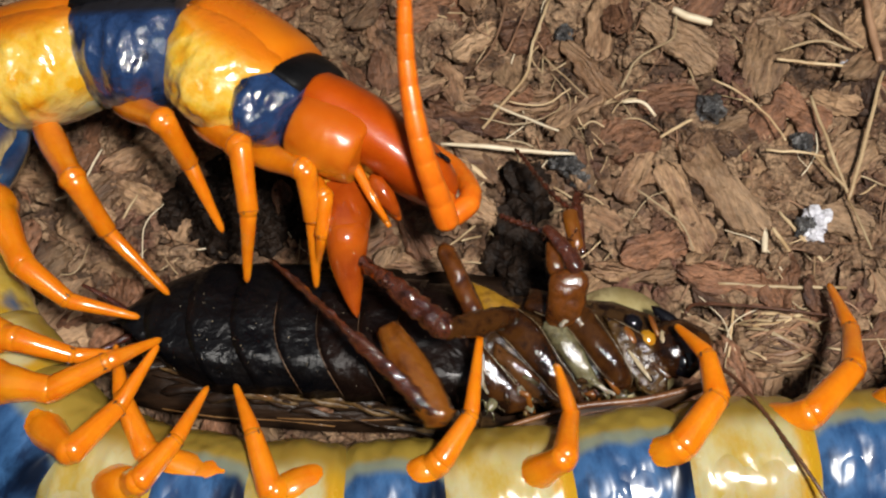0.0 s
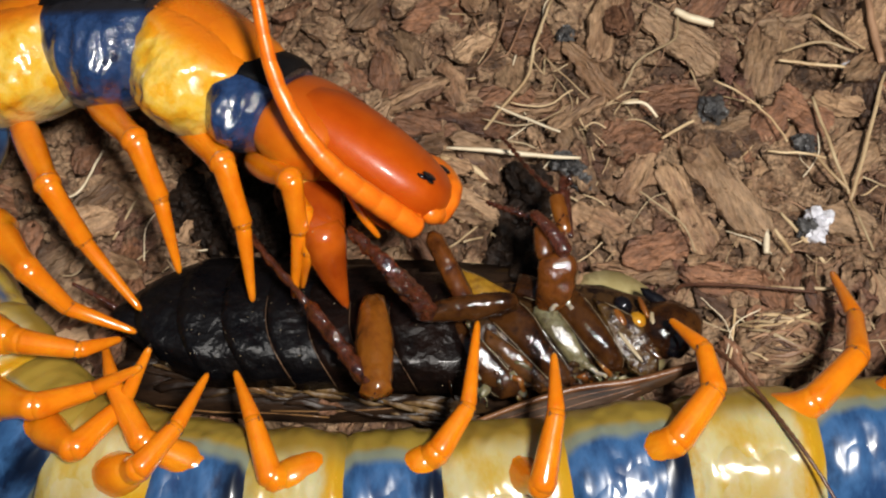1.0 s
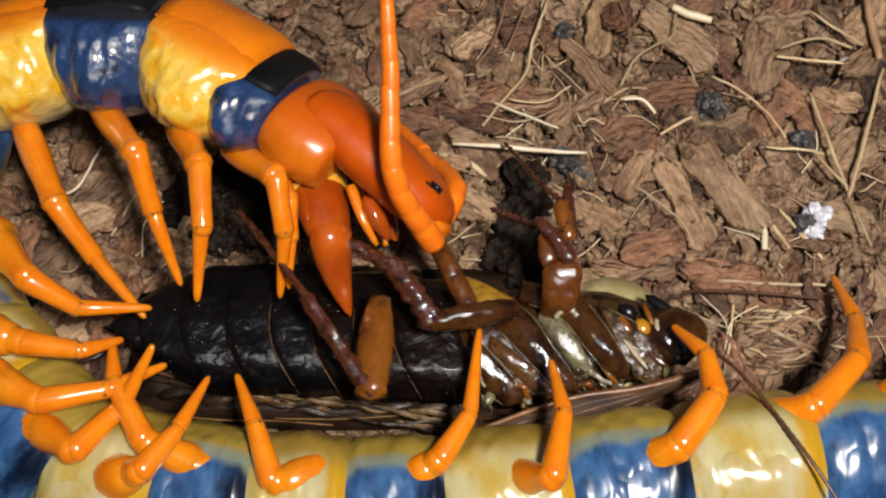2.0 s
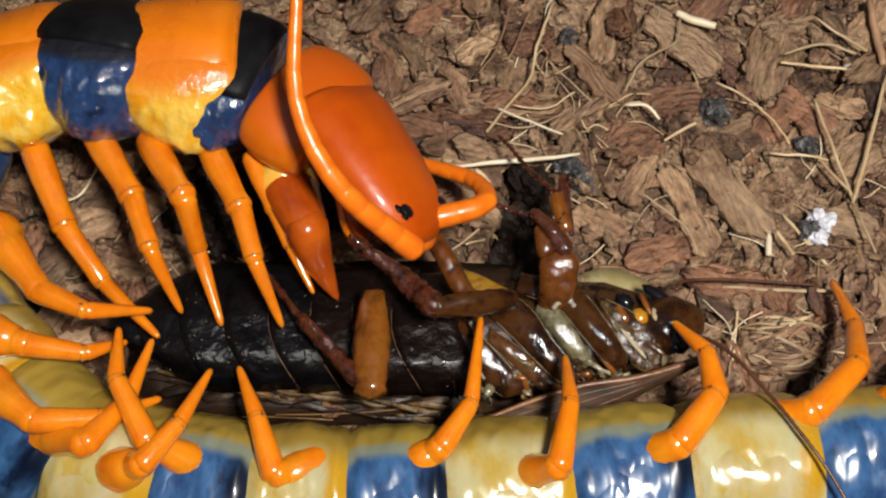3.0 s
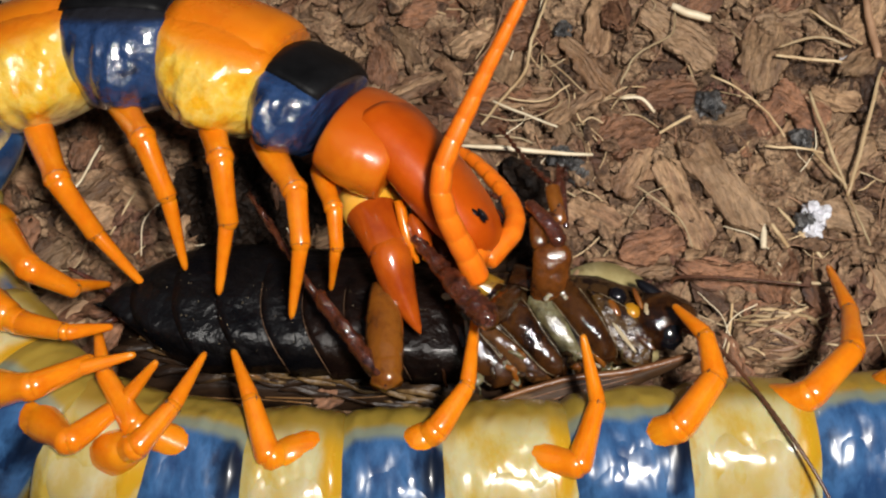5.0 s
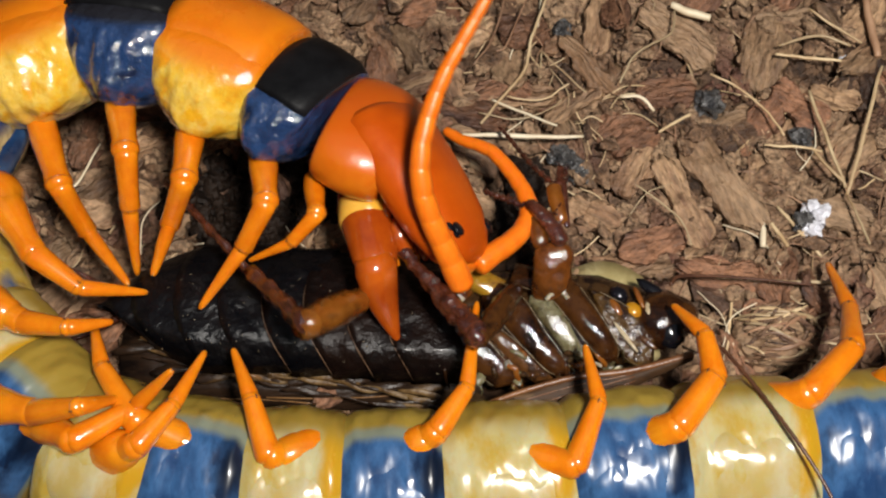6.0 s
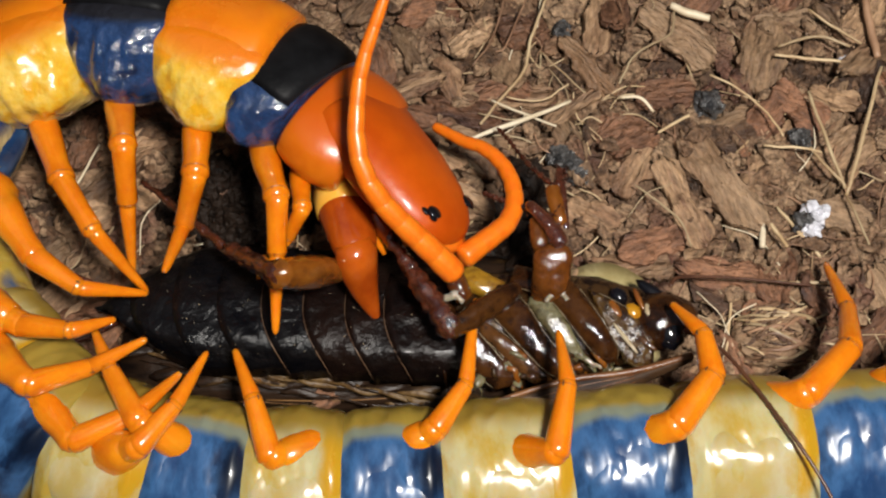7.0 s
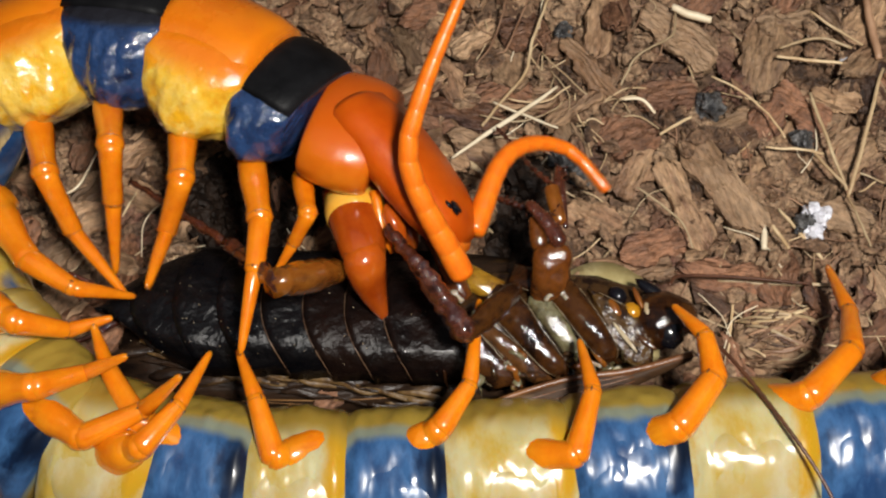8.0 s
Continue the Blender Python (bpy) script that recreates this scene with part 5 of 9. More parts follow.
def bend(pieces, rows, carrier=None):
    """Key a limb: seconds and its joints from root to tip. The first piece bears the others."""
    keyed = [[] for _ in pieces]
    turns = [None] * len(pieces)
    for t, *joints in rows:
        p = [Vector(j) * MM for j in joints]
        first = None
        for k, _ in enumerate(pieces):
            base = Matrix() if first is None else first.inverted()
            if first is None and carrier:
                x, y, a = carrier[t]
                base = pose(x * MM, y * MM, 0, 0, 0, a).inverted()
            d = base.to_3x3() @ (p[k + 1] - p[k]).normalized()
            q = turns[k]
            turns[k] = Y.rotation_difference(d) if q is None else (q @ Y).rotation_difference(d) @ q
            local = Matrix.Translation(base @ p[k]) @ turns[k].to_matrix().to_4x4()
            keyed[k].append((t, local))
            if first is None:
                first = base.inverted() @ local
    for ob, k in zip(pieces, keyed):
        walk(ob, k)


def motions():
    walk(roach, [(t, pose(x * MM, y * MM, 0, 0, 0, a)) for t, (x, y, a) in ROACH.items()])
    glide(trunk[0], [
        (0, (-10.26, 6.86, 12.27), (-9.06, 6.24, 12.20), 54),
        (0.5, (-11.51, 8.25, 12.29), (-10.15, 6.89, 12.19), 54),
        (1, (-12.53, 7.47, 12.28), (-9.65, 5.66, 11.93), 52),
        (1.5, (-11.22, 6.41, 12.25), (-9.20, 4.84, 12.04), 54),
        (2.8, (-12.93, 8.81, 12.30), (-8.10, 5.64, 11.90), 25),
        (3, (-13.21, 9.24, 12.34), (-8.56, 6.18, 11.90), 21),
        (3.5, (-10.03, 7.25, 12.27), (-7.37, 4.96, 11.97), 42),
        (4, (-8.30, 7.75, 12.27), (-5.74, 5.64, 11.97), 46),
        (4.5, (-7.74, 6.72, 12.28), (-4.75, 4.54, 11.99), 52),
        (5.8, (-7.80, 5.19, 12.28), (-3.99, 3.74, 11.85), 32),
        (6, (-8.15, 5.68, 12.28), (-4.38, 3.99, 11.81), 32),
        (6.5, (-9.40, 6.94, 12.29), (-6.13, 4.91, 11.72), 30),
        (7, (-9.72, 7.20, 12.31), (-6.53, 4.87, 11.68), 29),
        (7.5, (-8.70, 6.46, 12.29), (-5.96, 4.71, 11.73), 31),
        (8, (-9.64, 6.18, 12.30), (-5.96, 4.92, 11.92), 31)])
    glide(trunk[1], [
        (0, (-14.37, 9.48, 12.29), (-10.26, 6.86, 12.27), 54),
        (0.5, (-16.10, 10.03, 12.31), (-11.51, 8.25, 12.29), 54),
        (1, (-16.89, 9.20, 12.28), (-12.53, 7.47, 12.28), 52),
        (1.5, (-15.75, 8.93, 12.30), (-11.22, 6.41, 12.25), 54),
        (2.8, (-18.33, 10.71, 12.45), (-12.93, 8.81, 12.30), 25),
        (3, (-18.75, 11.15, 12.49), (-13.21, 9.24, 12.34), 21),
        (3.5, (-15.77, 10.04, 12.41), (-10.03, 7.25, 12.27), 42),
        (4, (-13.77, 10.47, 12.43), (-8.30, 7.75, 12.27), 46),
        (4.5, (-13.01, 9.48, 12.38), (-7.74, 6.72, 12.28), 52),
        (5.8, (-12.43, 8.85, 12.32), (-7.80, 5.19, 12.28), 32),
        (6, (-12.74, 8.87, 12.34), (-8.15, 5.68, 12.28), 32),
        (6.5, (-13.43, 9.80, 12.38), (-9.40, 6.94, 12.29), 30),
        (7, (-13.49, 10.24, 12.40), (-9.72, 7.20, 12.31), 29),
        (7.5, (-12.94, 9.52, 12.35), (-8.70, 6.46, 12.29), 31),
        (8, (-13.99, 9.14, 12.34), (-9.64, 6.18, 12.30), 31)])
    glide(trunk[2], [
        (0, (-19.32, 12.97, 12.46), (-14.37, 9.48, 12.29), 56),
        (0.5, (-21.25, 13.38, 12.49), (-16.10, 10.03, 12.31), 56),
        (1, (-21.84, 13.06, 12.45), (-16.89, 9.20, 12.28), 55),
        (1.5, (-21.24, 12.53, 12.45), (-15.75, 8.93, 12.30), 56),
        (2.8, (-23.29, 11.65, 12.48), (-18.33, 10.71, 12.45), 26),
        (3, (-24.35, 10.85, 12.50), (-18.75, 11.15, 12.49), 22),
        (3.5, (-22.33, 11.05, 12.49), (-15.77, 10.04, 12.41), 40),
        (4, (-21.08, 12.03, 12.51), (-13.77, 10.47, 12.43), 44),
        (4.5, (-20.67, 12.52, 12.49), (-13.01, 9.48, 12.38), 48),
        (5.8, (-20.11, 12.31, 12.42), (-12.43, 8.85, 12.32), 33),
        (6, (-20.26, 12.52, 12.43), (-12.74, 8.87, 12.34), 33),
        (6.5, (-21.02, 12.77, 12.46), (-13.43, 9.80, 12.38), 32),
        (7, (-20.51, 12.91, 12.47), (-13.49, 10.24, 12.40), 32),
        (7.5, (-20.10, 12.73, 12.45), (-12.94, 9.52, 12.35), 32),
        (8, (-21.21, 12.73, 12.43), (-13.99, 9.14, 12.34), 32)])
    glide(trunk[3], [
        (0, (-27.63, 13.00, 11.69), (-19.32, 12.97, 12.46), 57),
        (0.5, (-29.38, 12.70, 11.71), (-21.25, 13.38, 12.49), 57),
        (1, (-30.02, 13.25, 11.71), (-21.84, 13.06, 12.45), 56),
        (1.5, (-29.55, 12.69, 11.70), (-21.24, 12.53, 12.45), 57),
        (2.8, (-29.43, 13.22, 11.68), (-23.29, 11.65, 12.48), 40),
        (3, (-29.77, 12.15, 11.67), (-24.35, 10.85, 12.50), 38),
        (3.5, (-28.58, 11.83, 11.67), (-22.33, 11.05, 12.49), 46),
        (4, (-28.83, 12.53, 11.66), (-21.08, 12.03, 12.51), 48),
        (4.5, (-28.60, 12.71, 11.69), (-20.67, 12.52, 12.49), 52),
        (5.8, (-27.61, 13.65, 11.68), (-20.11, 12.31, 12.42), 43),
        (6, (-27.63, 13.85, 11.69), (-20.26, 12.52, 12.43), 43),
        (6.5, (-27.82, 13.89, 11.69), (-21.02, 12.77, 12.46), 42),
        (7, (-27.64, 14.04, 11.69), (-20.51, 12.91, 12.47), 42),
        (7.5, (-27.54, 13.88, 11.68), (-20.10, 12.73, 12.45), 42),
        (8, (-27.97, 13.95, 11.69), (-21.21, 12.73, 12.43), 42)])
    glide(trunk[4], [
        (0, (-36.84, 10.81, 10.36), (-27.63, 13.00, 11.69), 59),
        (0.5, (-38.20, 10.50, 10.38), (-29.38, 12.70, 11.71), 59),
        (1, (-38.86, 10.93, 10.39), (-30.02, 13.25, 11.71), 58),
        (1.5, (-38.41, 10.39, 10.39), (-29.55, 12.69, 11.70), 59),
        (2.8, (-38.45, 10.54, 10.38), (-29.43, 13.22, 11.68), 42),
        (3, (-38.64, 9.67, 10.38), (-29.77, 12.15, 11.67), 40),
        (3.5, (-37.49, 9.36, 10.37), (-28.58, 11.83, 11.67), 48),
        (4, (-37.68, 9.84, 10.37), (-28.83, 12.53, 11.66), 50),
        (4.5, (-37.48, 10.17, 10.38), (-28.60, 12.71, 11.69), 54),
        (5.8, (-36.74, 10.43, 10.37), (-27.61, 13.65, 11.68), 45),
        (6, (-36.77, 10.56, 10.37), (-27.63, 13.85, 11.69), 45),
        (6.5, (-36.88, 10.54, 10.38), (-27.82, 13.89, 11.69), 44),
        (7, (-36.74, 10.62, 10.37), (-27.64, 14.04, 11.69), 44),
        (7.5, (-36.66, 10.53, 10.37), (-27.54, 13.88, 11.68), 44),
        (8, (-37.04, 10.59, 10.38), (-27.97, 13.95, 11.69), 44)])
    glide(trunk[5], [
        (0, (-40.14, 2.31, 8.57), (-36.84, 10.81, 10.36), 85),
        (0.5, (-41.32, 2.17, 8.57), (-38.20, 10.50, 10.38), 85),
        (1, (-41.83, 2.53, 8.57), (-38.86, 10.93, 10.39), 85),
        (1.5, (-41.39, 1.94, 8.57), (-38.41, 10.39, 10.39), 85),
        (2.8, (-41.53, 2.32, 8.57), (-38.45, 10.54, 10.38), 85),
        (3, (-41.76, 1.65, 8.58), (-38.64, 9.67, 10.38), 85),
        (3.5, (-40.86, 1.51, 8.60), (-37.49, 9.36, 10.37), 85),
        (4, (-41.05, 1.94, 8.60), (-37.68, 9.84, 10.37), 85),
        (4.5, (-40.82, 2.24, 8.60), (-37.48, 10.17, 10.38), 85),
        (5.8, (-40.17, 2.48, 8.60), (-36.74, 10.43, 10.37), 85),
        (6, (-40.19, 2.58, 8.60), (-36.77, 10.56, 10.37), 85),
        (6.5, (-40.28, 2.60, 8.60), (-36.88, 10.54, 10.38), 85),
        (7, (-40.12, 2.61, 8.59), (-36.74, 10.62, 10.37), 85),
        (7.5, (-40.03, 2.54, 8.59), (-36.66, 10.53, 10.37), 85),
        (8, (-40.37, 2.60, 8.59), (-37.04, 10.59, 10.38), 85)])
    glide(trunk[6], [
        (0, (-39.57, -4.62, 7.27), (-40.14, 2.31, 8.57), 110),
        (0.5, (-40.51, -4.58, 7.25), (-41.32, 2.17, 8.57), 110),
        (1, (-40.87, -4.23, 7.25), (-41.83, 2.53, 8.57), 110),
        (1.5, (-40.45, -4.87, 7.25), (-41.39, 1.94, 8.57), 110),
        (2.8, (-40.63, -4.32, 7.24), (-41.53, 2.32, 8.57), 110),
        (3, (-40.83, -4.82, 7.24), (-41.76, 1.65, 8.58), 110),
        (3.5, (-40.21, -4.91, 7.26), (-40.86, 1.51, 8.60), 110),
        (4, (-40.41, -4.52, 7.26), (-41.05, 1.94, 8.60), 110),
        (4.5, (-40.19, -4.25, 7.26), (-40.82, 2.24, 8.60), 110),
        (5.8, (-39.66, -4.06, 7.26), (-40.17, 2.48, 8.60), 110),
        (6, (-39.67, -3.99, 7.26), (-40.19, 2.58, 8.60), 110),
        (6.5, (-39.72, -3.93, 7.26), (-40.28, 2.60, 8.60), 110),
        (7, (-39.58, -3.95, 7.26), (-40.12, 2.61, 8.59), 110),
        (7.5, (-39.46, -4.02, 7.26), (-40.03, 2.54, 8.59), 110),
        (8, (-39.73, -3.93, 7.25), (-40.37, 2.60, 8.59), 110)])
    glide(trunk[7], [
        (0, (-36.38, -10.30, 6.60), (-39.57, -4.62, 7.27), 140),
        (0.5, (-37.09, -10.05, 6.59), (-40.51, -4.58, 7.25), 140),
        (1, (-37.34, -9.71, 6.59), (-40.87, -4.23, 7.25), 140),
        (1.5, (-36.95, -10.41, 6.59), (-40.45, -4.87, 7.25), 140),
        (2.8, (-37.13, -9.67, 6.58), (-40.63, -4.32, 7.24), 140),
        (3, (-37.29, -9.98, 6.58), (-40.83, -4.82, 7.24), 140),
        (3.5, (-36.88, -10.03, 6.58), (-40.21, -4.91, 7.26), 140),
        (4, (-37.09, -9.68, 6.58), (-40.41, -4.52, 7.26), 140),
        (4.5, (-36.88, -9.44, 6.58), (-40.19, -4.25, 7.26), 140),
        (5.8, (-36.46, -9.33, 6.59), (-39.66, -4.06, 7.26), 140),
        (6, (-36.47, -9.28, 6.59), (-39.67, -3.99, 7.26), 140),
        (6.5, (-36.48, -9.16, 6.59), (-39.72, -3.93, 7.26), 140),
        (7, (-36.35, -9.25, 6.59), (-39.58, -3.95, 7.26), 140),
        (7.5, (-36.21, -9.29, 6.58), (-39.46, -4.02, 7.26), 140),
        (8, (-36.44, -9.18, 6.58), (-39.73, -3.93, 7.25), 140)])
    glide(trunk[8], [
        (0, (-32.71, -15.35, 6.26), (-36.38, -10.30, 6.60), 178),
        (0.5, (-33.23, -14.91, 6.25), (-37.09, -10.05, 6.59), 178),
        (1, (-33.36, -14.59, 6.24), (-37.34, -9.71, 6.59), 178),
        (1.5, (-33.01, -15.33, 6.25), (-36.95, -10.41, 6.59), 178),
        (2.8, (-33.20, -14.41, 6.24), (-37.13, -9.67, 6.58), 178),
        (3, (-33.33, -14.54, 6.24), (-37.29, -9.98, 6.58), 178),
        (3.5, (-33.11, -14.53, 6.24), (-36.88, -10.03, 6.58), 178),
        (4, (-33.33, -14.22, 6.24), (-37.09, -9.68, 6.58), 178),
        (4.5, (-33.13, -14.01, 6.24), (-36.88, -9.44, 6.58), 178),
        (5.8, (-32.80, -13.96, 6.24), (-36.46, -9.33, 6.59), 178),
        (6, (-32.80, -13.93, 6.24), (-36.47, -9.28, 6.59), 178),
        (6.5, (-32.78, -13.77, 6.24), (-36.48, -9.16, 6.59), 178),
        (7, (-32.67, -13.91, 6.24), (-36.35, -9.25, 6.59), 178),
        (7.5, (-32.51, -13.94, 6.24), (-36.21, -9.29, 6.58), 178),
        (8, (-32.69, -13.80, 6.24), (-36.44, -9.18, 6.58), 178)])
    glide(trunk[9], [
        (0, (-28.08, -19.99, 6.00), (-32.71, -15.35, 6.26), 218),
        (0.5, (-28.43, -19.36, 6.00), (-33.23, -14.91, 6.25), 218),
        (1, (-28.47, -19.05, 6.00), (-33.36, -14.59, 6.24), 218),
        (1.5, (-28.15, -19.85, 6.00), (-33.01, -15.33, 6.25), 218),
        (2.8, (-28.35, -18.74, 6.00), (-33.20, -14.41, 6.24), 218),
        (3, (-28.45, -18.70, 6.00), (-33.33, -14.54, 6.24), 218),
        (3.5, (-28.40, -18.61, 6.00), (-33.11, -14.53, 6.24), 218),
        (4, (-28.63, -18.34, 6.00), (-33.33, -14.22, 6.24), 218),
        (4.5, (-28.43, -18.16, 6.00), (-33.13, -14.01, 6.24), 218),
        (5.8, (-28.18, -18.16, 6.00), (-32.80, -13.96, 6.24), 218),
        (6, (-28.18, -18.15, 6.00), (-32.80, -13.93, 6.24), 218),
        (6.5, (-28.14, -17.95, 6.00), (-32.78, -13.77, 6.24), 218),
        (7, (-28.04, -18.14, 6.00), (-32.67, -13.91, 6.24), 218),
        (7.5, (-27.86, -18.16, 6.00), (-32.51, -13.94, 6.24), 218),
        (8, (-28.00, -18.00, 6.00), (-32.69, -13.80, 6.24), 218)])
    glide(trunk[10], [
        (0, (-20.98, -22.46, 6.01), (-28.08, -19.99, 6.00), 210),
        (0.5, (-21.22, -21.70, 6.02), (-28.43, -19.36, 6.00), 210),
        (1, (-21.19, -21.40, 6.02), (-28.47, -19.05, 6.00), 210),
        (1.5, (-20.89, -22.25, 6.02), (-28.15, -19.85, 6.00), 210),
        (2.8, (-21.09, -21.00, 6.02), (-28.35, -18.74, 6.00), 210),
        (3, (-21.18, -20.85, 6.02), (-28.45, -18.70, 6.00), 210),
        (3.5, (-21.28, -20.68, 6.02), (-28.40, -18.61, 6.00), 210),
        (4, (-21.51, -20.43, 6.02), (-28.63, -18.34, 6.00), 210),
        (4.5, (-21.32, -20.23, 6.03), (-28.43, -18.16, 6.00), 210),
        (5.8, (-21.13, -20.24, 6.03), (-28.18, -18.16, 6.00), 210),
        (6, (-21.13, -20.25, 6.03), (-28.18, -18.15, 6.00), 210),
        (6.5, (-21.06, -20.02, 6.03), (-28.14, -17.95, 6.00), 210),
        (7, (-20.96, -20.24, 6.03), (-28.04, -18.14, 6.00), 210),
        (7.5, (-20.77, -20.27, 6.03), (-27.86, -18.16, 6.00), 210),
        (8, (-20.88, -20.09, 6.03), (-28.00, -18.00, 6.00), 210)])
    glide(trunk[11], [
        (0, (-14.18, -23.47, 6.03), (-20.98, -22.46, 6.01), 200),
        (0.5, (-14.40, -22.73, 6.03), (-21.22, -21.70, 6.02), 200),
        (1, (-14.37, -22.44, 6.03), (-21.19, -21.40, 6.02), 200),
        (1.5, (-14.08, -23.29, 6.03), (-20.89, -22.25, 6.02), 200),
        (2.8, (-14.25, -22.05, 6.04), (-21.09, -21.00, 6.02), 200),
        (3, (-14.35, -21.92, 6.04), (-21.18, -20.85, 6.02), 200),
        (3.5, (-14.44, -21.76, 6.04), (-21.28, -20.68, 6.02), 200),
        (4, (-14.67, -21.49, 6.04), (-21.51, -20.43, 6.02), 200),
        (4.5, (-14.48, -21.29, 6.04), (-21.32, -20.23, 6.03), 200),
        (5.8, (-14.29, -21.31, 6.04), (-21.13, -20.24, 6.03), 200),
        (6, (-14.28, -21.32, 6.04), (-21.13, -20.25, 6.03), 200),
        (6.5, (-14.21, -21.08, 6.05), (-21.06, -20.02, 6.03), 200),
        (7, (-14.12, -21.31, 6.05), (-20.96, -20.24, 6.03), 200),
        (7.5, (-13.93, -21.33, 6.04), (-20.77, -20.27, 6.03), 200),
        (8, (-14.04, -21.16, 6.05), (-20.88, -20.09, 6.03), 200)])
    glide(trunk[12], [
        (0, (-7.05, -23.63, 6.04), (-14.18, -23.47, 6.03), 200),
        (0.5, (-7.32, -22.87, 6.04), (-14.40, -22.73, 6.03), 200),
        (1, (-7.27, -22.70, 6.04), (-14.37, -22.44, 6.03), 200),
        (1.5, (-6.93, -23.64, 6.04), (-14.08, -23.29, 6.03), 200),
        (2.8, (-7.17, -22.33, 6.04), (-14.25, -22.05, 6.04), 200),
        (3, (-7.24, -22.13, 6.05), (-14.35, -21.92, 6.04), 200),
        (3.5, (-7.31, -22.00, 6.05), (-14.44, -21.76, 6.04), 200),
        (4, (-7.43, -21.65, 6.05), (-14.67, -21.49, 6.04), 200),
        (4.5, (-7.30, -21.50, 6.06), (-14.48, -21.29, 6.04), 200),
        (5.8, (-7.13, -21.60, 6.05), (-14.29, -21.31, 6.04), 200),
        (6, (-7.14, -21.63, 6.05), (-14.28, -21.32, 6.04), 200),
        (6.5, (-7.13, -21.23, 6.06), (-14.21, -21.08, 6.05), 200),
        (7, (-7.07, -21.50, 6.06), (-14.12, -21.31, 6.05), 200),
        (7.5, (-6.88, -21.53, 6.06), (-13.93, -21.33, 6.04), 200),
        (8, (-6.95, -21.36, 6.06), (-14.04, -21.16, 6.05), 200)])
    glide(trunk[13], [
        (0, (0.13, -23.21, 6.04), (-7.05, -23.63, 6.04), 200),
        (0.5, (-0.24, -22.47, 6.05), (-7.32, -22.87, 6.04), 200),
        (1, (-0.19, -22.45, 6.04), (-7.27, -22.70, 6.04), 200),
        (1.5, (0.21, -23.53, 6.04), (-6.93, -23.64, 6.04), 200),
        (2.8, (-0.12, -22.15, 6.05), (-7.17, -22.33, 6.04), 200),
        (3, (-0.14, -21.88, 6.05), (-7.24, -22.13, 6.05), 200),
        (3.5, (-0.17, -21.77, 6.05), (-7.31, -22.00, 6.05), 200),
        (4, (-0.09, -21.33, 6.05), (-7.43, -21.65, 6.05), 200),
        (4.5, (-0.05, -21.25, 6.06), (-7.30, -21.50, 6.06), 200),
        (5.8, (0.06, -21.45, 6.06), (-7.13, -21.60, 6.05), 200),
        (6, (0.02, -21.49, 6.06), (-7.14, -21.63, 6.05), 200),
        (6.5, (-0.00, -20.87, 6.06), (-7.13, -21.23, 6.06), 200),
        (7, (-0.01, -21.21, 6.06), (-7.07, -21.50, 6.06), 200),
        (7.5, (0.17, -21.26, 6.06), (-6.88, -21.53, 6.06), 200),
        (8, (0.14, -21.09, 6.06), (-6.95, -21.36, 6.06), 200)])
    glide(trunk[14], [
        (0, (9.24, -21.92, 6.04), (0.13, -23.21, 6.04), 200),
        (0.5, (8.73, -21.42, 6.04), (-0.24, -22.47, 6.05), 200),
        (1, (8.78, -21.33, 6.04), (-0.19, -22.45, 6.04), 200),
        (1.5, (9.11, -22.40, 6.04), (0.21, -23.53, 6.04), 200),
        (2.8, (8.90, -21.22, 6.04), (-0.12, -22.15, 6.05), 200),
        (3, (8.85, -21.05, 6.05), (-0.14, -21.88, 6.05), 200),
        (3.5, (8.88, -20.86, 6.05), (-0.17, -21.77, 6.05), 200),
        (4, (9.07, -20.52, 6.05), (-0.09, -21.33, 6.05), 200),
        (4.5, (9.15, -20.41, 6.06), (-0.05, -21.25, 6.06), 200),
        (5.8, (9.23, -20.56, 6.06), (0.06, -21.45, 6.06), 200),
        (6, (9.19, -20.58, 6.06), (0.02, -21.49, 6.06), 200),
        (6.5, (9.26, -20.01, 6.06), (-0.00, -20.87, 6.06), 200),
        (7, (9.17, -20.36, 6.06), (-0.01, -21.21, 6.06), 200),
        (7.5, (9.28, -20.47, 6.06), (0.17, -21.26, 6.06), 200),
        (8, (9.22, -20.29, 6.06), (0.14, -21.09, 6.06), 200)])
    glide(trunk[15], [
        (0, (17.41, -20.64, 6.05), (9.24, -21.92, 6.04), 200),
        (0.5, (16.92, -20.24, 6.05), (8.73, -21.42, 6.04), 200),
        (1, (16.97, -20.09, 6.05), (8.78, -21.33, 6.04), 200),
        (1.5, (17.25, -21.09, 6.04), (9.11, -22.40, 6.04), 200),
        (2.8, (17.07, -20.17, 6.05), (8.90, -21.22, 6.04), 200),
        (3, (17.00, -20.08, 6.05), (8.85, -21.05, 6.05), 200),
        (3.5, (17.08, -19.83, 6.05), (8.88, -20.86, 6.05), 200),
        (4, (17.27, -19.57, 6.06), (9.07, -20.52, 6.05), 200),
        (4.5, (17.39, -19.47, 6.06), (9.15, -20.41, 6.06), 200),
        (5.8, (17.44, -19.53, 6.06), (9.23, -20.56, 6.06), 200),
        (6, (17.41, -19.54, 6.06), (9.19, -20.58, 6.06), 200),
        (6.5, (17.51, -19.04, 6.06), (9.26, -20.01, 6.06), 200),
        (7, (17.38, -19.38, 6.06), (9.17, -20.36, 6.06), 200),
        (7.5, (17.44, -19.53, 6.06), (9.28, -20.47, 6.06), 200),
        (8, (17.36, -19.37, 6.06), (9.22, -20.29, 6.06), 200)])
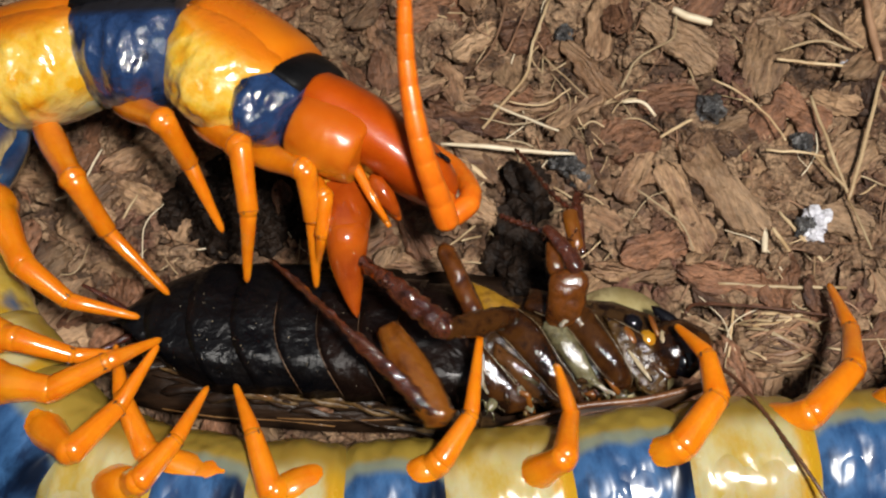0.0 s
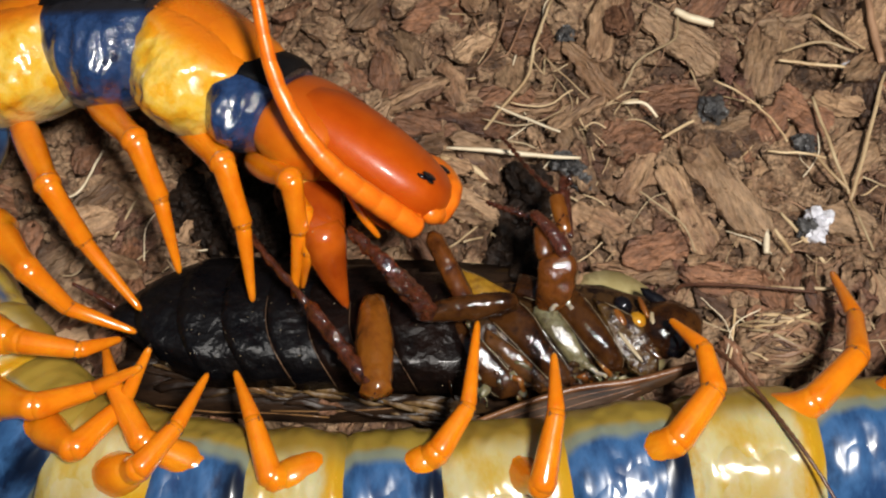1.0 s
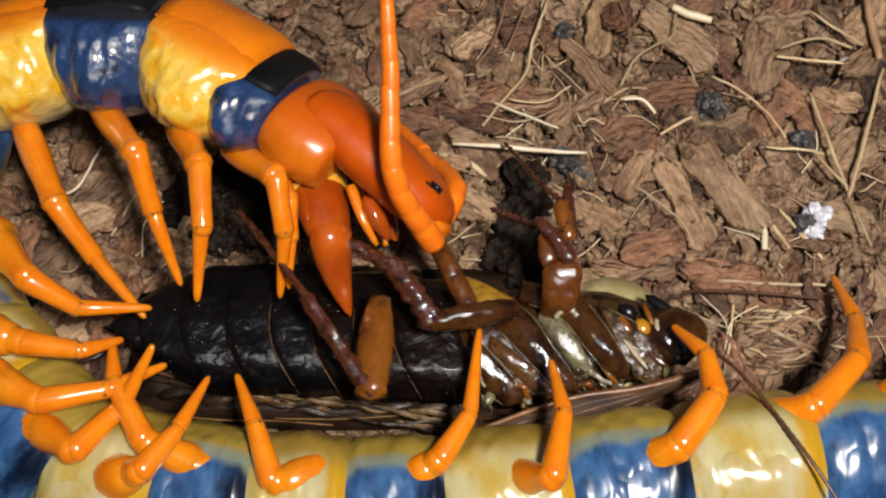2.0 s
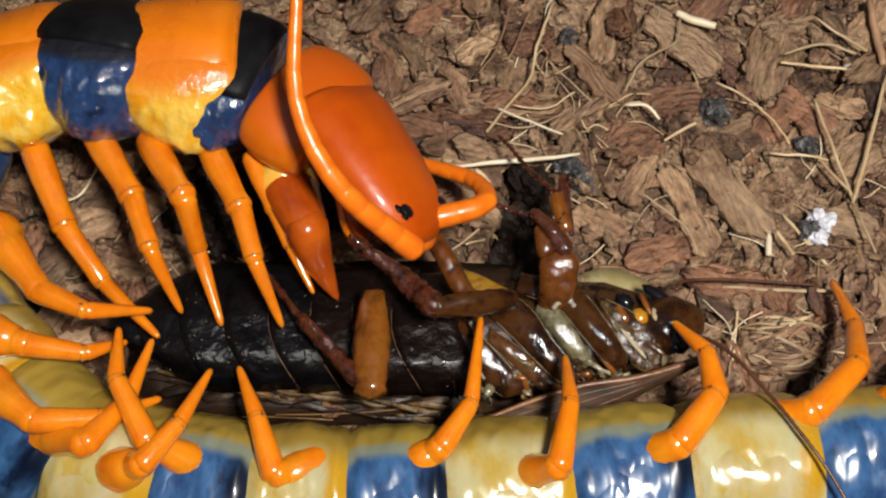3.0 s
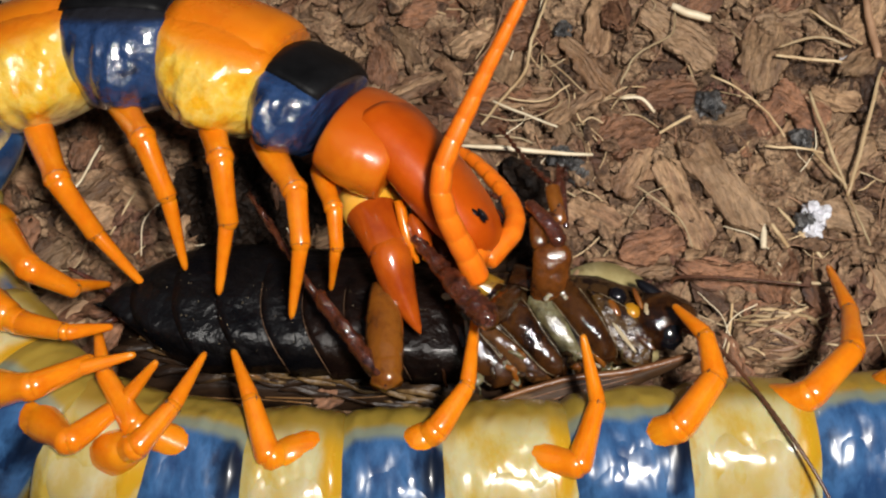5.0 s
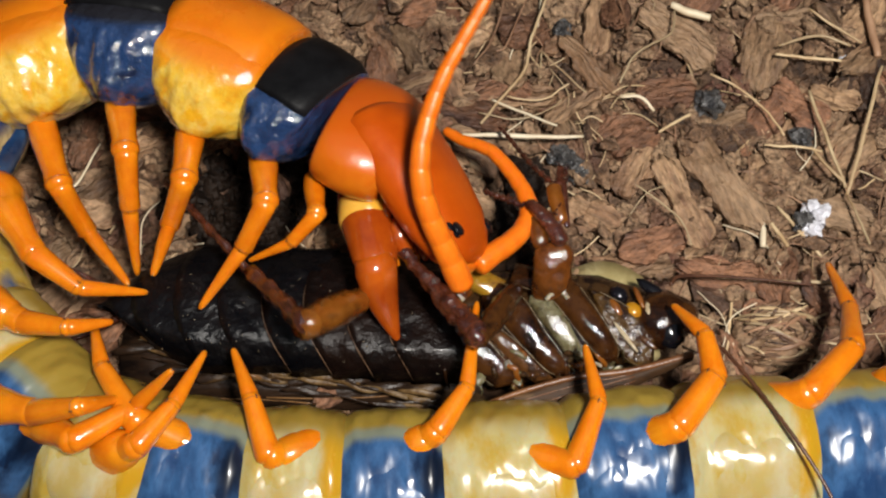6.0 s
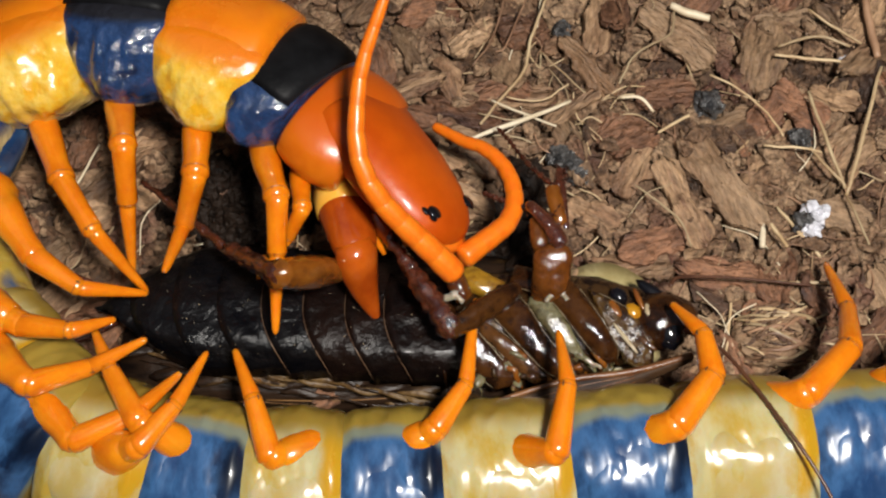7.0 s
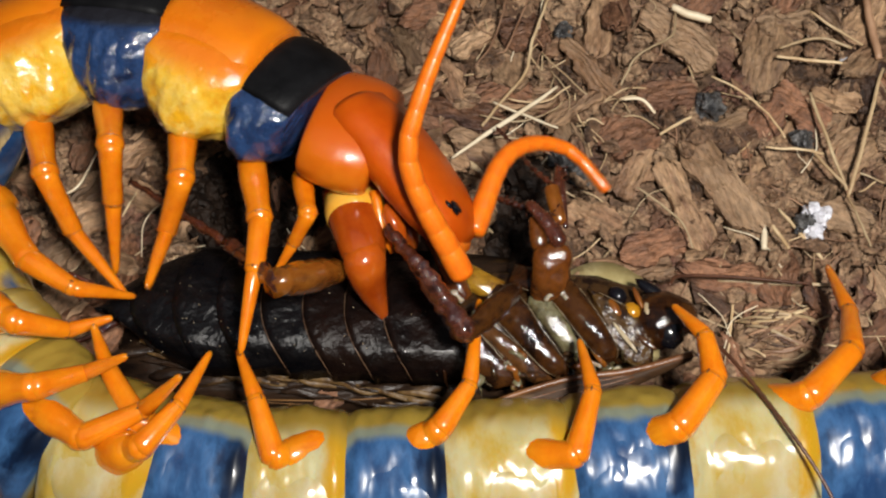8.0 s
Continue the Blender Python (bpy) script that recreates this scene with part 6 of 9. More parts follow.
    glide(trunk[16], [
        (0, (26.49, -19.97, 6.05), (17.41, -20.64, 6.05), 200),
        (0.5, (26.49, -19.36, 6.06), (16.92, -20.24, 6.05), 200),
        (1, (26.60, -19.03, 6.05), (16.97, -20.09, 6.05), 200),
        (1.5, (26.84, -19.74, 6.05), (17.25, -21.09, 6.04), 200),
        (2.8, (26.47, -19.45, 6.06), (17.07, -20.17, 6.05), 200),
        (3, (26.42, -19.43, 6.06), (17.00, -20.08, 6.05), 200),
        (3.5, (26.48, -19.20, 6.06), (17.08, -19.83, 6.05), 200),
        (4, (26.49, -18.97, 6.06), (17.27, -19.57, 6.06), 200),
        (4.5, (26.57, -18.95, 6.07), (17.39, -19.47, 6.06), 200),
        (5.8, (26.64, -18.85, 6.07), (17.44, -19.53, 6.06), 200),
        (6, (26.63, -18.85, 6.07), (17.41, -19.54, 6.06), 200),
        (6.5, (26.63, -18.49, 6.07), (17.51, -19.04, 6.06), 200),
        (7, (26.55, -18.78, 6.07), (17.38, -19.38, 6.06), 200),
        (7.5, (26.61, -18.90, 6.07), (17.44, -19.53, 6.06), 200),
        (8, (26.52, -18.83, 6.07), (17.36, -19.37, 6.06), 200)])
    glide(trunk[17], [
        (0, (34.49, -19.60, 6.06), (26.49, -19.97, 6.05), 200),
        (0.5, (34.62, -18.92, 6.06), (26.49, -19.36, 6.06), 200),
        (1, (34.76, -18.54, 6.07), (26.60, -19.03, 6.05), 200),
        (1.5, (34.99, -19.16, 6.06), (26.84, -19.74, 6.05), 200),
        (2.8, (34.55, -19.07, 6.06), (26.47, -19.45, 6.06), 200),
        (3, (34.51, -19.06, 6.06), (26.42, -19.43, 6.06), 200),
        (3.5, (34.56, -18.84, 6.07), (26.48, -19.20, 6.06), 200),
        (4, (34.54, -18.62, 6.07), (26.49, -18.97, 6.06), 200),
        (4.5, (34.61, -18.62, 6.07), (26.57, -18.95, 6.07), 200),
        (5.8, (34.70, -18.46, 6.07), (26.64, -18.85, 6.07), 200),
        (6, (34.69, -18.47, 6.07), (26.63, -18.85, 6.07), 200),
        (6.5, (34.67, -18.15, 6.08), (26.63, -18.49, 6.07), 200),
        (7, (34.59, -18.42, 6.07), (26.55, -18.78, 6.07), 200),
        (7.5, (34.65, -18.54, 6.07), (26.61, -18.90, 6.07), 200),
        (8, (34.56, -18.49, 6.07), (26.52, -18.83, 6.07), 200)])
    glide(trunk[18], [
        (0, (43.68, -19.38, 6.06), (34.49, -19.60, 6.06), 200),
        (0.5, (43.85, -18.70, 6.07), (34.62, -18.92, 6.06), 200),
        (1, (44.00, -18.32, 6.07), (34.76, -18.54, 6.07), 200),
        (1.5, (44.21, -18.92, 6.07), (34.99, -19.16, 6.06), 200),
        (2.8, (43.77, -18.85, 6.07), (34.55, -19.07, 6.06), 200),
        (3, (43.72, -18.84, 6.06), (34.51, -19.06, 6.06), 200),
        (3.5, (43.79, -18.62, 6.07), (34.56, -18.84, 6.07), 200),
        (4, (43.77, -18.40, 6.07), (34.54, -18.62, 6.07), 200),
        (4.5, (43.83, -18.40, 6.07), (34.61, -18.62, 6.07), 200),
        (5.8, (43.93, -18.24, 6.08), (34.70, -18.46, 6.07), 200),
        (6, (43.93, -18.25, 6.08), (34.69, -18.47, 6.07), 200),
        (6.5, (43.91, -17.94, 6.08), (34.67, -18.15, 6.08), 200),
        (7, (43.83, -18.20, 6.08), (34.59, -18.42, 6.07), 200),
        (7.5, (43.88, -18.32, 6.07), (34.65, -18.54, 6.07), 200),
        (8, (43.79, -18.27, 6.07), (34.56, -18.49, 6.07), 200)])
    glide(head, [
        (0, (-9.06, 6.24, 12.20), (0.07, -0.14, 10.70), 78),
        (0.5, (-10.15, 6.89, 12.19), (-0.90, 0.57, 10.71), 72),
        (1, (-9.65, 5.66, 11.93), (-0.51, -0.95, 10.67), 58),
        (1.5, (-9.20, 4.84, 12.04), (-0.06, -1.47, 10.69), 76),
        (2.8, (-8.10, 5.64, 11.90), (-2.01, -3.71, 10.63), 48),
        (3, (-8.56, 6.18, 11.90), (-2.41, -3.47, 10.63), 47),
        (3.5, (-7.37, 4.96, 11.97), (-0.60, -4.10, 10.64), 57),
        (4, (-5.74, 5.64, 11.97), (1.28, -3.50, 10.65), 66),
        (4.5, (-4.75, 4.54, 11.99), (2.69, -4.10, 10.66), 66),
        (5.8, (-3.99, 3.74, 11.85), (2.23, -6.25, 10.62), 55),
        (6, (-4.38, 3.99, 11.81), (1.47, -5.95, 10.62), 53),
        (6.5, (-6.13, 4.91, 11.72), (1.28, -4.27, 10.63), 48),
        (7, (-6.53, 4.87, 11.68), (0.68, -4.68, 10.62), 46),
        (7.5, (-5.96, 4.71, 11.73), (1.48, -4.45, 10.63), 48),
        (8, (-5.96, 4.92, 11.92), (0.97, -4.08, 10.65), 62)])
    bend(limbs["U4"], [
        (0, (-30.94, 6.05, 11.00), (-27.56, 0.71, 13.96), (-25.90, -1.73, 9.80), (-21.36, -6.03, 7.29)),
        (0.5, (-32.68, 6.10, 11.00), (-29.78, 1.21, 15.04), (-27.21, -2.56, 12.73), (-22.91, -6.71, 9.63)),
        (1, (-32.86, 6.15, 11.00), (-29.68, 0.52, 13.60), (-27.53, -2.74, 10.31), (-23.18, -7.66, 8.80)),
        (1.5, (-32.78, 5.63, 11.00), (-29.48, -0.09, 13.26), (-27.18, -3.07, 9.81), (-22.89, -8.16, 8.83)),
        (2.8, (-31.79, 5.20, 11.00), (-29.01, -1.13, 10.09), (-26.18, -5.16, 8.73), (-21.75, -10.03, 10.18)),
        (3, (-32.26, 5.06, 11.00), (-29.43, -1.25, 10.07), (-26.50, -5.17, 8.64), (-21.67, -9.79, 9.53)),
        (3.5, (-31.61, 4.84, 11.00), (-28.86, -1.47, 12.10), (-26.22, -5.84, 12.42), (-23.88, -8.63, 6.76)),
        (4, (-32.18, 5.19, 11.00), (-29.02, -0.42, 13.68), (-26.53, -3.83, 10.81), (-23.25, -7.44, 6.16)),
        (4.5, (-32.33, 6.22, 11.00), (-28.89, 0.53, 13.12), (-27.38, -1.36, 8.62), (-22.71, -5.56, 6.20)),
        (5.8, (-31.36, 7.09, 11.00), (-29.00, 0.62, 12.13), (-26.37, -3.72, 11.59), (-23.64, -6.38, 6.03)),
        (6, (-31.54, 6.79, 11.00), (-28.91, 0.47, 12.36), (-27.87, -1.40, 7.73), (-23.76, -6.43, 9.54)),
        (6.5, (-31.85, 7.93, 11.00), (-29.41, 1.42, 11.59), (-26.42, -2.72, 11.59), (-23.75, -5.06, 5.87)),
        (7, (-31.56, 7.33, 11.00), (-28.76, 1.05, 12.20), (-25.92, -3.17, 12.51), (-22.75, -6.28, 7.44)),
        (7.5, (-31.62, 7.44, 11.00), (-28.00, 1.60, 12.25), (-25.03, -2.55, 12.32), (-22.37, -4.56, 6.46)),
        (8, (-31.91, 7.25, 11.00), (-29.79, 1.10, 13.53), (-28.48, -1.92, 9.62), (-24.05, -6.97, 9.06))])
    bend(limbs["U3"], [
        (0, (-24.71, 7.99, 12.00), (-20.74, 4.60, 15.96), (-19.61, 3.12, 11.63), (-17.35, -1.18, 8.11)),
        (0.5, (-26.40, 7.56, 12.00), (-22.25, 3.79, 15.38), (-20.41, 0.12, 13.06), (-18.63, -4.72, 9.99)),
        (1, (-26.82, 7.85, 12.00), (-23.07, 3.49, 15.13), (-21.57, -0.07, 12.44), (-20.49, -4.72, 8.79)),
        (1.5, (-26.31, 7.32, 12.00), (-22.40, 3.02, 15.02), (-21.07, -1.04, 13.04), (-19.83, -5.43, 9.13)),
        (2.8, (-26.57, 6.08, 12.00), (-24.20, 0.40, 14.24), (-23.88, -2.12, 10.28), (-21.90, -7.55, 8.64)),
        (3, (-27.23, 5.65, 12.00), (-23.74, 0.16, 12.77), (-21.96, -4.14, 13.46), (-20.25, -7.73, 8.95)),
        (3.5, (-26.28, 6.78, 12.00), (-24.35, 0.62, 13.12), (-23.09, -3.92, 13.21), (-22.08, -7.42, 8.44)),
        (4, (-25.77, 7.37, 12.00), (-22.02, 2.51, 14.28), (-21.23, -0.66, 10.89), (-19.72, -5.47, 7.61)),
        (4.5, (-25.89, 8.40, 12.00), (-22.07, 3.78, 14.61), (-20.54, 0.48, 11.62), (-19.10, -4.40, 8.42)),
        (5.8, (-25.30, 8.79, 12.00), (-23.48, 2.72, 13.67), (-22.87, -1.64, 11.99), (-22.82, -5.23, 7.18)),
        (6, (-25.27, 8.49, 12.00), (-23.70, 2.48, 14.08), (-23.94, -0.64, 10.56), (-24.15, -4.43, 5.91)),
        (6.5, (-25.92, 8.89, 12.00), (-24.44, 3.20, 14.87), (-24.82, 0.81, 10.83), (-24.70, -3.80, 6.98)),
        (7, (-25.21, 8.30, 12.00), (-23.64, 2.63, 14.88), (-23.94, -0.42, 11.30), (-24.18, -4.61, 7.01)),
        (7.5, (-24.87, 8.89, 12.00), (-22.49, 3.35, 14.54), (-22.19, 0.27, 10.99), (-22.67, -3.28, 6.17)),
        (8, (-26.24, 8.46, 12.00), (-24.75, 2.78, 14.90), (-25.16, -0.28, 11.34), (-25.64, -4.48, 7.07))])
    bend(limbs["U2"], [
        (0, (-18.46, 6.29, 12.00), (-15.04, 2.62, 15.80), (-14.53, -1.71, 13.55), (-15.19, -5.43, 8.58)),
        (0.5, (-19.96, 6.35, 12.00), (-16.70, 2.33, 15.57), (-16.48, -2.13, 13.53), (-16.24, -8.07, 11.62)),
        (1, (-20.13, 6.40, 12.00), (-16.58, 1.91, 14.60), (-15.33, -1.95, 11.83), (-14.96, -6.65, 7.75)),
        (1.5, (-20.33, 6.35, 12.00), (-17.59, 2.19, 15.84), (-17.50, -2.23, 13.71), (-18.38, -7.66, 10.74)),
        (2.8, (-21.45, 4.64, 12.00), (-18.96, -0.81, 13.91), (-17.39, -5.27, 15.23), (-16.95, -9.23, 10.43)),
        (3, (-22.80, 4.69, 12.00), (-19.65, -0.36, 14.02), (-19.24, -2.80, 9.79), (-17.28, -8.59, 8.52)),
        (3.5, (-20.78, 6.29, 12.00), (-19.47, 0.58, 14.28), (-19.30, -2.42, 10.40), (-17.99, -8.40, 11.60)),
        (4, (-18.72, 6.64, 12.00), (-17.60, 1.25, 15.05), (-17.77, -1.67, 11.11), (-17.67, -7.71, 9.52)),
        (4.5, (-18.36, 7.43, 12.00), (-16.06, 2.30, 14.82), (-15.67, -0.62, 10.89), (-15.21, -6.69, 9.55)),
        (5.8, (-18.99, 6.59, 12.00), (-18.50, 0.50, 13.49), (-19.02, -4.30, 14.34), (-21.47, -6.79, 9.16)),
        (6, (-19.39, 6.06, 12.00), (-19.18, 0.16, 14.17), (-20.94, -1.82, 10.04), (-21.03, -7.01, 13.51)),
        (6.5, (-19.37, 6.46, 12.00), (-18.80, 0.46, 13.82), (-20.16, -1.47, 9.52), (-20.38, -6.92, 12.54)),
        (7, (-18.94, 6.59, 12.00), (-18.35, 0.69, 14.10), (-19.79, -1.81, 10.13), (-20.11, -6.81, 13.84)),
        (7.5, (-18.11, 6.46, 12.00), (-16.90, 0.72, 14.28), (-17.99, -2.34, 10.60), (-20.09, -4.60, 5.18)),
        (8, (-20.15, 6.27, 12.00), (-19.51, 0.38, 14.13), (-21.17, -2.17, 10.28), (-21.55, -7.66, 13.23))])
    bend(limbs["U1"], [
        (0, (-14.41, 3.90, 12.00), (-10.29, 1.11, 15.14), (-9.89, -1.65, 11.98), (-9.99, -5.49, 7.38)),
        (0.5, (-15.74, 4.91, 12.00), (-12.17, 1.25, 14.93), (-11.63, -2.43, 12.93), (-12.64, -6.24, 8.43)),
        (1, (-14.29, 3.06, 12.00), (-11.32, -0.06, 16.01), (-10.96, -2.77, 12.79), (-11.75, -6.46, 8.14)),
        (1.5, (-15.38, 3.72, 12.00), (-11.78, 0.73, 15.57), (-11.80, -2.33, 12.66), (-13.01, -6.30, 8.34)),
        (2.8, (-17.49, 3.69, 12.00), (-14.79, -1.22, 13.80), (-13.53, -5.24, 13.95), (-12.49, -9.02, 9.42)),
        (3, (-18.22, 4.22, 12.00), (-15.58, -0.91, 13.17), (-14.31, -4.94, 13.23), (-12.59, -8.86, 9.05)),
        (3.5, (-15.90, 4.85, 12.00), (-14.41, -0.34, 14.33), (-14.93, -3.19, 11.25), (-14.69, -8.94, 12.92)),
        (4, (-14.07, 5.20, 12.00), (-11.41, 0.58, 14.51), (-11.00, -3.33, 12.98), (-11.27, -8.25, 9.58)),
        (4.5, (-13.65, 5.02, 12.00), (-10.41, 0.69, 14.34), (-9.95, -3.37, 13.31), (-10.62, -7.76, 9.29)),
        (5.8, (-13.79, 3.01, 12.00), (-12.62, -2.41, 13.98), (-12.73, -6.57, 14.64), (-15.30, -11.09, 11.65)),
        (6, (-13.81, 3.43, 12.00), (-12.98, -1.80, 14.57), (-14.92, -4.29, 11.76), (-18.48, -8.14, 8.86)),
        (6.5, (-13.77, 3.59, 12.00), (-12.10, -1.30, 14.81), (-12.81, -4.97, 12.84), (-15.46, -8.81, 9.09)),
        (7, (-13.78, 3.72, 12.00), (-12.13, -1.31, 14.58), (-12.25, -4.89, 12.35), (-12.40, -10.43, 10.08)),
        (7.5, (-13.36, 3.12, 12.00), (-12.41, -2.32, 14.04), (-12.73, -6.48, 14.67), (-14.34, -9.87, 9.99)),
        (8, (-14.73, 2.70, 12.00), (-13.52, -2.70, 14.00), (-13.61, -6.87, 14.69), (-14.54, -12.55, 13.03))])
    bend(limbs["U0"], [
        (0, (-10.74, 2.71, 11.50), (-8.95, -0.41, 13.39), (-9.21, -3.00, 11.96), (-9.94, -4.40, 8.24)),
        (0.5, (-12.02, 2.76, 11.50), (-10.04, -0.55, 12.76), (-10.48, -1.79, 10.09), (-10.50, -4.65, 12.95)),
        (1, (-12.15, 1.87, 11.50), (-10.56, -1.52, 13.06), (-10.40, -4.12, 11.60), (-11.17, -5.56, 7.91)),
        (1.5, (-12.79, 2.29, 11.50), (-11.33, -0.89, 13.56), (-11.41, -3.43, 12.01), (-12.30, -5.97, 9.00)),
        (2.8, (-14.31, 3.44, 11.50), (-12.78, -0.29, 11.03), (-11.77, -2.95, 10.15), (-10.25, -6.56, 9.18)),
        (3, (-15.01, 3.50, 11.50), (-13.31, -0.16, 11.04), (-12.16, -2.73, 10.06), (-10.34, -6.21, 9.11)),
        (3.5, (-12.90, 4.13, 11.50), (-12.50, 0.53, 13.33), (-12.89, -2.18, 12.17), (-13.63, -5.98, 11.01)),
        (4, (-10.58, 3.52, 11.50), (-9.02, 0.21, 13.25), (-9.46, -2.46, 12.00), (-10.83, -3.93, 8.50)),
        (4.5, (-9.72, 2.87, 11.50), (-8.39, -0.61, 13.13), (-7.98, -3.33, 12.00), (-8.40, -5.52, 8.63)),
        (5.8, (-9.24, 0.89, 11.50), (-8.32, -2.60, 13.36), (-9.84, -4.76, 11.97), (-12.42, -6.28, 9.26)),
        (6, (-9.89, 1.07, 11.50), (-9.34, -2.33, 13.66), (-11.32, -3.99, 12.17), (-14.73, -4.69, 10.12)),
        (6.5, (-10.31, 1.93, 11.50), (-9.97, -1.63, 13.43), (-11.15, -3.60, 11.53), (-12.82, -4.62, 7.99)),
        (7, (-10.95, 1.82, 11.50), (-10.39, -1.72, 13.40), (-11.65, -3.08, 11.06), (-14.06, -5.91, 9.50)),
        (7.5, (-9.71, 1.93, 11.50), (-9.81, -1.64, 13.44), (-11.11, -2.45, 10.89), (-12.82, -2.97, 7.27)),
        (8, (-10.86, 1.51, 11.50), (-10.10, -2.01, 13.38), (-11.36, -3.37, 11.04), (-13.39, -5.61, 8.36))])
    bend(limbs["F"], [
        (0, (-8.11, 3.59, 9.50), (-7.34, -2.88, 11.62), (-6.72, -8.05, 8.30)),
        (0.5, (-9.88, 4.37, 9.50), (-8.48, -1.73, 12.29), (-8.19, -5.75, 7.61)),
        (1, (-10.90, 3.21, 9.50), (-9.14, -2.92, 12.00), (-7.66, -7.09, 7.69)),
        (1.5, (-9.54, 2.93, 9.50), (-8.09, -3.46, 11.48), (-7.08, -8.29, 7.76)),
        (2.8, (-13.06, 3.85, 9.50), (-10.39, -2.02, 11.81), (-7.99, -7.23, 9.52)),
        (3, (-13.33, 3.90, 9.50), (-10.65, -1.96, 11.81), (-8.60, -6.27, 7.88)),
        (3.5, (-9.80, 3.35, 9.50), (-9.11, -3.22, 11.32), (-7.79, -9.01, 9.64)),
        (4, (-7.03, 3.69, 9.50), (-6.09, -2.65, 11.89), (-4.54, -6.22, 7.09)),
        (4.5, (-6.59, 2.80, 9.50), (-4.23, -3.43, 11.08), (-1.89, -8.93, 9.50)),
        (5.8, (-5.70, 0.79, 9.50), (-4.40, -5.56, 11.73), (-3.00, -11.19, 9.59)),
        (6, (-5.92, 0.73, 9.50), (-5.03, -5.75, 11.51), (-3.43, -10.32, 7.66)),
        (6.5, (-6.77, 1.60, 9.50), (-5.81, -4.68, 12.05), (-4.31, -7.97, 7.04)),
        (7, (-7.87, 1.74, 9.50), (-6.47, -4.63, 11.61), (-4.95, -8.53, 7.07)),
        (7.5, (-7.03, 1.60, 9.50), (-5.66, -4.65, 11.94), (-4.11, -8.53, 7.39)),
        (8, (-7.12, 1.18, 9.50), (-5.95, -5.07, 12.04), (-4.44, -8.37, 7.04))])
    bend(limbs["LA"], [
        (0, (-9.71, -21.17, 9.90), (-12.18, -21.77, 11.62), (-13.68, -17.61, 11.25), (-15.46, -13.63, 9.59)),
        (0.5, (-9.95, -20.44, 9.90), (-12.40, -21.06, 11.63), (-13.89, -16.89, 11.34), (-15.67, -12.90, 9.73)),
        (1, (-9.91, -20.19, 9.90), (-12.37, -20.77, 11.63), (-13.85, -16.60, 11.37), (-15.63, -12.60, 9.78)),
        (1.5, (-9.62, -21.05, 9.90), (-12.09, -21.60, 11.63), (-13.58, -17.44, 11.30), (-15.36, -13.45, 9.67)),
        (2.8, (-9.79, -19.81, 9.90), (-12.26, -20.39, 11.63), (-13.73, -16.22, 11.40), (-15.50, -12.21, 9.82)),
        (3, (-9.88, -19.66, 9.90), (-12.35, -20.26, 11.61), (-13.83, -16.09, 11.39), (-15.60, -12.08, 9.82)),
        (3.5, (-9.97, -19.51, 9.90), (-12.44, -20.12, 11.61), (-13.92, -15.94, 11.43), (-15.69, -11.92, 9.89)),
        (4, (-10.17, -19.23, 9.90), (-12.65, -19.85, 11.58), (-14.15, -15.68, 11.46), (-15.92, -11.66, 9.93)),
        (4.5, (-10.00, -19.06, 9.90), (-12.48, -19.69, 11.59), (-13.96, -15.51, 11.50), (-15.73, -11.47, 10.00)),
        (5.8, (-9.82, -19.10, 9.90), (-12.30, -19.70, 11.60), (-13.77, -15.52, 11.50), (-15.54, -11.48, 10.00)),
        (6, (-9.82, -19.11, 9.90), (-12.30, -19.71, 11.60), (-13.77, -15.53, 11.51), (-15.54, -11.49, 10.01)),
        (6.5, (-9.76, -18.84, 9.90), (-12.22, -19.49, 11.60), (-13.69, -15.31, 11.52), (-15.46, -11.27, 10.03)),
        (7, (-9.68, -19.07, 9.90), (-12.13, -19.71, 11.63), (-13.59, -15.53, 11.52), (-15.36, -11.49, 10.02)),
        (7.5, (-9.48, -19.10, 9.90), (-11.94, -19.73, 11.62), (-13.40, -15.55, 11.50), (-15.17, -11.51, 9.99)),
        (8, (-9.57, -18.93, 9.90), (-12.04, -19.56, 11.60), (-13.51, -15.38, 11.50), (-15.27, -11.34, 10.00))])
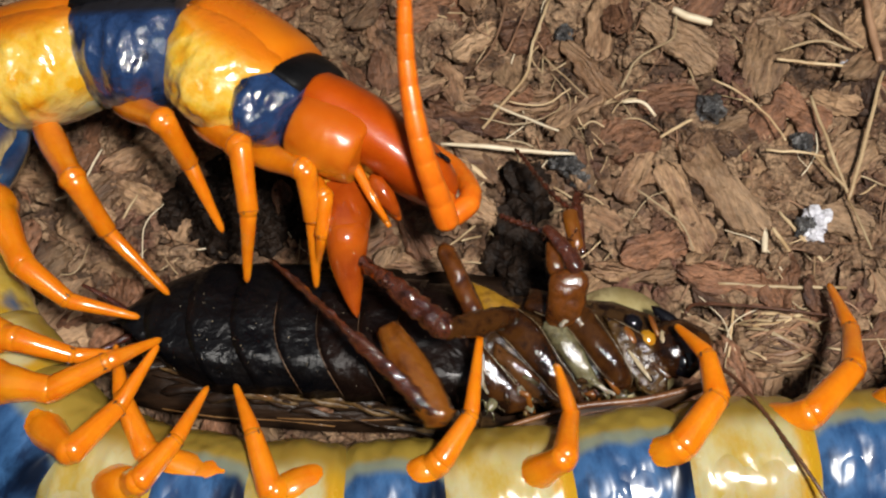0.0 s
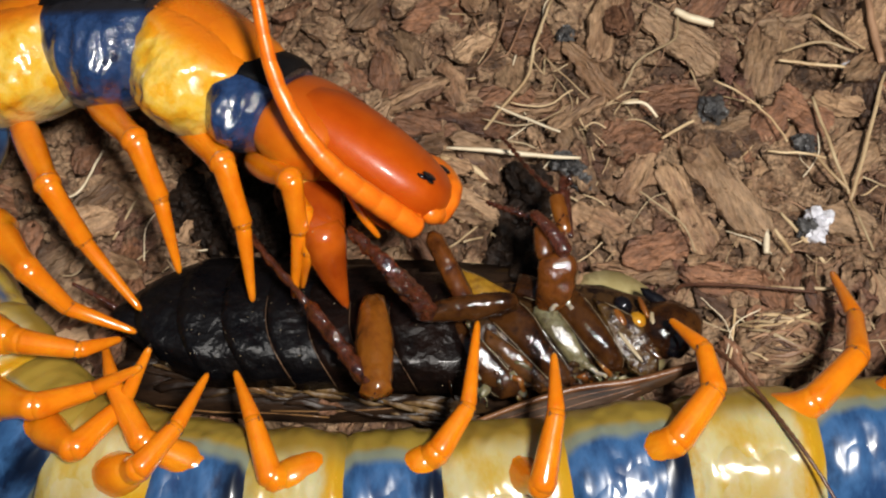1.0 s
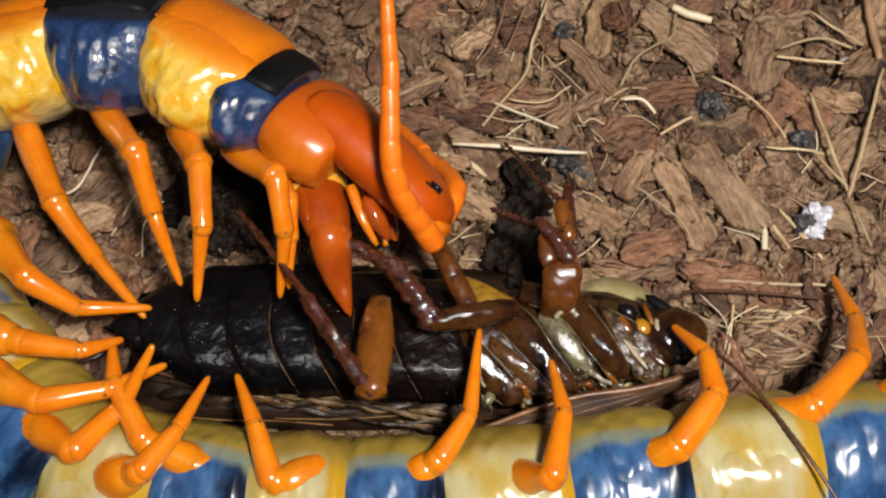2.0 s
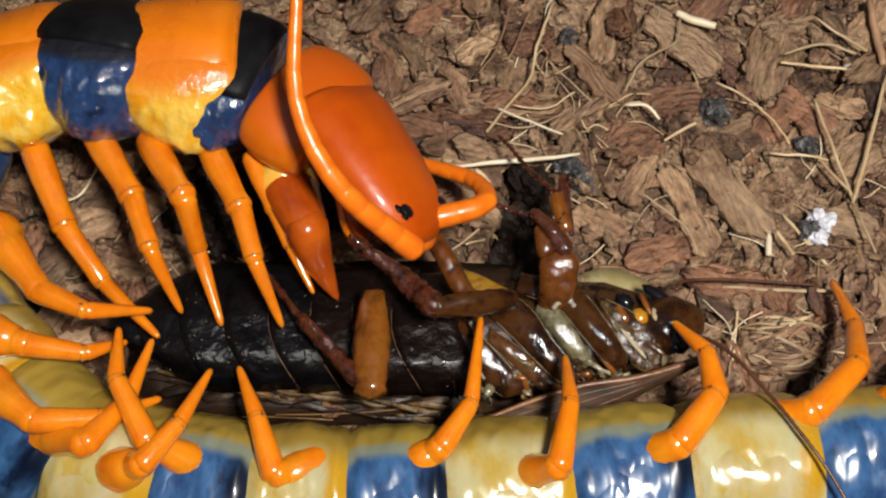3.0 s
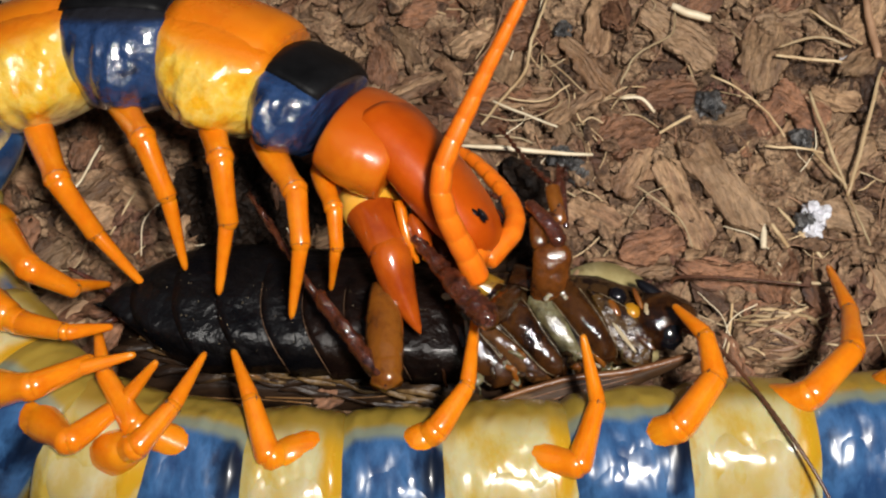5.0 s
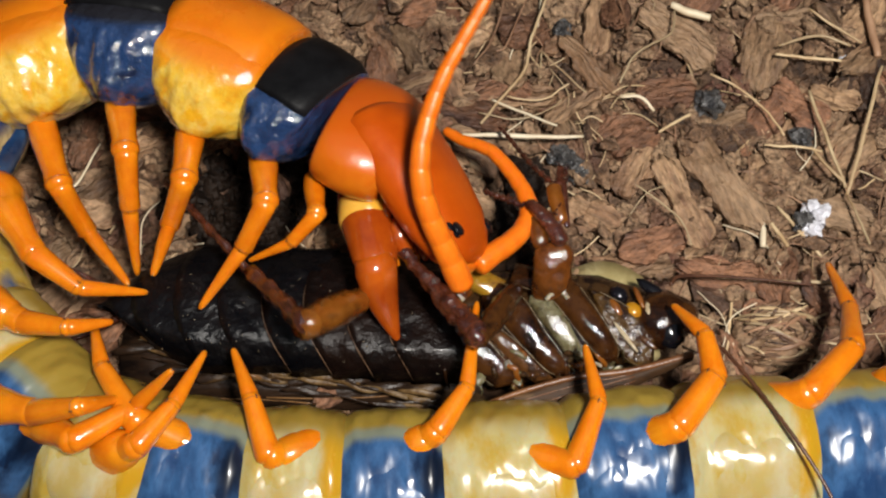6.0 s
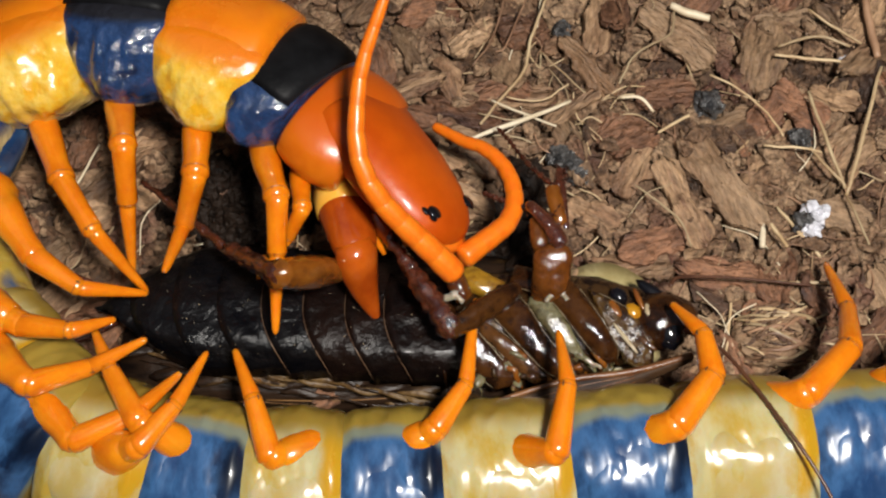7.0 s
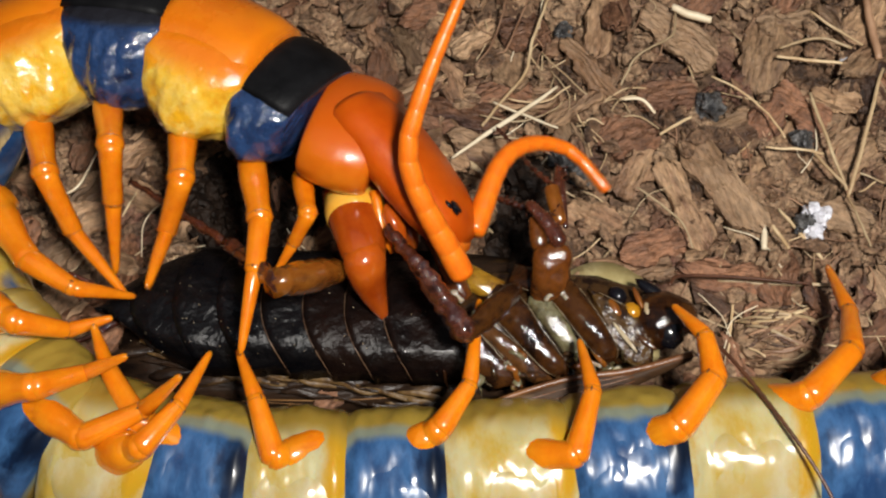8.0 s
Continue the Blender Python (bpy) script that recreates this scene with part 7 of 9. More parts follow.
    bend(limbs["L2"], [
        (0, (-2.35, -20.84, 9.50), (-0.31, -19.60, 11.56), (1.81, -16.41, 11.61), (2.61, -9.53, 9.89)),
        (0.5, (-2.70, -20.07, 9.50), (-0.69, -18.88, 11.61), (1.41, -15.68, 11.43), (2.19, -8.78, 9.78)),
        (1, (-2.65, -20.05, 9.50), (-0.64, -18.86, 11.62), (1.45, -15.66, 11.48), (2.24, -8.76, 9.84)),
        (1.5, (-2.25, -21.12, 9.50), (-0.25, -19.94, 11.63), (1.84, -16.73, 11.40), (2.63, -9.85, 9.68)),
        (2.8, (-2.59, -19.70, 9.50), (-0.58, -18.56, 11.64), (1.53, -15.37, 11.40), (2.33, -8.47, 9.77)),
        (3, (-2.61, -19.42, 9.50), (-0.59, -18.29, 11.64), (1.51, -15.10, 11.34), (2.31, -8.19, 9.73)),
        (3.5, (-2.66, -19.34, 9.50), (-0.63, -18.20, 11.62), (1.48, -15.01, 11.43), (2.27, -8.09, 9.86)),
        (4, (-2.62, -18.89, 9.50), (-0.55, -17.75, 11.59), (1.59, -14.58, 11.41), (2.39, -7.66, 9.88)),
        (4.5, (-2.58, -18.82, 9.50), (-0.52, -17.69, 11.60), (1.63, -14.52, 11.48), (2.43, -7.59, 9.98)),
        (5.8, (-2.46, -19.02, 9.50), (-0.41, -17.90, 11.61), (1.73, -14.72, 11.51), (2.53, -7.80, 9.99)),
        (6, (-2.50, -19.07, 9.50), (-0.45, -17.94, 11.61), (1.69, -14.77, 11.52), (2.49, -7.84, 10.01)),
        (6.5, (-2.53, -18.46, 9.50), (-0.47, -17.32, 11.60), (1.69, -14.16, 11.55), (2.48, -7.22, 10.09)),
        (7, (-2.52, -18.79, 9.50), (-0.48, -17.67, 11.62), (1.66, -14.49, 11.50), (2.45, -7.56, 10.01)),
        (7.5, (-2.33, -18.82, 9.50), (-0.30, -17.71, 11.64), (1.83, -14.53, 11.43), (2.63, -7.60, 9.93)),
        (8, (-2.35, -18.65, 9.50), (-0.32, -17.54, 11.64), (1.80, -14.35, 11.43), (2.60, -7.42, 9.95))])
    bend(limbs["L3"], [
        (0, (5.70, -20.67, 9.70), (8.19, -19.74, 13.48), (9.03, -15.90, 10.33), (7.70, -13.48, 14.73)),
        (0.5, (4.30, -20.22, 9.70), (5.41, -20.96, 14.13), (6.37, -16.10, 13.27), (6.28, -11.69, 10.51)),
        (1, (4.96, -19.97, 9.70), (6.42, -21.62, 13.77), (7.44, -16.74, 14.47), (7.60, -11.95, 12.45)),
        (1.5, (4.98, -21.05, 9.70), (7.03, -22.27, 13.66), (8.41, -17.47, 12.99), (7.94, -12.69, 11.01)),
        (2.8, (5.22, -20.03, 9.70), (7.48, -20.13, 13.74), (8.35, -15.32, 12.50), (8.17, -11.19, 9.36)),
        (3, (5.17, -19.98, 9.70), (7.44, -20.08, 13.73), (8.49, -15.29, 12.58), (8.53, -11.16, 9.44)),
        (3.5, (5.36, -20.27, 9.70), (8.66, -20.42, 12.94), (10.17, -15.79, 11.67), (9.93, -11.20, 9.24)),
        (4, (5.28, -19.45, 9.70), (9.27, -20.34, 11.87), (10.10, -17.41, 15.88), (9.94, -12.57, 13.99)),
        (4.5, (5.48, -19.14, 9.70), (9.44, -20.31, 11.79), (10.99, -15.65, 10.67), (9.86, -12.54, 14.68)),
        (5.8, (5.32, -19.06, 9.70), (9.24, -20.39, 11.76), (11.10, -15.72, 11.36), (10.53, -10.98, 9.32)),
        (6, (5.27, -19.08, 9.70), (9.18, -20.43, 11.76), (11.08, -15.77, 11.49), (10.48, -11.04, 9.45)),
        (6.5, (5.12, -18.73, 9.70), (8.24, -19.55, 13.02), (9.44, -14.67, 12.66), (9.03, -10.19, 10.06)),
        (7, (5.11, -19.03, 9.70), (7.81, -19.72, 13.40), (8.81, -14.82, 12.84), (8.49, -10.20, 10.48)),
        (7.5, (5.47, -19.14, 9.70), (9.00, -20.06, 12.54), (10.46, -15.29, 11.80), (9.62, -10.56, 9.83)),
        (8, (5.37, -19.09, 9.70), (9.14, -19.58, 12.34), (10.60, -14.80, 11.68), (10.03, -10.31, 9.13))])
    bend(limbs["L4"], [
        (0, (14.37, -19.38, 9.60), (16.64, -18.60, 11.84), (19.47, -15.03, 11.33), (19.26, -11.60, 10.24), (17.48, -8.71, 8.13)),
        (0.5, (13.78, -19.02, 9.60), (16.12, -18.22, 11.75), (19.01, -14.66, 11.59), (18.76, -11.24, 10.48), (16.83, -8.41, 8.42)),
        (1, (13.83, -18.90, 9.60), (16.19, -18.06, 11.72), (19.06, -14.48, 11.70), (18.81, -11.07, 10.58), (16.88, -8.27, 8.48)),
        (1.5, (14.14, -19.95, 9.60), (16.48, -19.06, 11.72), (19.30, -15.44, 11.83), (19.08, -12.06, 10.62), (17.19, -9.33, 8.39)),
        (2.8, (13.97, -18.89, 9.60), (16.27, -18.15, 11.81), (19.15, -14.59, 11.48), (18.92, -11.16, 10.39), (17.04, -8.29, 8.34)),
        (3, (13.89, -18.79, 9.60), (16.19, -18.07, 11.82), (19.08, -14.52, 11.47), (18.85, -11.09, 10.39), (16.95, -8.21, 8.37)),
        (3.5, (13.96, -18.56, 9.60), (16.28, -17.84, 11.81), (19.16, -14.28, 11.46), (18.92, -10.85, 10.42), (17.02, -7.95, 8.42)),
        (4, (14.20, -18.28, 9.60), (16.48, -17.59, 11.85), (19.33, -14.02, 11.43), (19.11, -10.58, 10.40), (17.28, -7.66, 8.38)),
        (4.5, (14.31, -18.18, 9.60), (16.59, -17.51, 11.86), (19.45, -13.95, 11.39), (19.21, -10.49, 10.40), (17.38, -7.54, 8.42)),
        (5.8, (14.37, -18.28, 9.60), (16.66, -17.58, 11.84), (19.50, -13.99, 11.47), (19.26, -10.54, 10.45), (17.44, -7.62, 8.42)),
        (6, (14.33, -18.29, 9.60), (16.63, -17.58, 11.83), (19.47, -14.00, 11.47), (19.23, -10.55, 10.45), (17.39, -7.63, 8.43)),
        (6.5, (14.44, -17.77, 9.60), (16.73, -17.10, 11.86), (19.56, -13.52, 11.40), (19.32, -10.06, 10.44), (17.50, -7.10, 8.45)),
        (7, (14.31, -18.11, 9.60), (16.60, -17.43, 11.85), (19.43, -13.85, 11.43), (19.19, -10.40, 10.43), (17.36, -7.46, 8.43)),
        (7.5, (14.38, -18.26, 9.60), (16.65, -17.58, 11.87), (19.49, -13.99, 11.45), (19.26, -10.55, 10.43), (17.43, -7.62, 8.41)),
        (8, (14.30, -18.08, 9.60), (16.57, -17.42, 11.88), (19.41, -13.85, 11.42), (19.17, -10.40, 10.43), (17.34, -7.45, 8.44))])
    bend(limbs["L5"], [
        (0, (23.40, -16.57, 8.40), (26.14, -16.20, 11.23), (30.09, -12.45, 9.64), (31.44, -8.41, 6.16), (31.40, -3.43, 2.25)),
        (0.5, (23.18, -16.05, 8.40), (26.22, -15.52, 10.88), (30.24, -11.75, 9.59), (31.60, -7.67, 6.15), (31.47, -2.69, 2.25)),
        (1, (23.27, -15.78, 8.40), (26.35, -15.18, 10.81), (30.37, -11.36, 9.62), (31.72, -7.27, 6.20), (31.59, -2.30, 2.29)),
        (1.5, (23.54, -16.60, 8.40), (26.62, -15.88, 10.78), (30.60, -12.00, 9.68), (31.96, -7.92, 6.24), (31.86, -3.00, 2.26)),
        (2.8, (23.24, -16.07, 8.40), (26.16, -15.64, 11.04), (30.17, -11.90, 9.61), (31.53, -7.84, 6.16), (31.44, -2.85, 2.26)),
        (3, (23.17, -16.03, 8.40), (26.11, -15.61, 11.03), (30.13, -11.89, 9.59), (31.49, -7.83, 6.13), (31.39, -2.83, 2.25)),
        (3.5, (23.24, -15.79, 8.40), (26.16, -15.41, 11.04), (30.17, -11.67, 9.60), (31.52, -7.59, 6.17), (31.41, -2.57, 2.32)),
        (4, (23.34, -15.55, 8.40), (26.15, -15.21, 11.17), (30.12, -11.46, 9.66), (31.47, -7.37, 6.23), (31.40, -2.34, 2.39)),
        (4.5, (23.43, -15.50, 8.40), (26.22, -15.20, 11.19), (30.19, -11.46, 9.65), (31.53, -7.36, 6.24), (31.45, -2.30, 2.44)),
        (5.8, (23.50, -15.46, 8.40), (26.31, -15.10, 11.17), (30.26, -11.31, 9.69), (31.59, -7.20, 6.29), (31.51, -2.15, 2.47)),
        (6, (23.48, -15.47, 8.40), (26.30, -15.10, 11.15), (30.26, -11.32, 9.69), (31.59, -7.20, 6.29), (31.50, -2.15, 2.47)),
        (6.5, (23.52, -15.05, 8.40), (26.28, -14.76, 11.22), (30.22, -11.00, 9.68), (31.54, -6.87, 6.29), (31.46, -1.79, 2.52)),
        (7, (23.41, -15.36, 8.40), (26.20, -15.04, 11.19), (30.15, -11.26, 9.67), (31.48, -7.15, 6.27), (31.38, -2.09, 2.47)),
        (7.5, (23.48, -15.49, 8.40), (26.27, -15.15, 11.19), (30.22, -11.38, 9.68), (31.55, -7.28, 6.27), (31.46, -2.23, 2.45)),
        (8, (23.39, -15.38, 8.40), (26.17, -15.08, 11.20), (30.13, -11.33, 9.66), (31.46, -7.22, 6.25), (31.38, -2.16, 2.45))])
    bend(limbs["L6"], [
        (0, (32.63, -15.48, 9.00), (34.28, -14.57, 10.51), (37.60, -11.60, 10.44), (38.59, -7.49, 8.36), (38.40, -3.41, 5.78)),
        (0.5, (32.78, -14.80, 9.00), (34.42, -13.89, 10.51), (37.74, -10.91, 10.48), (38.73, -6.79, 8.44), (38.53, -2.69, 5.90)),
        (1, (32.92, -14.41, 9.00), (34.56, -13.51, 10.51), (37.88, -10.53, 10.50), (38.86, -6.39, 8.48), (38.66, -2.28, 5.95)),
        (1.5, (33.16, -15.03, 9.00), (34.79, -14.13, 10.52), (38.11, -11.15, 10.49), (39.10, -7.02, 8.46), (38.91, -2.92, 5.92)),
        (2.8, (32.71, -14.95, 9.00), (34.35, -14.03, 10.51), (37.67, -11.06, 10.47), (38.66, -6.94, 8.41), (38.48, -2.85, 5.85)),
        (3, (32.66, -14.94, 9.00), (34.30, -14.02, 10.50), (37.62, -11.05, 10.47), (38.62, -6.93, 8.41), (38.43, -2.85, 5.85)),
        (3.5, (32.71, -14.72, 9.00), (34.36, -13.81, 10.50), (37.67, -10.83, 10.48), (38.66, -6.70, 8.45), (38.45, -2.60, 5.91)),
        (4, (32.69, -14.50, 9.00), (34.33, -13.59, 10.50), (37.65, -10.61, 10.49), (38.63, -6.47, 8.46), (38.43, -2.37, 5.93)),
        (4.5, (32.75, -14.51, 9.00), (34.40, -13.60, 10.51), (37.71, -10.62, 10.50), (38.68, -6.47, 8.49), (38.47, -2.36, 5.97)),
        (5.8, (32.84, -14.35, 9.00), (34.49, -13.45, 10.50), (37.80, -10.46, 10.50), (38.76, -6.31, 8.50), (38.54, -2.18, 6.00)),
        (6, (32.84, -14.36, 9.00), (34.49, -13.46, 10.50), (37.80, -10.47, 10.50), (38.76, -6.31, 8.51), (38.53, -2.19, 6.01)),
        (6.5, (32.80, -14.04, 9.00), (34.46, -13.14, 10.49), (37.76, -10.15, 10.51), (38.72, -5.98, 8.52), (38.48, -1.85, 6.03)),
        (7, (32.72, -14.31, 9.00), (34.38, -13.40, 10.50), (37.69, -10.42, 10.50), (38.64, -6.26, 8.50), (38.41, -2.14, 6.00)),
        (7.5, (32.79, -14.42, 9.00), (34.44, -13.52, 10.50), (37.75, -10.53, 10.49), (38.71, -6.38, 8.49), (38.49, -2.26, 5.98)),
        (8, (32.70, -14.37, 9.00), (34.35, -13.47, 10.50), (37.66, -10.48, 10.50), (38.62, -6.33, 8.49), (38.40, -2.21, 5.98))])
    bend(limbs["LB"], [
        (0, (-16.86, -20.69, 9.80), (-21.17, -18.99, 11.15), (-23.56, -14.62, 10.17), (-24.73, -10.39, 8.73)),
        (0.5, (-17.39, -20.24, 9.80), (-21.66, -18.48, 11.20), (-24.10, -14.15, 10.17), (-23.81, -11.85, 14.16)),
        (1, (-17.67, -19.79, 9.80), (-21.44, -18.26, 12.40), (-24.04, -14.00, 11.50), (-25.62, -10.39, 9.09)),
        (1.5, (-17.35, -20.27, 9.80), (-21.02, -18.77, 12.55), (-23.62, -14.47, 11.84), (-24.97, -10.69, 9.56)),
        (2.8, (-17.64, -19.64, 9.80), (-21.14, -18.19, 12.79), (-23.69, -13.80, 12.80), (-24.41, -9.61, 11.00)),
        (3, (-17.67, -19.60, 9.80), (-21.15, -18.15, 12.82), (-23.68, -13.75, 12.97), (-24.29, -9.51, 11.26)),
        (3.5, (-17.69, -19.48, 9.80), (-21.47, -17.96, 12.40), (-24.14, -13.71, 11.62), (-25.00, -9.40, 10.23)),
        (4, (-18.03, -18.98, 9.80), (-22.30, -17.22, 11.20), (-25.05, -13.17, 9.84), (-26.14, -8.79, 8.88)),
        (4.5, (-17.92, -19.16, 9.80), (-21.99, -17.53, 11.84), (-24.77, -13.51, 10.47), (-25.97, -9.24, 9.22)),
        (5.8, (-18.03, -18.73, 9.80), (-21.82, -17.22, 12.37), (-24.70, -13.23, 11.12), (-26.16, -9.23, 9.34)),
        (6, (-18.07, -18.69, 9.80), (-21.83, -17.20, 12.43), (-24.72, -13.21, 11.20), (-26.22, -9.26, 9.35)),
        (6.5, (-18.02, -18.75, 9.80), (-21.50, -17.23, 12.77), (-24.31, -13.22, 11.41), (-26.10, -9.39, 9.56)),
        (7, (-18.00, -19.05, 9.80), (-21.22, -17.48, 13.03), (-23.95, -13.46, 11.54), (-26.02, -9.76, 9.73)),
        (7.5, (-17.95, -18.96, 9.80), (-21.51, -17.18, 12.52), (-24.24, -13.14, 11.09), (-26.23, -9.41, 9.25)),
        (8, (-17.95, -18.91, 9.80), (-22.04, -16.76, 11.19), (-24.79, -12.68, 9.92), (-24.90, -10.67, 14.07))])
    bend(limbs["LC"], [
        (0, (-23.13, -21.34, 10.90), (-20.95, -21.35, 13.42), (-18.82, -18.37, 12.68), (-17.30, -13.97, 10.30)),
        (0.5, (-23.39, -20.62, 10.90), (-21.20, -20.65, 13.41), (-19.05, -17.67, 12.77), (-17.51, -13.25, 10.44)),
        (1, (-23.37, -20.34, 10.90), (-21.18, -20.37, 13.41), (-19.01, -17.39, 12.80), (-17.47, -12.96, 10.50)),
        (1.5, (-23.05, -21.17, 10.90), (-20.87, -21.20, 13.42), (-18.73, -18.21, 12.73), (-17.20, -13.80, 10.38)),
        (2.8, (-23.27, -19.95, 10.90), (-21.08, -20.00, 13.41), (-18.89, -17.02, 12.87), (-17.34, -12.58, 10.59)),
        (3, (-23.37, -19.83, 10.90), (-21.18, -19.87, 13.41), (-18.99, -16.89, 12.88), (-17.43, -12.45, 10.61)),
        (3.5, (-23.47, -19.67, 10.90), (-21.28, -19.73, 13.41), (-19.08, -16.75, 12.91), (-17.53, -12.29, 10.65)),
        (4, (-23.71, -19.42, 10.90), (-21.51, -19.48, 13.40), (-19.31, -16.49, 12.93), (-17.76, -12.03, 10.69)),
        (4.5, (-23.53, -19.24, 10.90), (-21.33, -19.31, 13.40), (-19.12, -16.33, 12.99), (-17.56, -11.85, 10.78)),
        (5.8, (-23.34, -19.26, 10.90), (-21.14, -19.33, 13.40), (-18.92, -16.35, 12.99), (-17.37, -11.87, 10.79)),
        (6, (-23.34, -19.26, 10.90), (-21.14, -19.34, 13.40), (-18.92, -16.36, 12.99), (-17.37, -11.88, 10.79)),
        (6.5, (-23.27, -19.04, 10.90), (-21.07, -19.12, 13.40), (-18.84, -16.14, 13.02), (-17.29, -11.66, 10.83)),
        (7, (-23.17, -19.26, 10.90), (-20.98, -19.33, 13.40), (-18.75, -16.35, 13.00), (-17.19, -11.87, 10.80)),
        (7.5, (-22.98, -19.28, 10.90), (-20.79, -19.35, 13.41), (-18.56, -16.38, 13.01), (-16.99, -11.90, 10.80)),
        (8, (-23.09, -19.11, 10.90), (-20.90, -19.19, 13.41), (-18.66, -16.21, 13.03), (-17.09, -11.74, 10.84))])
    bend(limbs["LD"], [
        (0, (-29.21, -16.74, 10.40), (-25.87, -19.32, 13.29), (-23.34, -15.74, 11.48), (-21.05, -10.96, 10.78)),
        (0.5, (-29.40, -16.69, 10.40), (-25.98, -19.17, 13.28), (-23.48, -15.66, 11.32), (-21.75, -10.79, 9.94)),
        (1, (-29.36, -16.64, 10.40), (-25.86, -19.02, 13.26), (-23.37, -15.57, 11.16), (-20.92, -12.06, 14.35)),
        (1.5, (-29.52, -16.72, 10.40), (-26.07, -19.61, 12.82), (-22.89, -16.22, 11.89), (-20.26, -14.45, 16.19)),
        (2.8, (-28.77, -17.73, 10.40), (-25.10, -18.78, 13.79), (-23.14, -15.41, 11.09), (-22.06, -10.39, 9.61)),
        (3, (-28.87, -17.27, 10.40), (-25.19, -18.52, 13.72), (-23.18, -14.99, 11.27), (-22.10, -9.96, 9.82)),
        (3.5, (-29.92, -18.78, 10.40), (-27.17, -21.35, 13.86), (-23.20, -20.23, 16.20), (-21.86, -16.10, 13.08)),
        (4, (-30.28, -18.28, 10.40), (-27.74, -21.40, 13.56), (-23.71, -20.65, 15.93), (-21.47, -16.08, 14.29)),
        (4.5, (-29.67, -16.62, 10.40), (-26.48, -19.24, 13.41), (-23.89, -16.12, 10.95), (-20.62, -13.17, 13.97)),
        (5.8, (-29.10, -16.89, 10.40), (-25.61, -19.01, 13.48), (-22.02, -16.28, 12.02), (-18.73, -14.45, 15.82)),
        (6, (-29.04, -16.97, 10.40), (-25.51, -19.00, 13.49), (-21.71, -16.39, 12.40), (-18.44, -14.72, 16.28)),
        (6.5, (-29.17, -15.38, 10.40), (-25.49, -18.41, 12.23), (-21.28, -16.24, 12.40), (-17.83, -14.75, 16.20)),
        (7, (-29.29, -15.06, 10.40), (-25.96, -18.64, 11.88), (-21.68, -16.61, 11.99), (-18.01, -14.63, 15.34)),
        (7.5, (-29.36, -15.38, 10.40), (-25.67, -18.49, 12.08), (-21.41, -16.40, 12.00), (-17.97, -14.73, 15.74)),
        (8, (-29.47, -15.74, 10.40), (-25.45, -18.36, 12.17), (-21.14, -16.46, 12.67), (-17.86, -15.01, 16.64))])
    bend(limbs["LE"], [
        (0, (-32.25, -14.01, 12.00), (-28.00, -14.73, 12.43), (-23.88, -12.96, 13.52), (-20.92, -10.49, 10.62)),
        (0.5, (-32.52, -13.34, 12.00), (-28.47, -14.59, 12.88), (-24.21, -13.52, 14.30), (-21.52, -10.68, 11.47)),
        (1, (-32.25, -15.15, 12.00), (-28.64, -16.24, 14.13), (-25.47, -14.37, 11.32), (-21.51, -13.36, 13.89)),
        (1.5, (-32.13, -14.20, 12.00), (-28.28, -15.40, 13.57), (-24.02, -13.93, 12.52), (-19.83, -11.60, 12.02)),
        (2.8, (-32.49, -14.39, 12.00), (-29.07, -16.84, 13.00), (-24.48, -16.73, 12.47), (-21.06, -14.69, 9.74)),
        (3, (-32.54, -14.34, 12.00), (-29.12, -16.80, 13.00), (-24.53, -16.49, 12.53), (-21.12, -14.45, 9.80)),
        (3.5, (-32.36, -14.22, 12.00), (-29.77, -17.09, 13.94), (-25.72, -16.82, 11.72), (-21.18, -15.34, 11.05)),
        (4, (-32.61, -16.17, 12.00), (-28.75, -16.78, 13.86), (-25.16, -17.02, 16.76), (-23.33, -15.41, 12.60)),
        (4.5, (-32.61, -14.72, 12.00), (-28.76, -14.79, 13.97), (-27.77, -12.74, 9.95), (-23.68, -12.13, 12.43)),
        (5.8, (-32.27, -15.88, 12.00), (-28.41, -16.75, 13.76), (-24.62, -16.87, 16.40), (-22.91, -15.22, 12.20)),
        (6, (-32.24, -16.09, 12.00), (-28.39, -17.08, 13.70), (-24.53, -17.25, 16.24), (-22.87, -15.68, 11.98)),
        (6.5, (-32.31, -12.02, 12.00), (-29.03, -14.15, 13.84), (-26.12, -12.50, 10.66), (-22.09, -9.86, 10.95)),
        (7, (-32.24, -12.53, 12.00), (-29.03, -14.99, 13.54), (-25.50, -13.16, 11.18), (-21.22, -11.45, 12.63)),
        (7.5, (-32.42, -14.72, 12.00), (-28.55, -14.98, 13.94), (-26.16, -13.09, 10.47), (-22.37, -12.82, 13.44)),
        (8, (-32.49, -14.88, 12.00), (-28.63, -15.14, 13.94), (-26.24, -13.25, 10.46), (-22.47, -12.77, 13.44))])
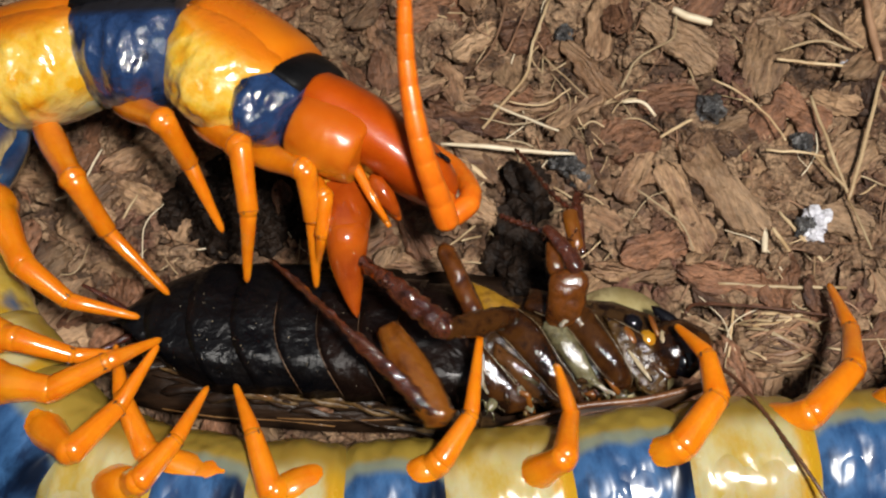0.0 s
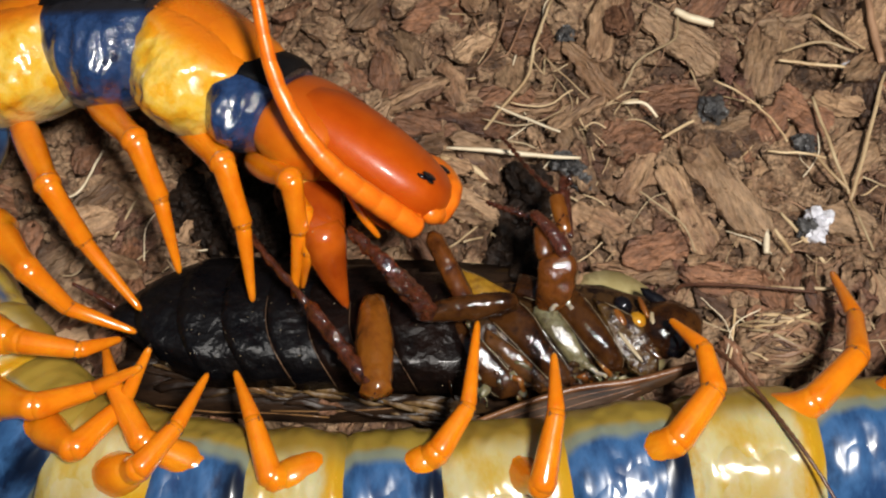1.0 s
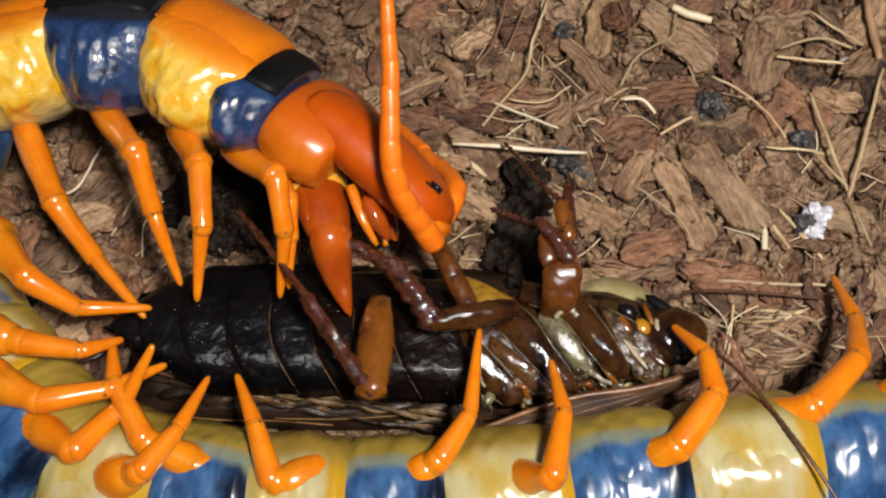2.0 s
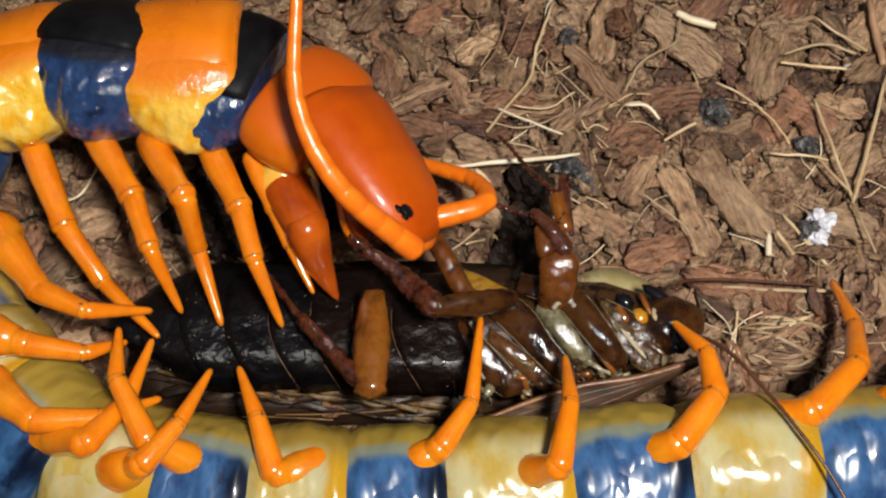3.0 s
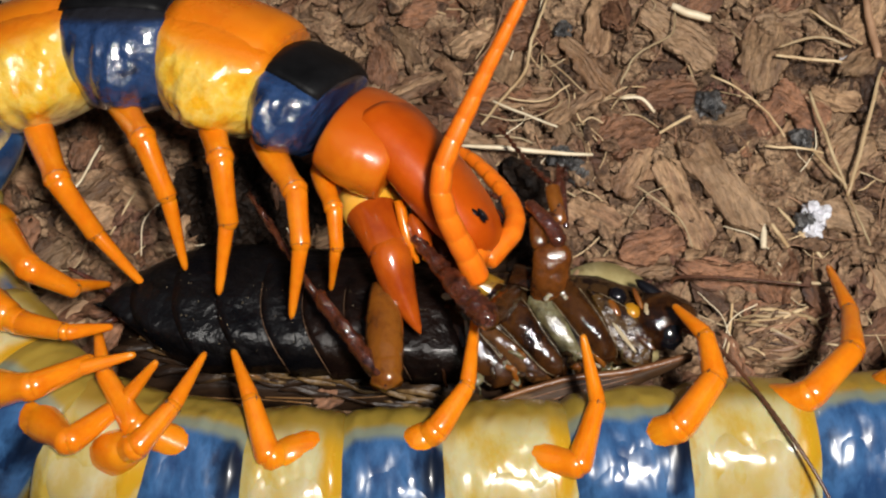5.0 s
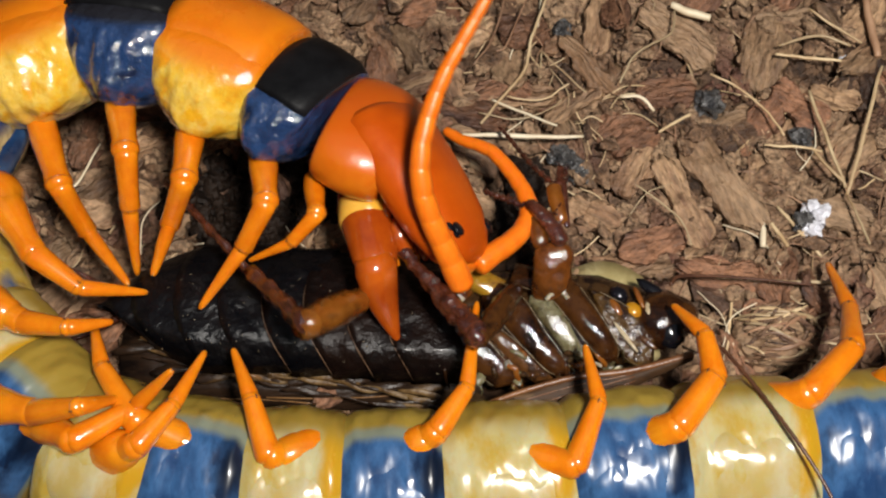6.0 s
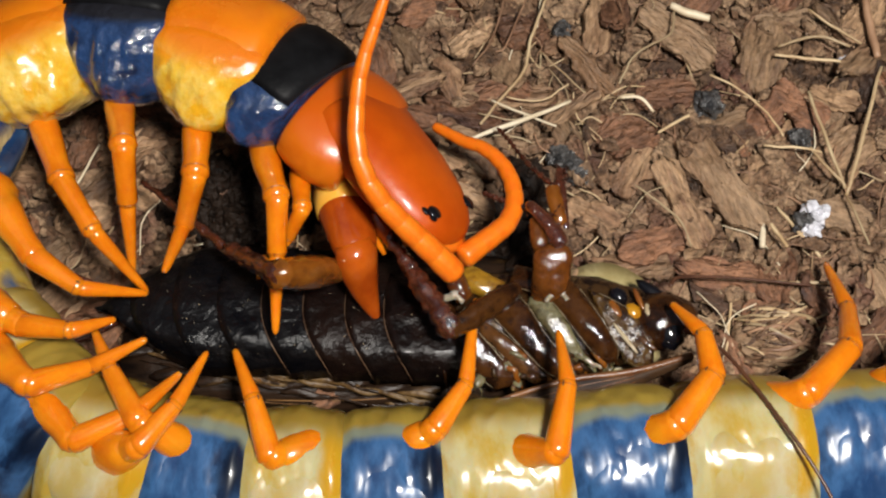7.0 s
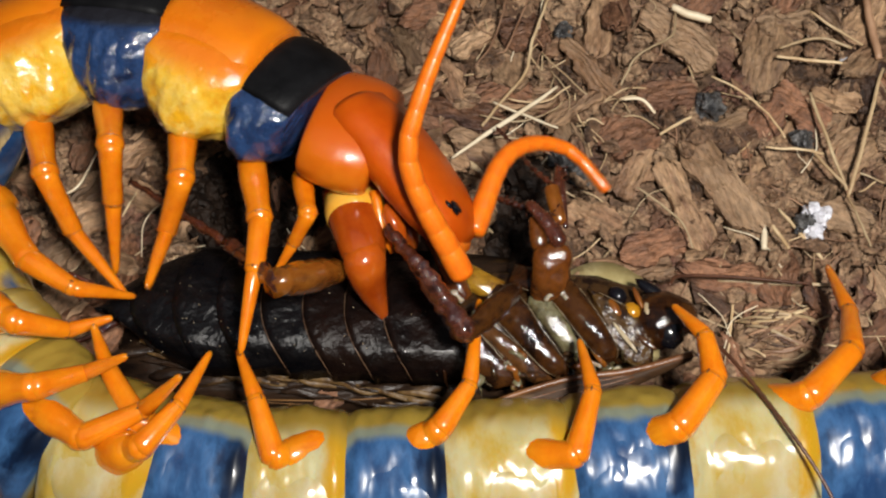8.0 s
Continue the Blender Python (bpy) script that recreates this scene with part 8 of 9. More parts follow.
    bend(limbs["LF"], [
        (0, (-33.51, -10.45, 12.00), (-30.60, -11.20, 13.13), (-26.84, -12.13, 12.01), (-23.69, -11.59, 10.65)),
        (0.5, (-33.25, -10.83, 12.00), (-30.04, -10.97, 11.75), (-26.34, -12.11, 12.85), (-24.21, -10.45, 10.67)),
        (1, (-33.26, -10.35, 12.00), (-30.36, -11.28, 13.04), (-26.38, -11.80, 12.65), (-23.99, -10.38, 10.58)),
        (1.5, (-32.96, -10.85, 12.00), (-30.06, -11.78, 13.04), (-26.08, -12.30, 12.69), (-23.69, -10.88, 10.61)),
        (2.8, (-33.42, -10.20, 12.00), (-30.35, -11.13, 12.29), (-26.39, -11.61, 11.73), (-23.94, -10.20, 9.73)),
        (3, (-33.48, -10.15, 12.00), (-30.41, -11.08, 12.29), (-26.44, -11.56, 11.73), (-23.99, -10.15, 9.72)),
        (3.5, (-33.30, -10.03, 12.00), (-30.39, -10.78, 13.13), (-26.51, -11.75, 13.64), (-23.48, -10.41, 12.59)),
        (4, (-33.36, -10.35, 12.00), (-30.24, -10.94, 12.56), (-26.52, -11.73, 13.91), (-23.92, -10.37, 12.08)),
        (4.5, (-33.31, -9.26, 12.00), (-30.42, -10.37, 12.88), (-26.71, -11.36, 14.12), (-23.82, -10.27, 12.55)),
        (5.8, (-33.18, -8.71, 12.00), (-30.36, -10.16, 12.55), (-26.64, -10.97, 13.86), (-24.06, -9.93, 11.79)),
        (6, (-33.18, -8.76, 12.00), (-30.36, -10.21, 12.55), (-26.63, -11.02, 13.86), (-24.05, -9.98, 11.79)),
        (6.5, (-33.09, -9.04, 12.00), (-30.21, -10.16, 12.88), (-26.73, -11.11, 14.69), (-24.21, -10.44, 12.40)),
        (7, (-33.11, -8.93, 12.00), (-30.29, -10.37, 12.55), (-26.46, -11.10, 13.58), (-23.82, -9.72, 11.80)),
        (7.5, (-33.14, -9.04, 12.00), (-30.49, -10.29, 13.33), (-27.73, -10.07, 10.40), (-24.40, -9.17, 10.72)),
        (8, (-33.24, -8.99, 12.00), (-30.60, -10.24, 13.33), (-27.83, -10.02, 10.40), (-24.50, -9.12, 10.72))])
    bend(limbs["LG"], [
        (0, (-34.12, -0.55, 11.50), (-30.97, -5.52, 12.79), (-27.75, -7.86, 11.64), (-22.76, -8.67, 10.04)),
        (0.5, (-33.66, -2.33, 11.50), (-29.97, -6.61, 13.57), (-27.35, -8.07, 10.71), (-22.32, -9.39, 9.72)),
        (1, (-34.04, -2.28, 11.50), (-30.25, -6.26, 13.95), (-28.07, -8.10, 10.94), (-23.14, -9.64, 9.76)),
        (1.5, (-33.68, -3.24, 11.50), (-29.89, -7.21, 13.98), (-26.49, -9.06, 12.51), (-22.64, -8.00, 9.02)),
        (2.8, (-34.09, -3.03, 11.50), (-30.09, -7.17, 13.27), (-27.67, -7.87, 9.98), (-23.18, -9.51, 12.25)),
        (3, (-33.78, -2.53, 11.50), (-29.98, -7.09, 12.51), (-26.30, -8.83, 13.26), (-22.23, -7.83, 10.01)),
        (3.5, (-33.61, -2.38, 11.50), (-30.17, -6.61, 14.06), (-27.81, -7.25, 10.72), (-24.71, -5.73, 6.69)),
        (4, (-33.60, -3.18, 11.50), (-30.26, -7.68, 13.70), (-28.48, -7.79, 9.96), (-24.10, -8.28, 12.90)),
        (4.5, (-33.90, -2.69, 11.50), (-30.03, -6.36, 14.30), (-28.69, -6.78, 10.40), (-26.66, -4.84, 5.91)),
        (5.8, (-33.49, -0.96, 11.50), (-30.07, -5.82, 12.47), (-26.48, -7.65, 11.52), (-23.30, -6.80, 7.36)),
        (6, (-33.60, -0.09, 11.50), (-30.19, -4.97, 12.41), (-26.88, -7.28, 11.47), (-22.52, -6.68, 8.52)),
        (6.5, (-33.94, -0.40, 11.50), (-30.37, -5.02, 12.97), (-26.84, -7.19, 12.95), (-22.84, -6.71, 9.50)),
        (7, (-33.99, -0.04, 11.50), (-30.39, -4.87, 11.65), (-26.95, -7.12, 11.11), (-22.55, -6.62, 8.20)),
        (7.5, (-33.51, -0.86, 11.50), (-29.94, -5.47, 13.01), (-27.44, -6.38, 9.84), (-22.38, -7.25, 11.15)),
        (8, (-34.04, -0.81, 11.50), (-30.46, -5.41, 13.00), (-26.93, -7.59, 13.00), (-23.40, -6.98, 9.09))])
    bend(roach_limbs["RH"], carrier=ROACH, rows=[
        (0, (-4.14, -9.82, 9.80), (-0.35, -16.57, 10.58), (-6.70, -10.75, 12.45), (-13.52, -3.36, 7.91)),
        (0.5, (-5.65, -6.68, 9.80), (-9.49, -11.85, 14.17), (-12.41, -5.47, 8.84), (-16.44, 3.55, 3.93)),
        (1, (-5.59, -7.52, 9.80), (-5.10, -14.84, 12.41), (-10.32, -7.88, 10.96), (-17.21, 0.53, 9.08)),
        (1.5, (-4.92, -8.02, 9.80), (-5.24, -15.21, 12.77), (-9.81, -7.83, 14.32), (-15.83, 0.72, 10.80)),
        (2.8, (-5.52, -7.37, 9.80), (-5.48, -14.93, 11.66), (-10.86, -8.46, 9.02), (-17.06, -0.19, 5.15)),
        (3, (-5.79, -6.88, 9.80), (-5.75, -14.45, 11.59), (-11.33, -8.04, 9.25), (-17.21, 0.06, 4.61)),
        (3.5, (-5.38, -7.18, 9.80), (-5.15, -14.74, 11.60), (-10.70, -8.33, 9.22), (-15.73, -0.02, 3.99)),
        (4, (-4.84, -7.08, 9.80), (-4.59, -14.29, 12.70), (-9.39, -7.06, 11.14), (-15.58, 2.00, 12.30)),
        (4.5, (-4.67, -6.14, 9.80), (-4.06, -13.74, 11.37), (-9.21, -6.58, 11.14), (-15.12, 2.32, 8.38)),
        (5.8, (-5.28, -8.46, 9.80), (-6.66, -14.29, 14.78), (-12.63, -8.60, 11.65), (-18.04, 0.12, 7.61)),
        (6, (-6.15, -7.63, 9.80), (-9.61, -11.35, 15.69), (-14.54, -5.79, 10.96), (-21.87, 2.28, 9.23)),
        (6.5, (-7.43, -5.46, 9.80), (-11.23, -7.84, 16.16), (-16.38, -3.28, 10.66), (-24.24, 3.46, 6.84)),
        (7, (-7.86, -5.34, 9.80), (-11.63, -7.74, 16.17), (-16.46, -3.62, 10.06), (-24.27, 3.41, 6.70)),
        (7.5, (-7.92, -4.79, 9.80), (-12.14, -6.75, 16.04), (-16.58, -1.77, 10.29), (-23.15, 4.62, 4.14)),
        (8, (-8.01, -5.19, 9.80), (-11.78, -8.13, 15.93), (-16.57, -3.15, 10.46), (-25.10, 3.21, 7.55))])
    bend(roach_limbs["RM"], carrier=ROACH, rows=[
        (0, (4.90, -8.57, 10.00), (0.05, -10.62, 13.33), (-4.05, -6.90, 12.99), (-6.75, -4.09, 10.60)),
        (0.5, (4.73, -7.63, 10.00), (-0.96, -9.14, 12.06), (-4.38, -5.09, 10.40), (-7.49, -1.84, 9.62)),
        (1, (4.78, -7.36, 10.00), (-1.39, -8.22, 10.00), (-4.15, -6.19, 14.37), (-7.15, -2.94, 13.25)),
        (1.5, (5.21, -8.52, 10.00), (-0.88, -9.84, 10.00), (-3.92, -7.14, 13.79), (-6.78, -4.23, 11.74)),
        (2.8, (4.64, -7.21, 10.00), (-1.05, -8.36, 12.26), (-4.09, -4.59, 9.53), (-7.38, -2.82, 12.15)),
        (3, (4.60, -6.94, 10.00), (-1.10, -8.27, 12.14), (-4.14, -4.50, 9.42), (-7.44, -2.72, 12.03)),
        (3.5, (4.79, -7.02, 10.00), (0.91, -9.78, 14.02), (-2.99, -6.23, 12.29), (-6.40, -3.21, 11.92)),
        (4, (4.91, -6.92, 10.00), (1.61, -9.45, 14.64), (-1.43, -5.32, 12.50), (-4.01, -1.75, 11.31)),
        (4.5, (5.10, -7.10, 10.00), (2.85, -9.62, 15.24), (0.01, -5.32, 13.20), (-2.11, -1.59, 11.61)),
        (5.8, (5.29, -6.98, 10.00), (3.01, -11.82, 13.20), (-0.21, -7.66, 11.42), (-3.19, -4.28, 10.65)),
        (6, (5.29, -7.03, 10.00), (2.53, -11.65, 13.15), (-0.63, -7.34, 11.63), (-3.40, -3.77, 10.96)),
        (6.5, (5.34, -6.88, 10.00), (0.98, -10.44, 12.67), (-1.84, -5.81, 11.46), (-4.44, -2.07, 11.08)),
        (7, (5.34, -6.98, 10.00), (0.57, -10.58, 11.79), (-2.27, -5.84, 11.25), (-4.67, -2.00, 10.64)),
        (7.5, (5.29, -7.10, 10.00), (1.33, -11.28, 12.39), (-1.46, -6.49, 12.16), (-4.20, -2.85, 12.53)),
        (8, (5.20, -6.82, 10.00), (1.52, -11.01, 12.79), (-1.54, -6.41, 13.35), (-4.29, -2.84, 12.62))])
    bend(limbs["A1"], [
        (0, (0.06, -1.86, 12.50), (-0.45, -0.96, 14.04), (-0.97, -0.09, 15.60), (-1.47, 0.87, 17.11), (-1.91, 2.08, 18.44), (-2.28, 3.59, 19.45), (-2.58, 5.21, 20.31), (-2.78, 6.75, 21.32), (-2.85, 8.19, 22.49), (-2.85, 9.59, 23.70), (-2.88, 11.01, 24.90), (-2.91, 12.43, 26.10), (-2.94, 13.85, 27.30), (-2.97, 15.27, 28.49), (-3.01, 16.69, 29.69)),
        (0.5, (-1.82, -0.90, 12.50), (-2.80, -0.09, 13.85), (-3.79, 0.69, 15.22), (-4.77, 1.51, 16.57), (-5.70, 2.44, 17.87), (-6.56, 3.60, 19.03), (-7.31, 4.99, 20.01), (-7.90, 6.42, 21.04), (-8.31, 7.82, 22.19), (-8.60, 9.23, 23.36), (-8.90, 10.63, 24.54), (-9.21, 12.04, 25.71), (-9.52, 13.45, 26.88), (-9.83, 14.86, 28.05), (-10.15, 16.26, 29.22)),
        (1, (-2.60, -2.21, 12.50), (-3.91, -1.69, 13.72), (-5.22, -1.22, 14.95), (-6.52, -0.71, 16.17), (-7.80, -0.08, 17.36), (-9.00, 0.82, 18.44), (-10.11, 2.02, 19.32), (-11.06, 3.42, 20.08), (-11.85, 4.90, 20.88), (-12.42, 6.39, 21.82), (-12.78, 7.93, 22.79), (-13.06, 9.49, 23.77), (-13.39, 11.03, 24.74), (-13.74, 12.58, 25.72), (-14.08, 14.12, 26.69)),
        (1.2, (-2.60, -2.21, 12.50), (-3.91, -1.69, 13.72), (-5.22, -1.22, 14.95), (-6.52, -0.71, 16.17), (-7.80, -0.08, 17.36), (-9.00, 0.82, 18.44), (-10.11, 2.02, 19.32), (-11.06, 3.42, 20.08), (-11.85, 4.90, 20.88), (-12.42, 6.39, 21.82), (-12.78, 7.93, 22.79), (-13.06, 9.49, 23.77), (-13.39, 11.03, 24.74), (-13.74, 12.58, 25.72), (-14.08, 14.12, 26.69)),
        (1.5, (-0.89, -2.72, 12.50), (-1.40, -2.05, 14.15), (-1.93, -1.42, 15.82), (-2.36, -0.58, 17.42), (-2.48, 0.70, 18.73), (-2.29, 2.31, 19.64), (-2.03, 3.97, 20.43), (-1.87, 5.56, 21.37), (-1.77, 7.10, 22.41), (-1.69, 8.62, 23.47), (-1.60, 10.14, 24.53), (-1.52, 11.66, 25.59), (-1.43, 13.19, 26.65), (-1.34, 14.71, 27.70), (-1.26, 16.24, 28.76)),
        (2.8, (-2.31, -4.51, 12.50), (-3.56, -3.93, 13.74), (-4.83, -3.41, 14.99), (-6.09, -2.84, 16.24), (-7.28, -2.09, 17.45), (-8.29, -0.99, 18.54), (-9.07, 0.45, 19.41), (-9.62, 2.07, 20.13), (-10.02, 3.71, 20.89), (-10.26, 5.35, 21.73), (-10.33, 7.00, 22.57), (-10.33, 8.66, 23.41), (-10.33, 10.32, 24.25), (-10.38, 11.97, 25.09), (-10.42, 13.63, 25.93)),
        (3, (-2.78, -3.79, 12.50), (-3.98, -3.24, 13.80), (-5.19, -2.73, 15.12), (-6.39, -2.17, 16.42), (-7.54, -1.42, 17.67), (-8.59, -0.32, 18.73), (-9.53, 1.04, 19.56), (-10.27, 2.58, 20.30), (-10.75, 4.18, 21.10), (-10.89, 5.82, 21.96), (-10.82, 7.47, 22.80), (-10.69, 9.13, 23.63), (-10.59, 10.79, 24.46), (-10.53, 12.44, 25.30), (-10.46, 14.10, 26.14)),
        (3.5, (-0.92, -5.42, 12.50), (-1.69, -4.42, 13.85), (-2.47, -3.45, 15.23), (-3.24, -2.42, 16.57), (-3.96, -1.24, 17.81), (-4.63, 0.18, 18.80), (-5.26, 1.75, 19.56), (-5.75, 3.40, 20.24), (-6.02, 5.06, 21.04), (-5.92, 6.65, 21.99), (-5.57, 8.18, 22.97), (-5.15, 9.69, 23.96), (-4.80, 11.23, 24.95), (-4.46, 12.77, 25.93), (-4.11, 14.31, 26.91)),
        (4, (0.44, -4.44, 12.50), (-0.17, -3.24, 13.78), (-0.82, -2.06, 15.06), (-1.43, -0.86, 16.34), (-1.91, 0.40, 17.61), (-2.06, 1.80, 18.81), (-1.77, 3.30, 19.86), (-1.14, 4.78, 20.79), (-0.35, 6.18, 21.71), (0.60, 7.54, 22.56), (1.60, 8.86, 23.39), (2.59, 10.20, 24.22), (3.56, 11.54, 25.06), (4.52, 12.88, 25.90), (5.49, 14.22, 26.75)),
        (4.5, (2.50, -5.29, 12.50), (1.66, -4.37, 13.88), (0.77, -3.50, 15.26), (-0.05, -2.56, 16.63), (-0.59, -1.38, 17.95), (-0.56, 0.12, 19.02), (-0.11, 1.74, 19.81), (0.48, 3.34, 20.54), (1.01, 4.91, 21.39), (1.58, 6.43, 22.28), (2.19, 7.95, 23.17), (2.80, 9.45, 24.06), (3.40, 10.97, 24.95), (3.99, 12.49, 25.84), (4.59, 14.00, 26.73)),
        (5.8, (1.43, -7.57, 12.50), (0.99, -6.33, 13.80), (0.50, -5.09, 15.10), (0.06, -3.84, 16.40), (-0.20, -2.56, 17.72), (0.05, -1.27, 19.01), (0.96, -0.11, 20.13), (1.98, 0.88, 21.32), (3.05, 1.68, 22.61), (4.18, 2.38, 23.91), (5.29, 3.12, 25.20), (6.39, 3.86, 26.50), (7.49, 4.60, 27.79), (8.60, 5.35, 29.09), (9.70, 6.09, 30.39)),
        (6, (1.23, -7.19, 12.50), (0.53, -6.03, 13.77), (-0.21, -4.90, 15.04), (-0.91, -3.74, 16.31), (-1.46, -2.46, 17.54), (-1.68, -1.00, 18.65), (-1.55, 0.62, 19.55), (-1.11, 2.25, 20.31), (-0.51, 3.82, 21.11), (0.25, 5.31, 21.92), (1.14, 6.74, 22.70), (2.07, 8.15, 23.47), (2.99, 9.56, 24.24), (3.88, 10.99, 25.02), (4.78, 12.42, 25.80)),
        (6.5, (1.28, -6.17, 12.50), (0.24, -5.07, 13.58), (-0.85, -4.02, 14.65), (-1.93, -2.96, 15.73), (-2.93, -1.83, 16.81), (-3.71, -0.57, 17.92), (-3.95, 0.93, 18.97), (-3.57, 2.52, 19.84), (-2.94, 4.07, 20.65), (-2.37, 5.58, 21.57), (-1.71, 7.05, 22.49), (-0.99, 8.49, 23.41), (-0.28, 9.94, 24.33), (0.41, 11.39, 25.26), (1.11, 12.85, 26.18)),
        (7, (0.66, -6.27, 12.50), (-0.55, -5.37, 13.58), (-1.80, -4.52, 14.66), (-3.05, -3.65, 15.73), (-4.23, -2.71, 16.81), (-5.23, -1.58, 17.88), (-5.87, -0.14, 18.84), (-6.10, 1.53, 19.63), (-6.03, 3.24, 20.35), (-5.82, 4.88, 21.19), (-5.39, 6.42, 22.12), (-4.77, 7.90, 23.07), (-4.13, 9.35, 24.03), (-3.54, 10.84, 24.98), (-2.95, 12.32, 25.93)),
        (7.5, (1.03, -6.17, 12.50), (-0.01, -5.13, 13.64), (-1.08, -4.13, 14.78), (-2.13, -3.11, 15.92), (-3.11, -2.01, 17.05), (-3.87, -0.71, 18.13), (-4.31, 0.84, 19.05), (-4.43, 2.53, 19.80), (-4.29, 4.23, 20.54), (-3.97, 5.82, 21.44), (-3.36, 7.27, 22.41), (-2.59, 8.65, 23.40), (-1.84, 10.03, 24.38), (-1.13, 11.44, 25.36), (-0.42, 12.84, 26.35)),
        (8, (1.14, -6.12, 12.50), (0.32, -4.92, 13.67), (-0.53, -3.76, 14.83), (-1.37, -2.58, 15.99), (-2.12, -1.34, 17.17), (-2.59, 0.00, 18.35), (-2.55, 1.46, 19.48), (-2.02, 2.94, 20.45), (-1.44, 4.46, 21.37), (-0.78, 5.97, 22.21), (-0.07, 7.48, 23.02), (0.66, 8.99, 23.82), (1.37, 10.50, 24.63), (2.07, 12.02, 25.45), (2.78, 13.53, 26.27))])
    bend(limbs["A2"], [
        (0, (0.71, -0.81, 11.00), (1.78, 0.14, 10.81), (1.98, 1.36, 10.13), (1.69, 2.51, 9.30), (1.27, 3.62, 8.46), (0.71, 4.70, 7.68), (-0.13, 5.67, 7.01), (-1.01, 6.62, 6.36), (-1.87, 7.58, 5.70), (-2.72, 8.54, 5.03), (-3.58, 9.51, 4.37), (-4.44, 10.47, 3.70), (-5.29, 11.43, 3.04)),
        (0.5, (-0.99, 0.63, 11.00), (0.02, 1.65, 10.81), (0.35, 2.78, 10.04), (0.21, 3.79, 9.01), (-0.11, 4.79, 8.01), (-0.74, 5.79, 7.19), (-1.53, 6.77, 6.46), (-2.27, 7.76, 5.71), (-3.02, 8.75, 4.95), (-3.77, 9.73, 4.20), (-4.51, 10.72, 3.44), (-5.26, 11.71, 2.69), (-6.01, 12.70, 1.93)),
        (1, (-0.72, -0.71, 11.00), (0.08, 0.49, 10.84), (0.35, 1.74, 10.25), (0.12, 2.85, 9.34), (-0.27, 3.89, 8.41), (-0.91, 4.86, 7.56), (-1.89, 5.65, 6.84), (-2.86, 6.44, 6.11), (-3.82, 7.24, 5.38), (-4.78, 8.05, 4.65), (-5.74, 8.85, 3.92), (-6.70, 9.66, 3.19), (-7.66, 10.46, 2.46)),
        (1.5, (-0.05, -0.99, 11.00), (0.61, 0.28, 10.83), (0.80, 1.53, 10.17), (0.58, 2.59, 9.21), (0.26, 3.60, 8.22), (-0.19, 4.61, 7.29), (-0.80, 5.59, 6.41), (-1.37, 6.58, 5.52), (-1.94, 7.57, 4.62), (-2.51, 8.56, 3.73), (-3.09, 9.55, 2.84), (-3.66, 10.53, 1.95), (-4.23, 11.52, 1.05)),
        (2.8, (-0.44, -1.25, 11.00), (0.57, -0.21, 10.88), (1.29, 0.96, 10.55), (1.03, 2.10, 9.71), (0.47, 3.09, 8.82), (-0.23, 4.04, 7.98), (-1.14, 4.92, 7.28), (-2.21, 5.69, 6.68), (-3.23, 6.50, 6.05), (-4.26, 7.31, 5.41), (-5.28, 8.12, 4.78), (-6.31, 8.92, 4.15), (-7.33, 9.73, 3.51)),
        (3, (-0.91, -0.73, 11.00), (0.48, -0.34, 10.91), (1.87, 0.06, 10.81), (2.88, 0.87, 10.33), (2.81, 1.97, 9.41), (2.36, 3.01, 8.51), (1.64, 3.94, 7.68), (0.51, 4.61, 7.07), (-0.69, 5.21, 6.51), (-1.84, 5.85, 5.92), (-3.00, 6.50, 5.32), (-4.15, 7.14, 4.73), (-5.31, 7.79, 4.13)),
        (3.5, (0.34, -4.54, 11.00), (1.78, -4.41, 10.89), (3.14, -4.06, 10.68), (3.69, -2.90, 10.06), (3.82, -1.62, 9.39), (3.76, -0.34, 8.72), (3.47, 0.93, 8.08), (2.76, 2.06, 7.54), (1.72, 2.98, 7.13), (0.61, 3.84, 6.76), (-0.44, 4.75, 6.35), (-1.48, 5.67, 5.94), (-2.53, 6.59, 5.53)),
        (4, (1.31, -4.13, 11.00), (2.47, -3.28, 10.87), (3.20, -2.19, 10.40), (3.14, -1.02, 9.55), (2.85, 0.10, 8.67), (2.38, 1.18, 7.83), (1.53, 2.13, 7.15), (0.55, 3.00, 6.52), (-0.37, 3.90, 5.87), (-1.30, 4.81, 5.22), (-2.23, 5.71, 4.57), (-3.15, 6.62, 3.91), (-4.08, 7.52, 3.26)),
        (4.5, (3.49, -4.22, 11.00), (4.33, -3.05, 10.88), (4.95, -1.79, 10.59), (4.74, -0.61, 9.80), (4.24, 0.43, 8.92), (3.64, 1.43, 8.06), (2.91, 2.43, 7.32), (2.04, 3.39, 6.65), (1.21, 4.35, 5.97), (0.38, 5.32, 5.28), (-0.46, 6.29, 4.60), (-1.29, 7.26, 3.91), (-2.13, 8.22, 3.23)),
        (5.8, (2.85, -5.08, 10.10), (3.91, -4.13, 9.82), (5.05, -3.31, 9.47), (6.04, -2.31, 9.13), (6.70, -1.04, 8.86), (6.80, 0.38, 8.57), (6.34, 1.73, 8.32), (5.67, 2.99, 8.09), (4.88, 4.19, 7.89), (4.00, 5.32, 7.66), (2.84, 6.10, 7.28), (1.59, 6.69, 6.83), (0.50, 7.56, 6.43)),
        (6, (2.76, -4.91, 10.10), (3.83, -3.96, 9.82), (4.94, -3.11, 9.47), (5.91, -2.08, 9.13), (6.57, -0.82, 8.86), (6.67, 0.60, 8.58), (6.22, 1.95, 8.32), (5.55, 3.21, 8.09), (4.75, 4.41, 7.88), (3.86, 5.53, 7.65), (2.67, 6.27, 7.26), (1.45, 6.89, 6.81), (0.38, 7.78, 6.40)),
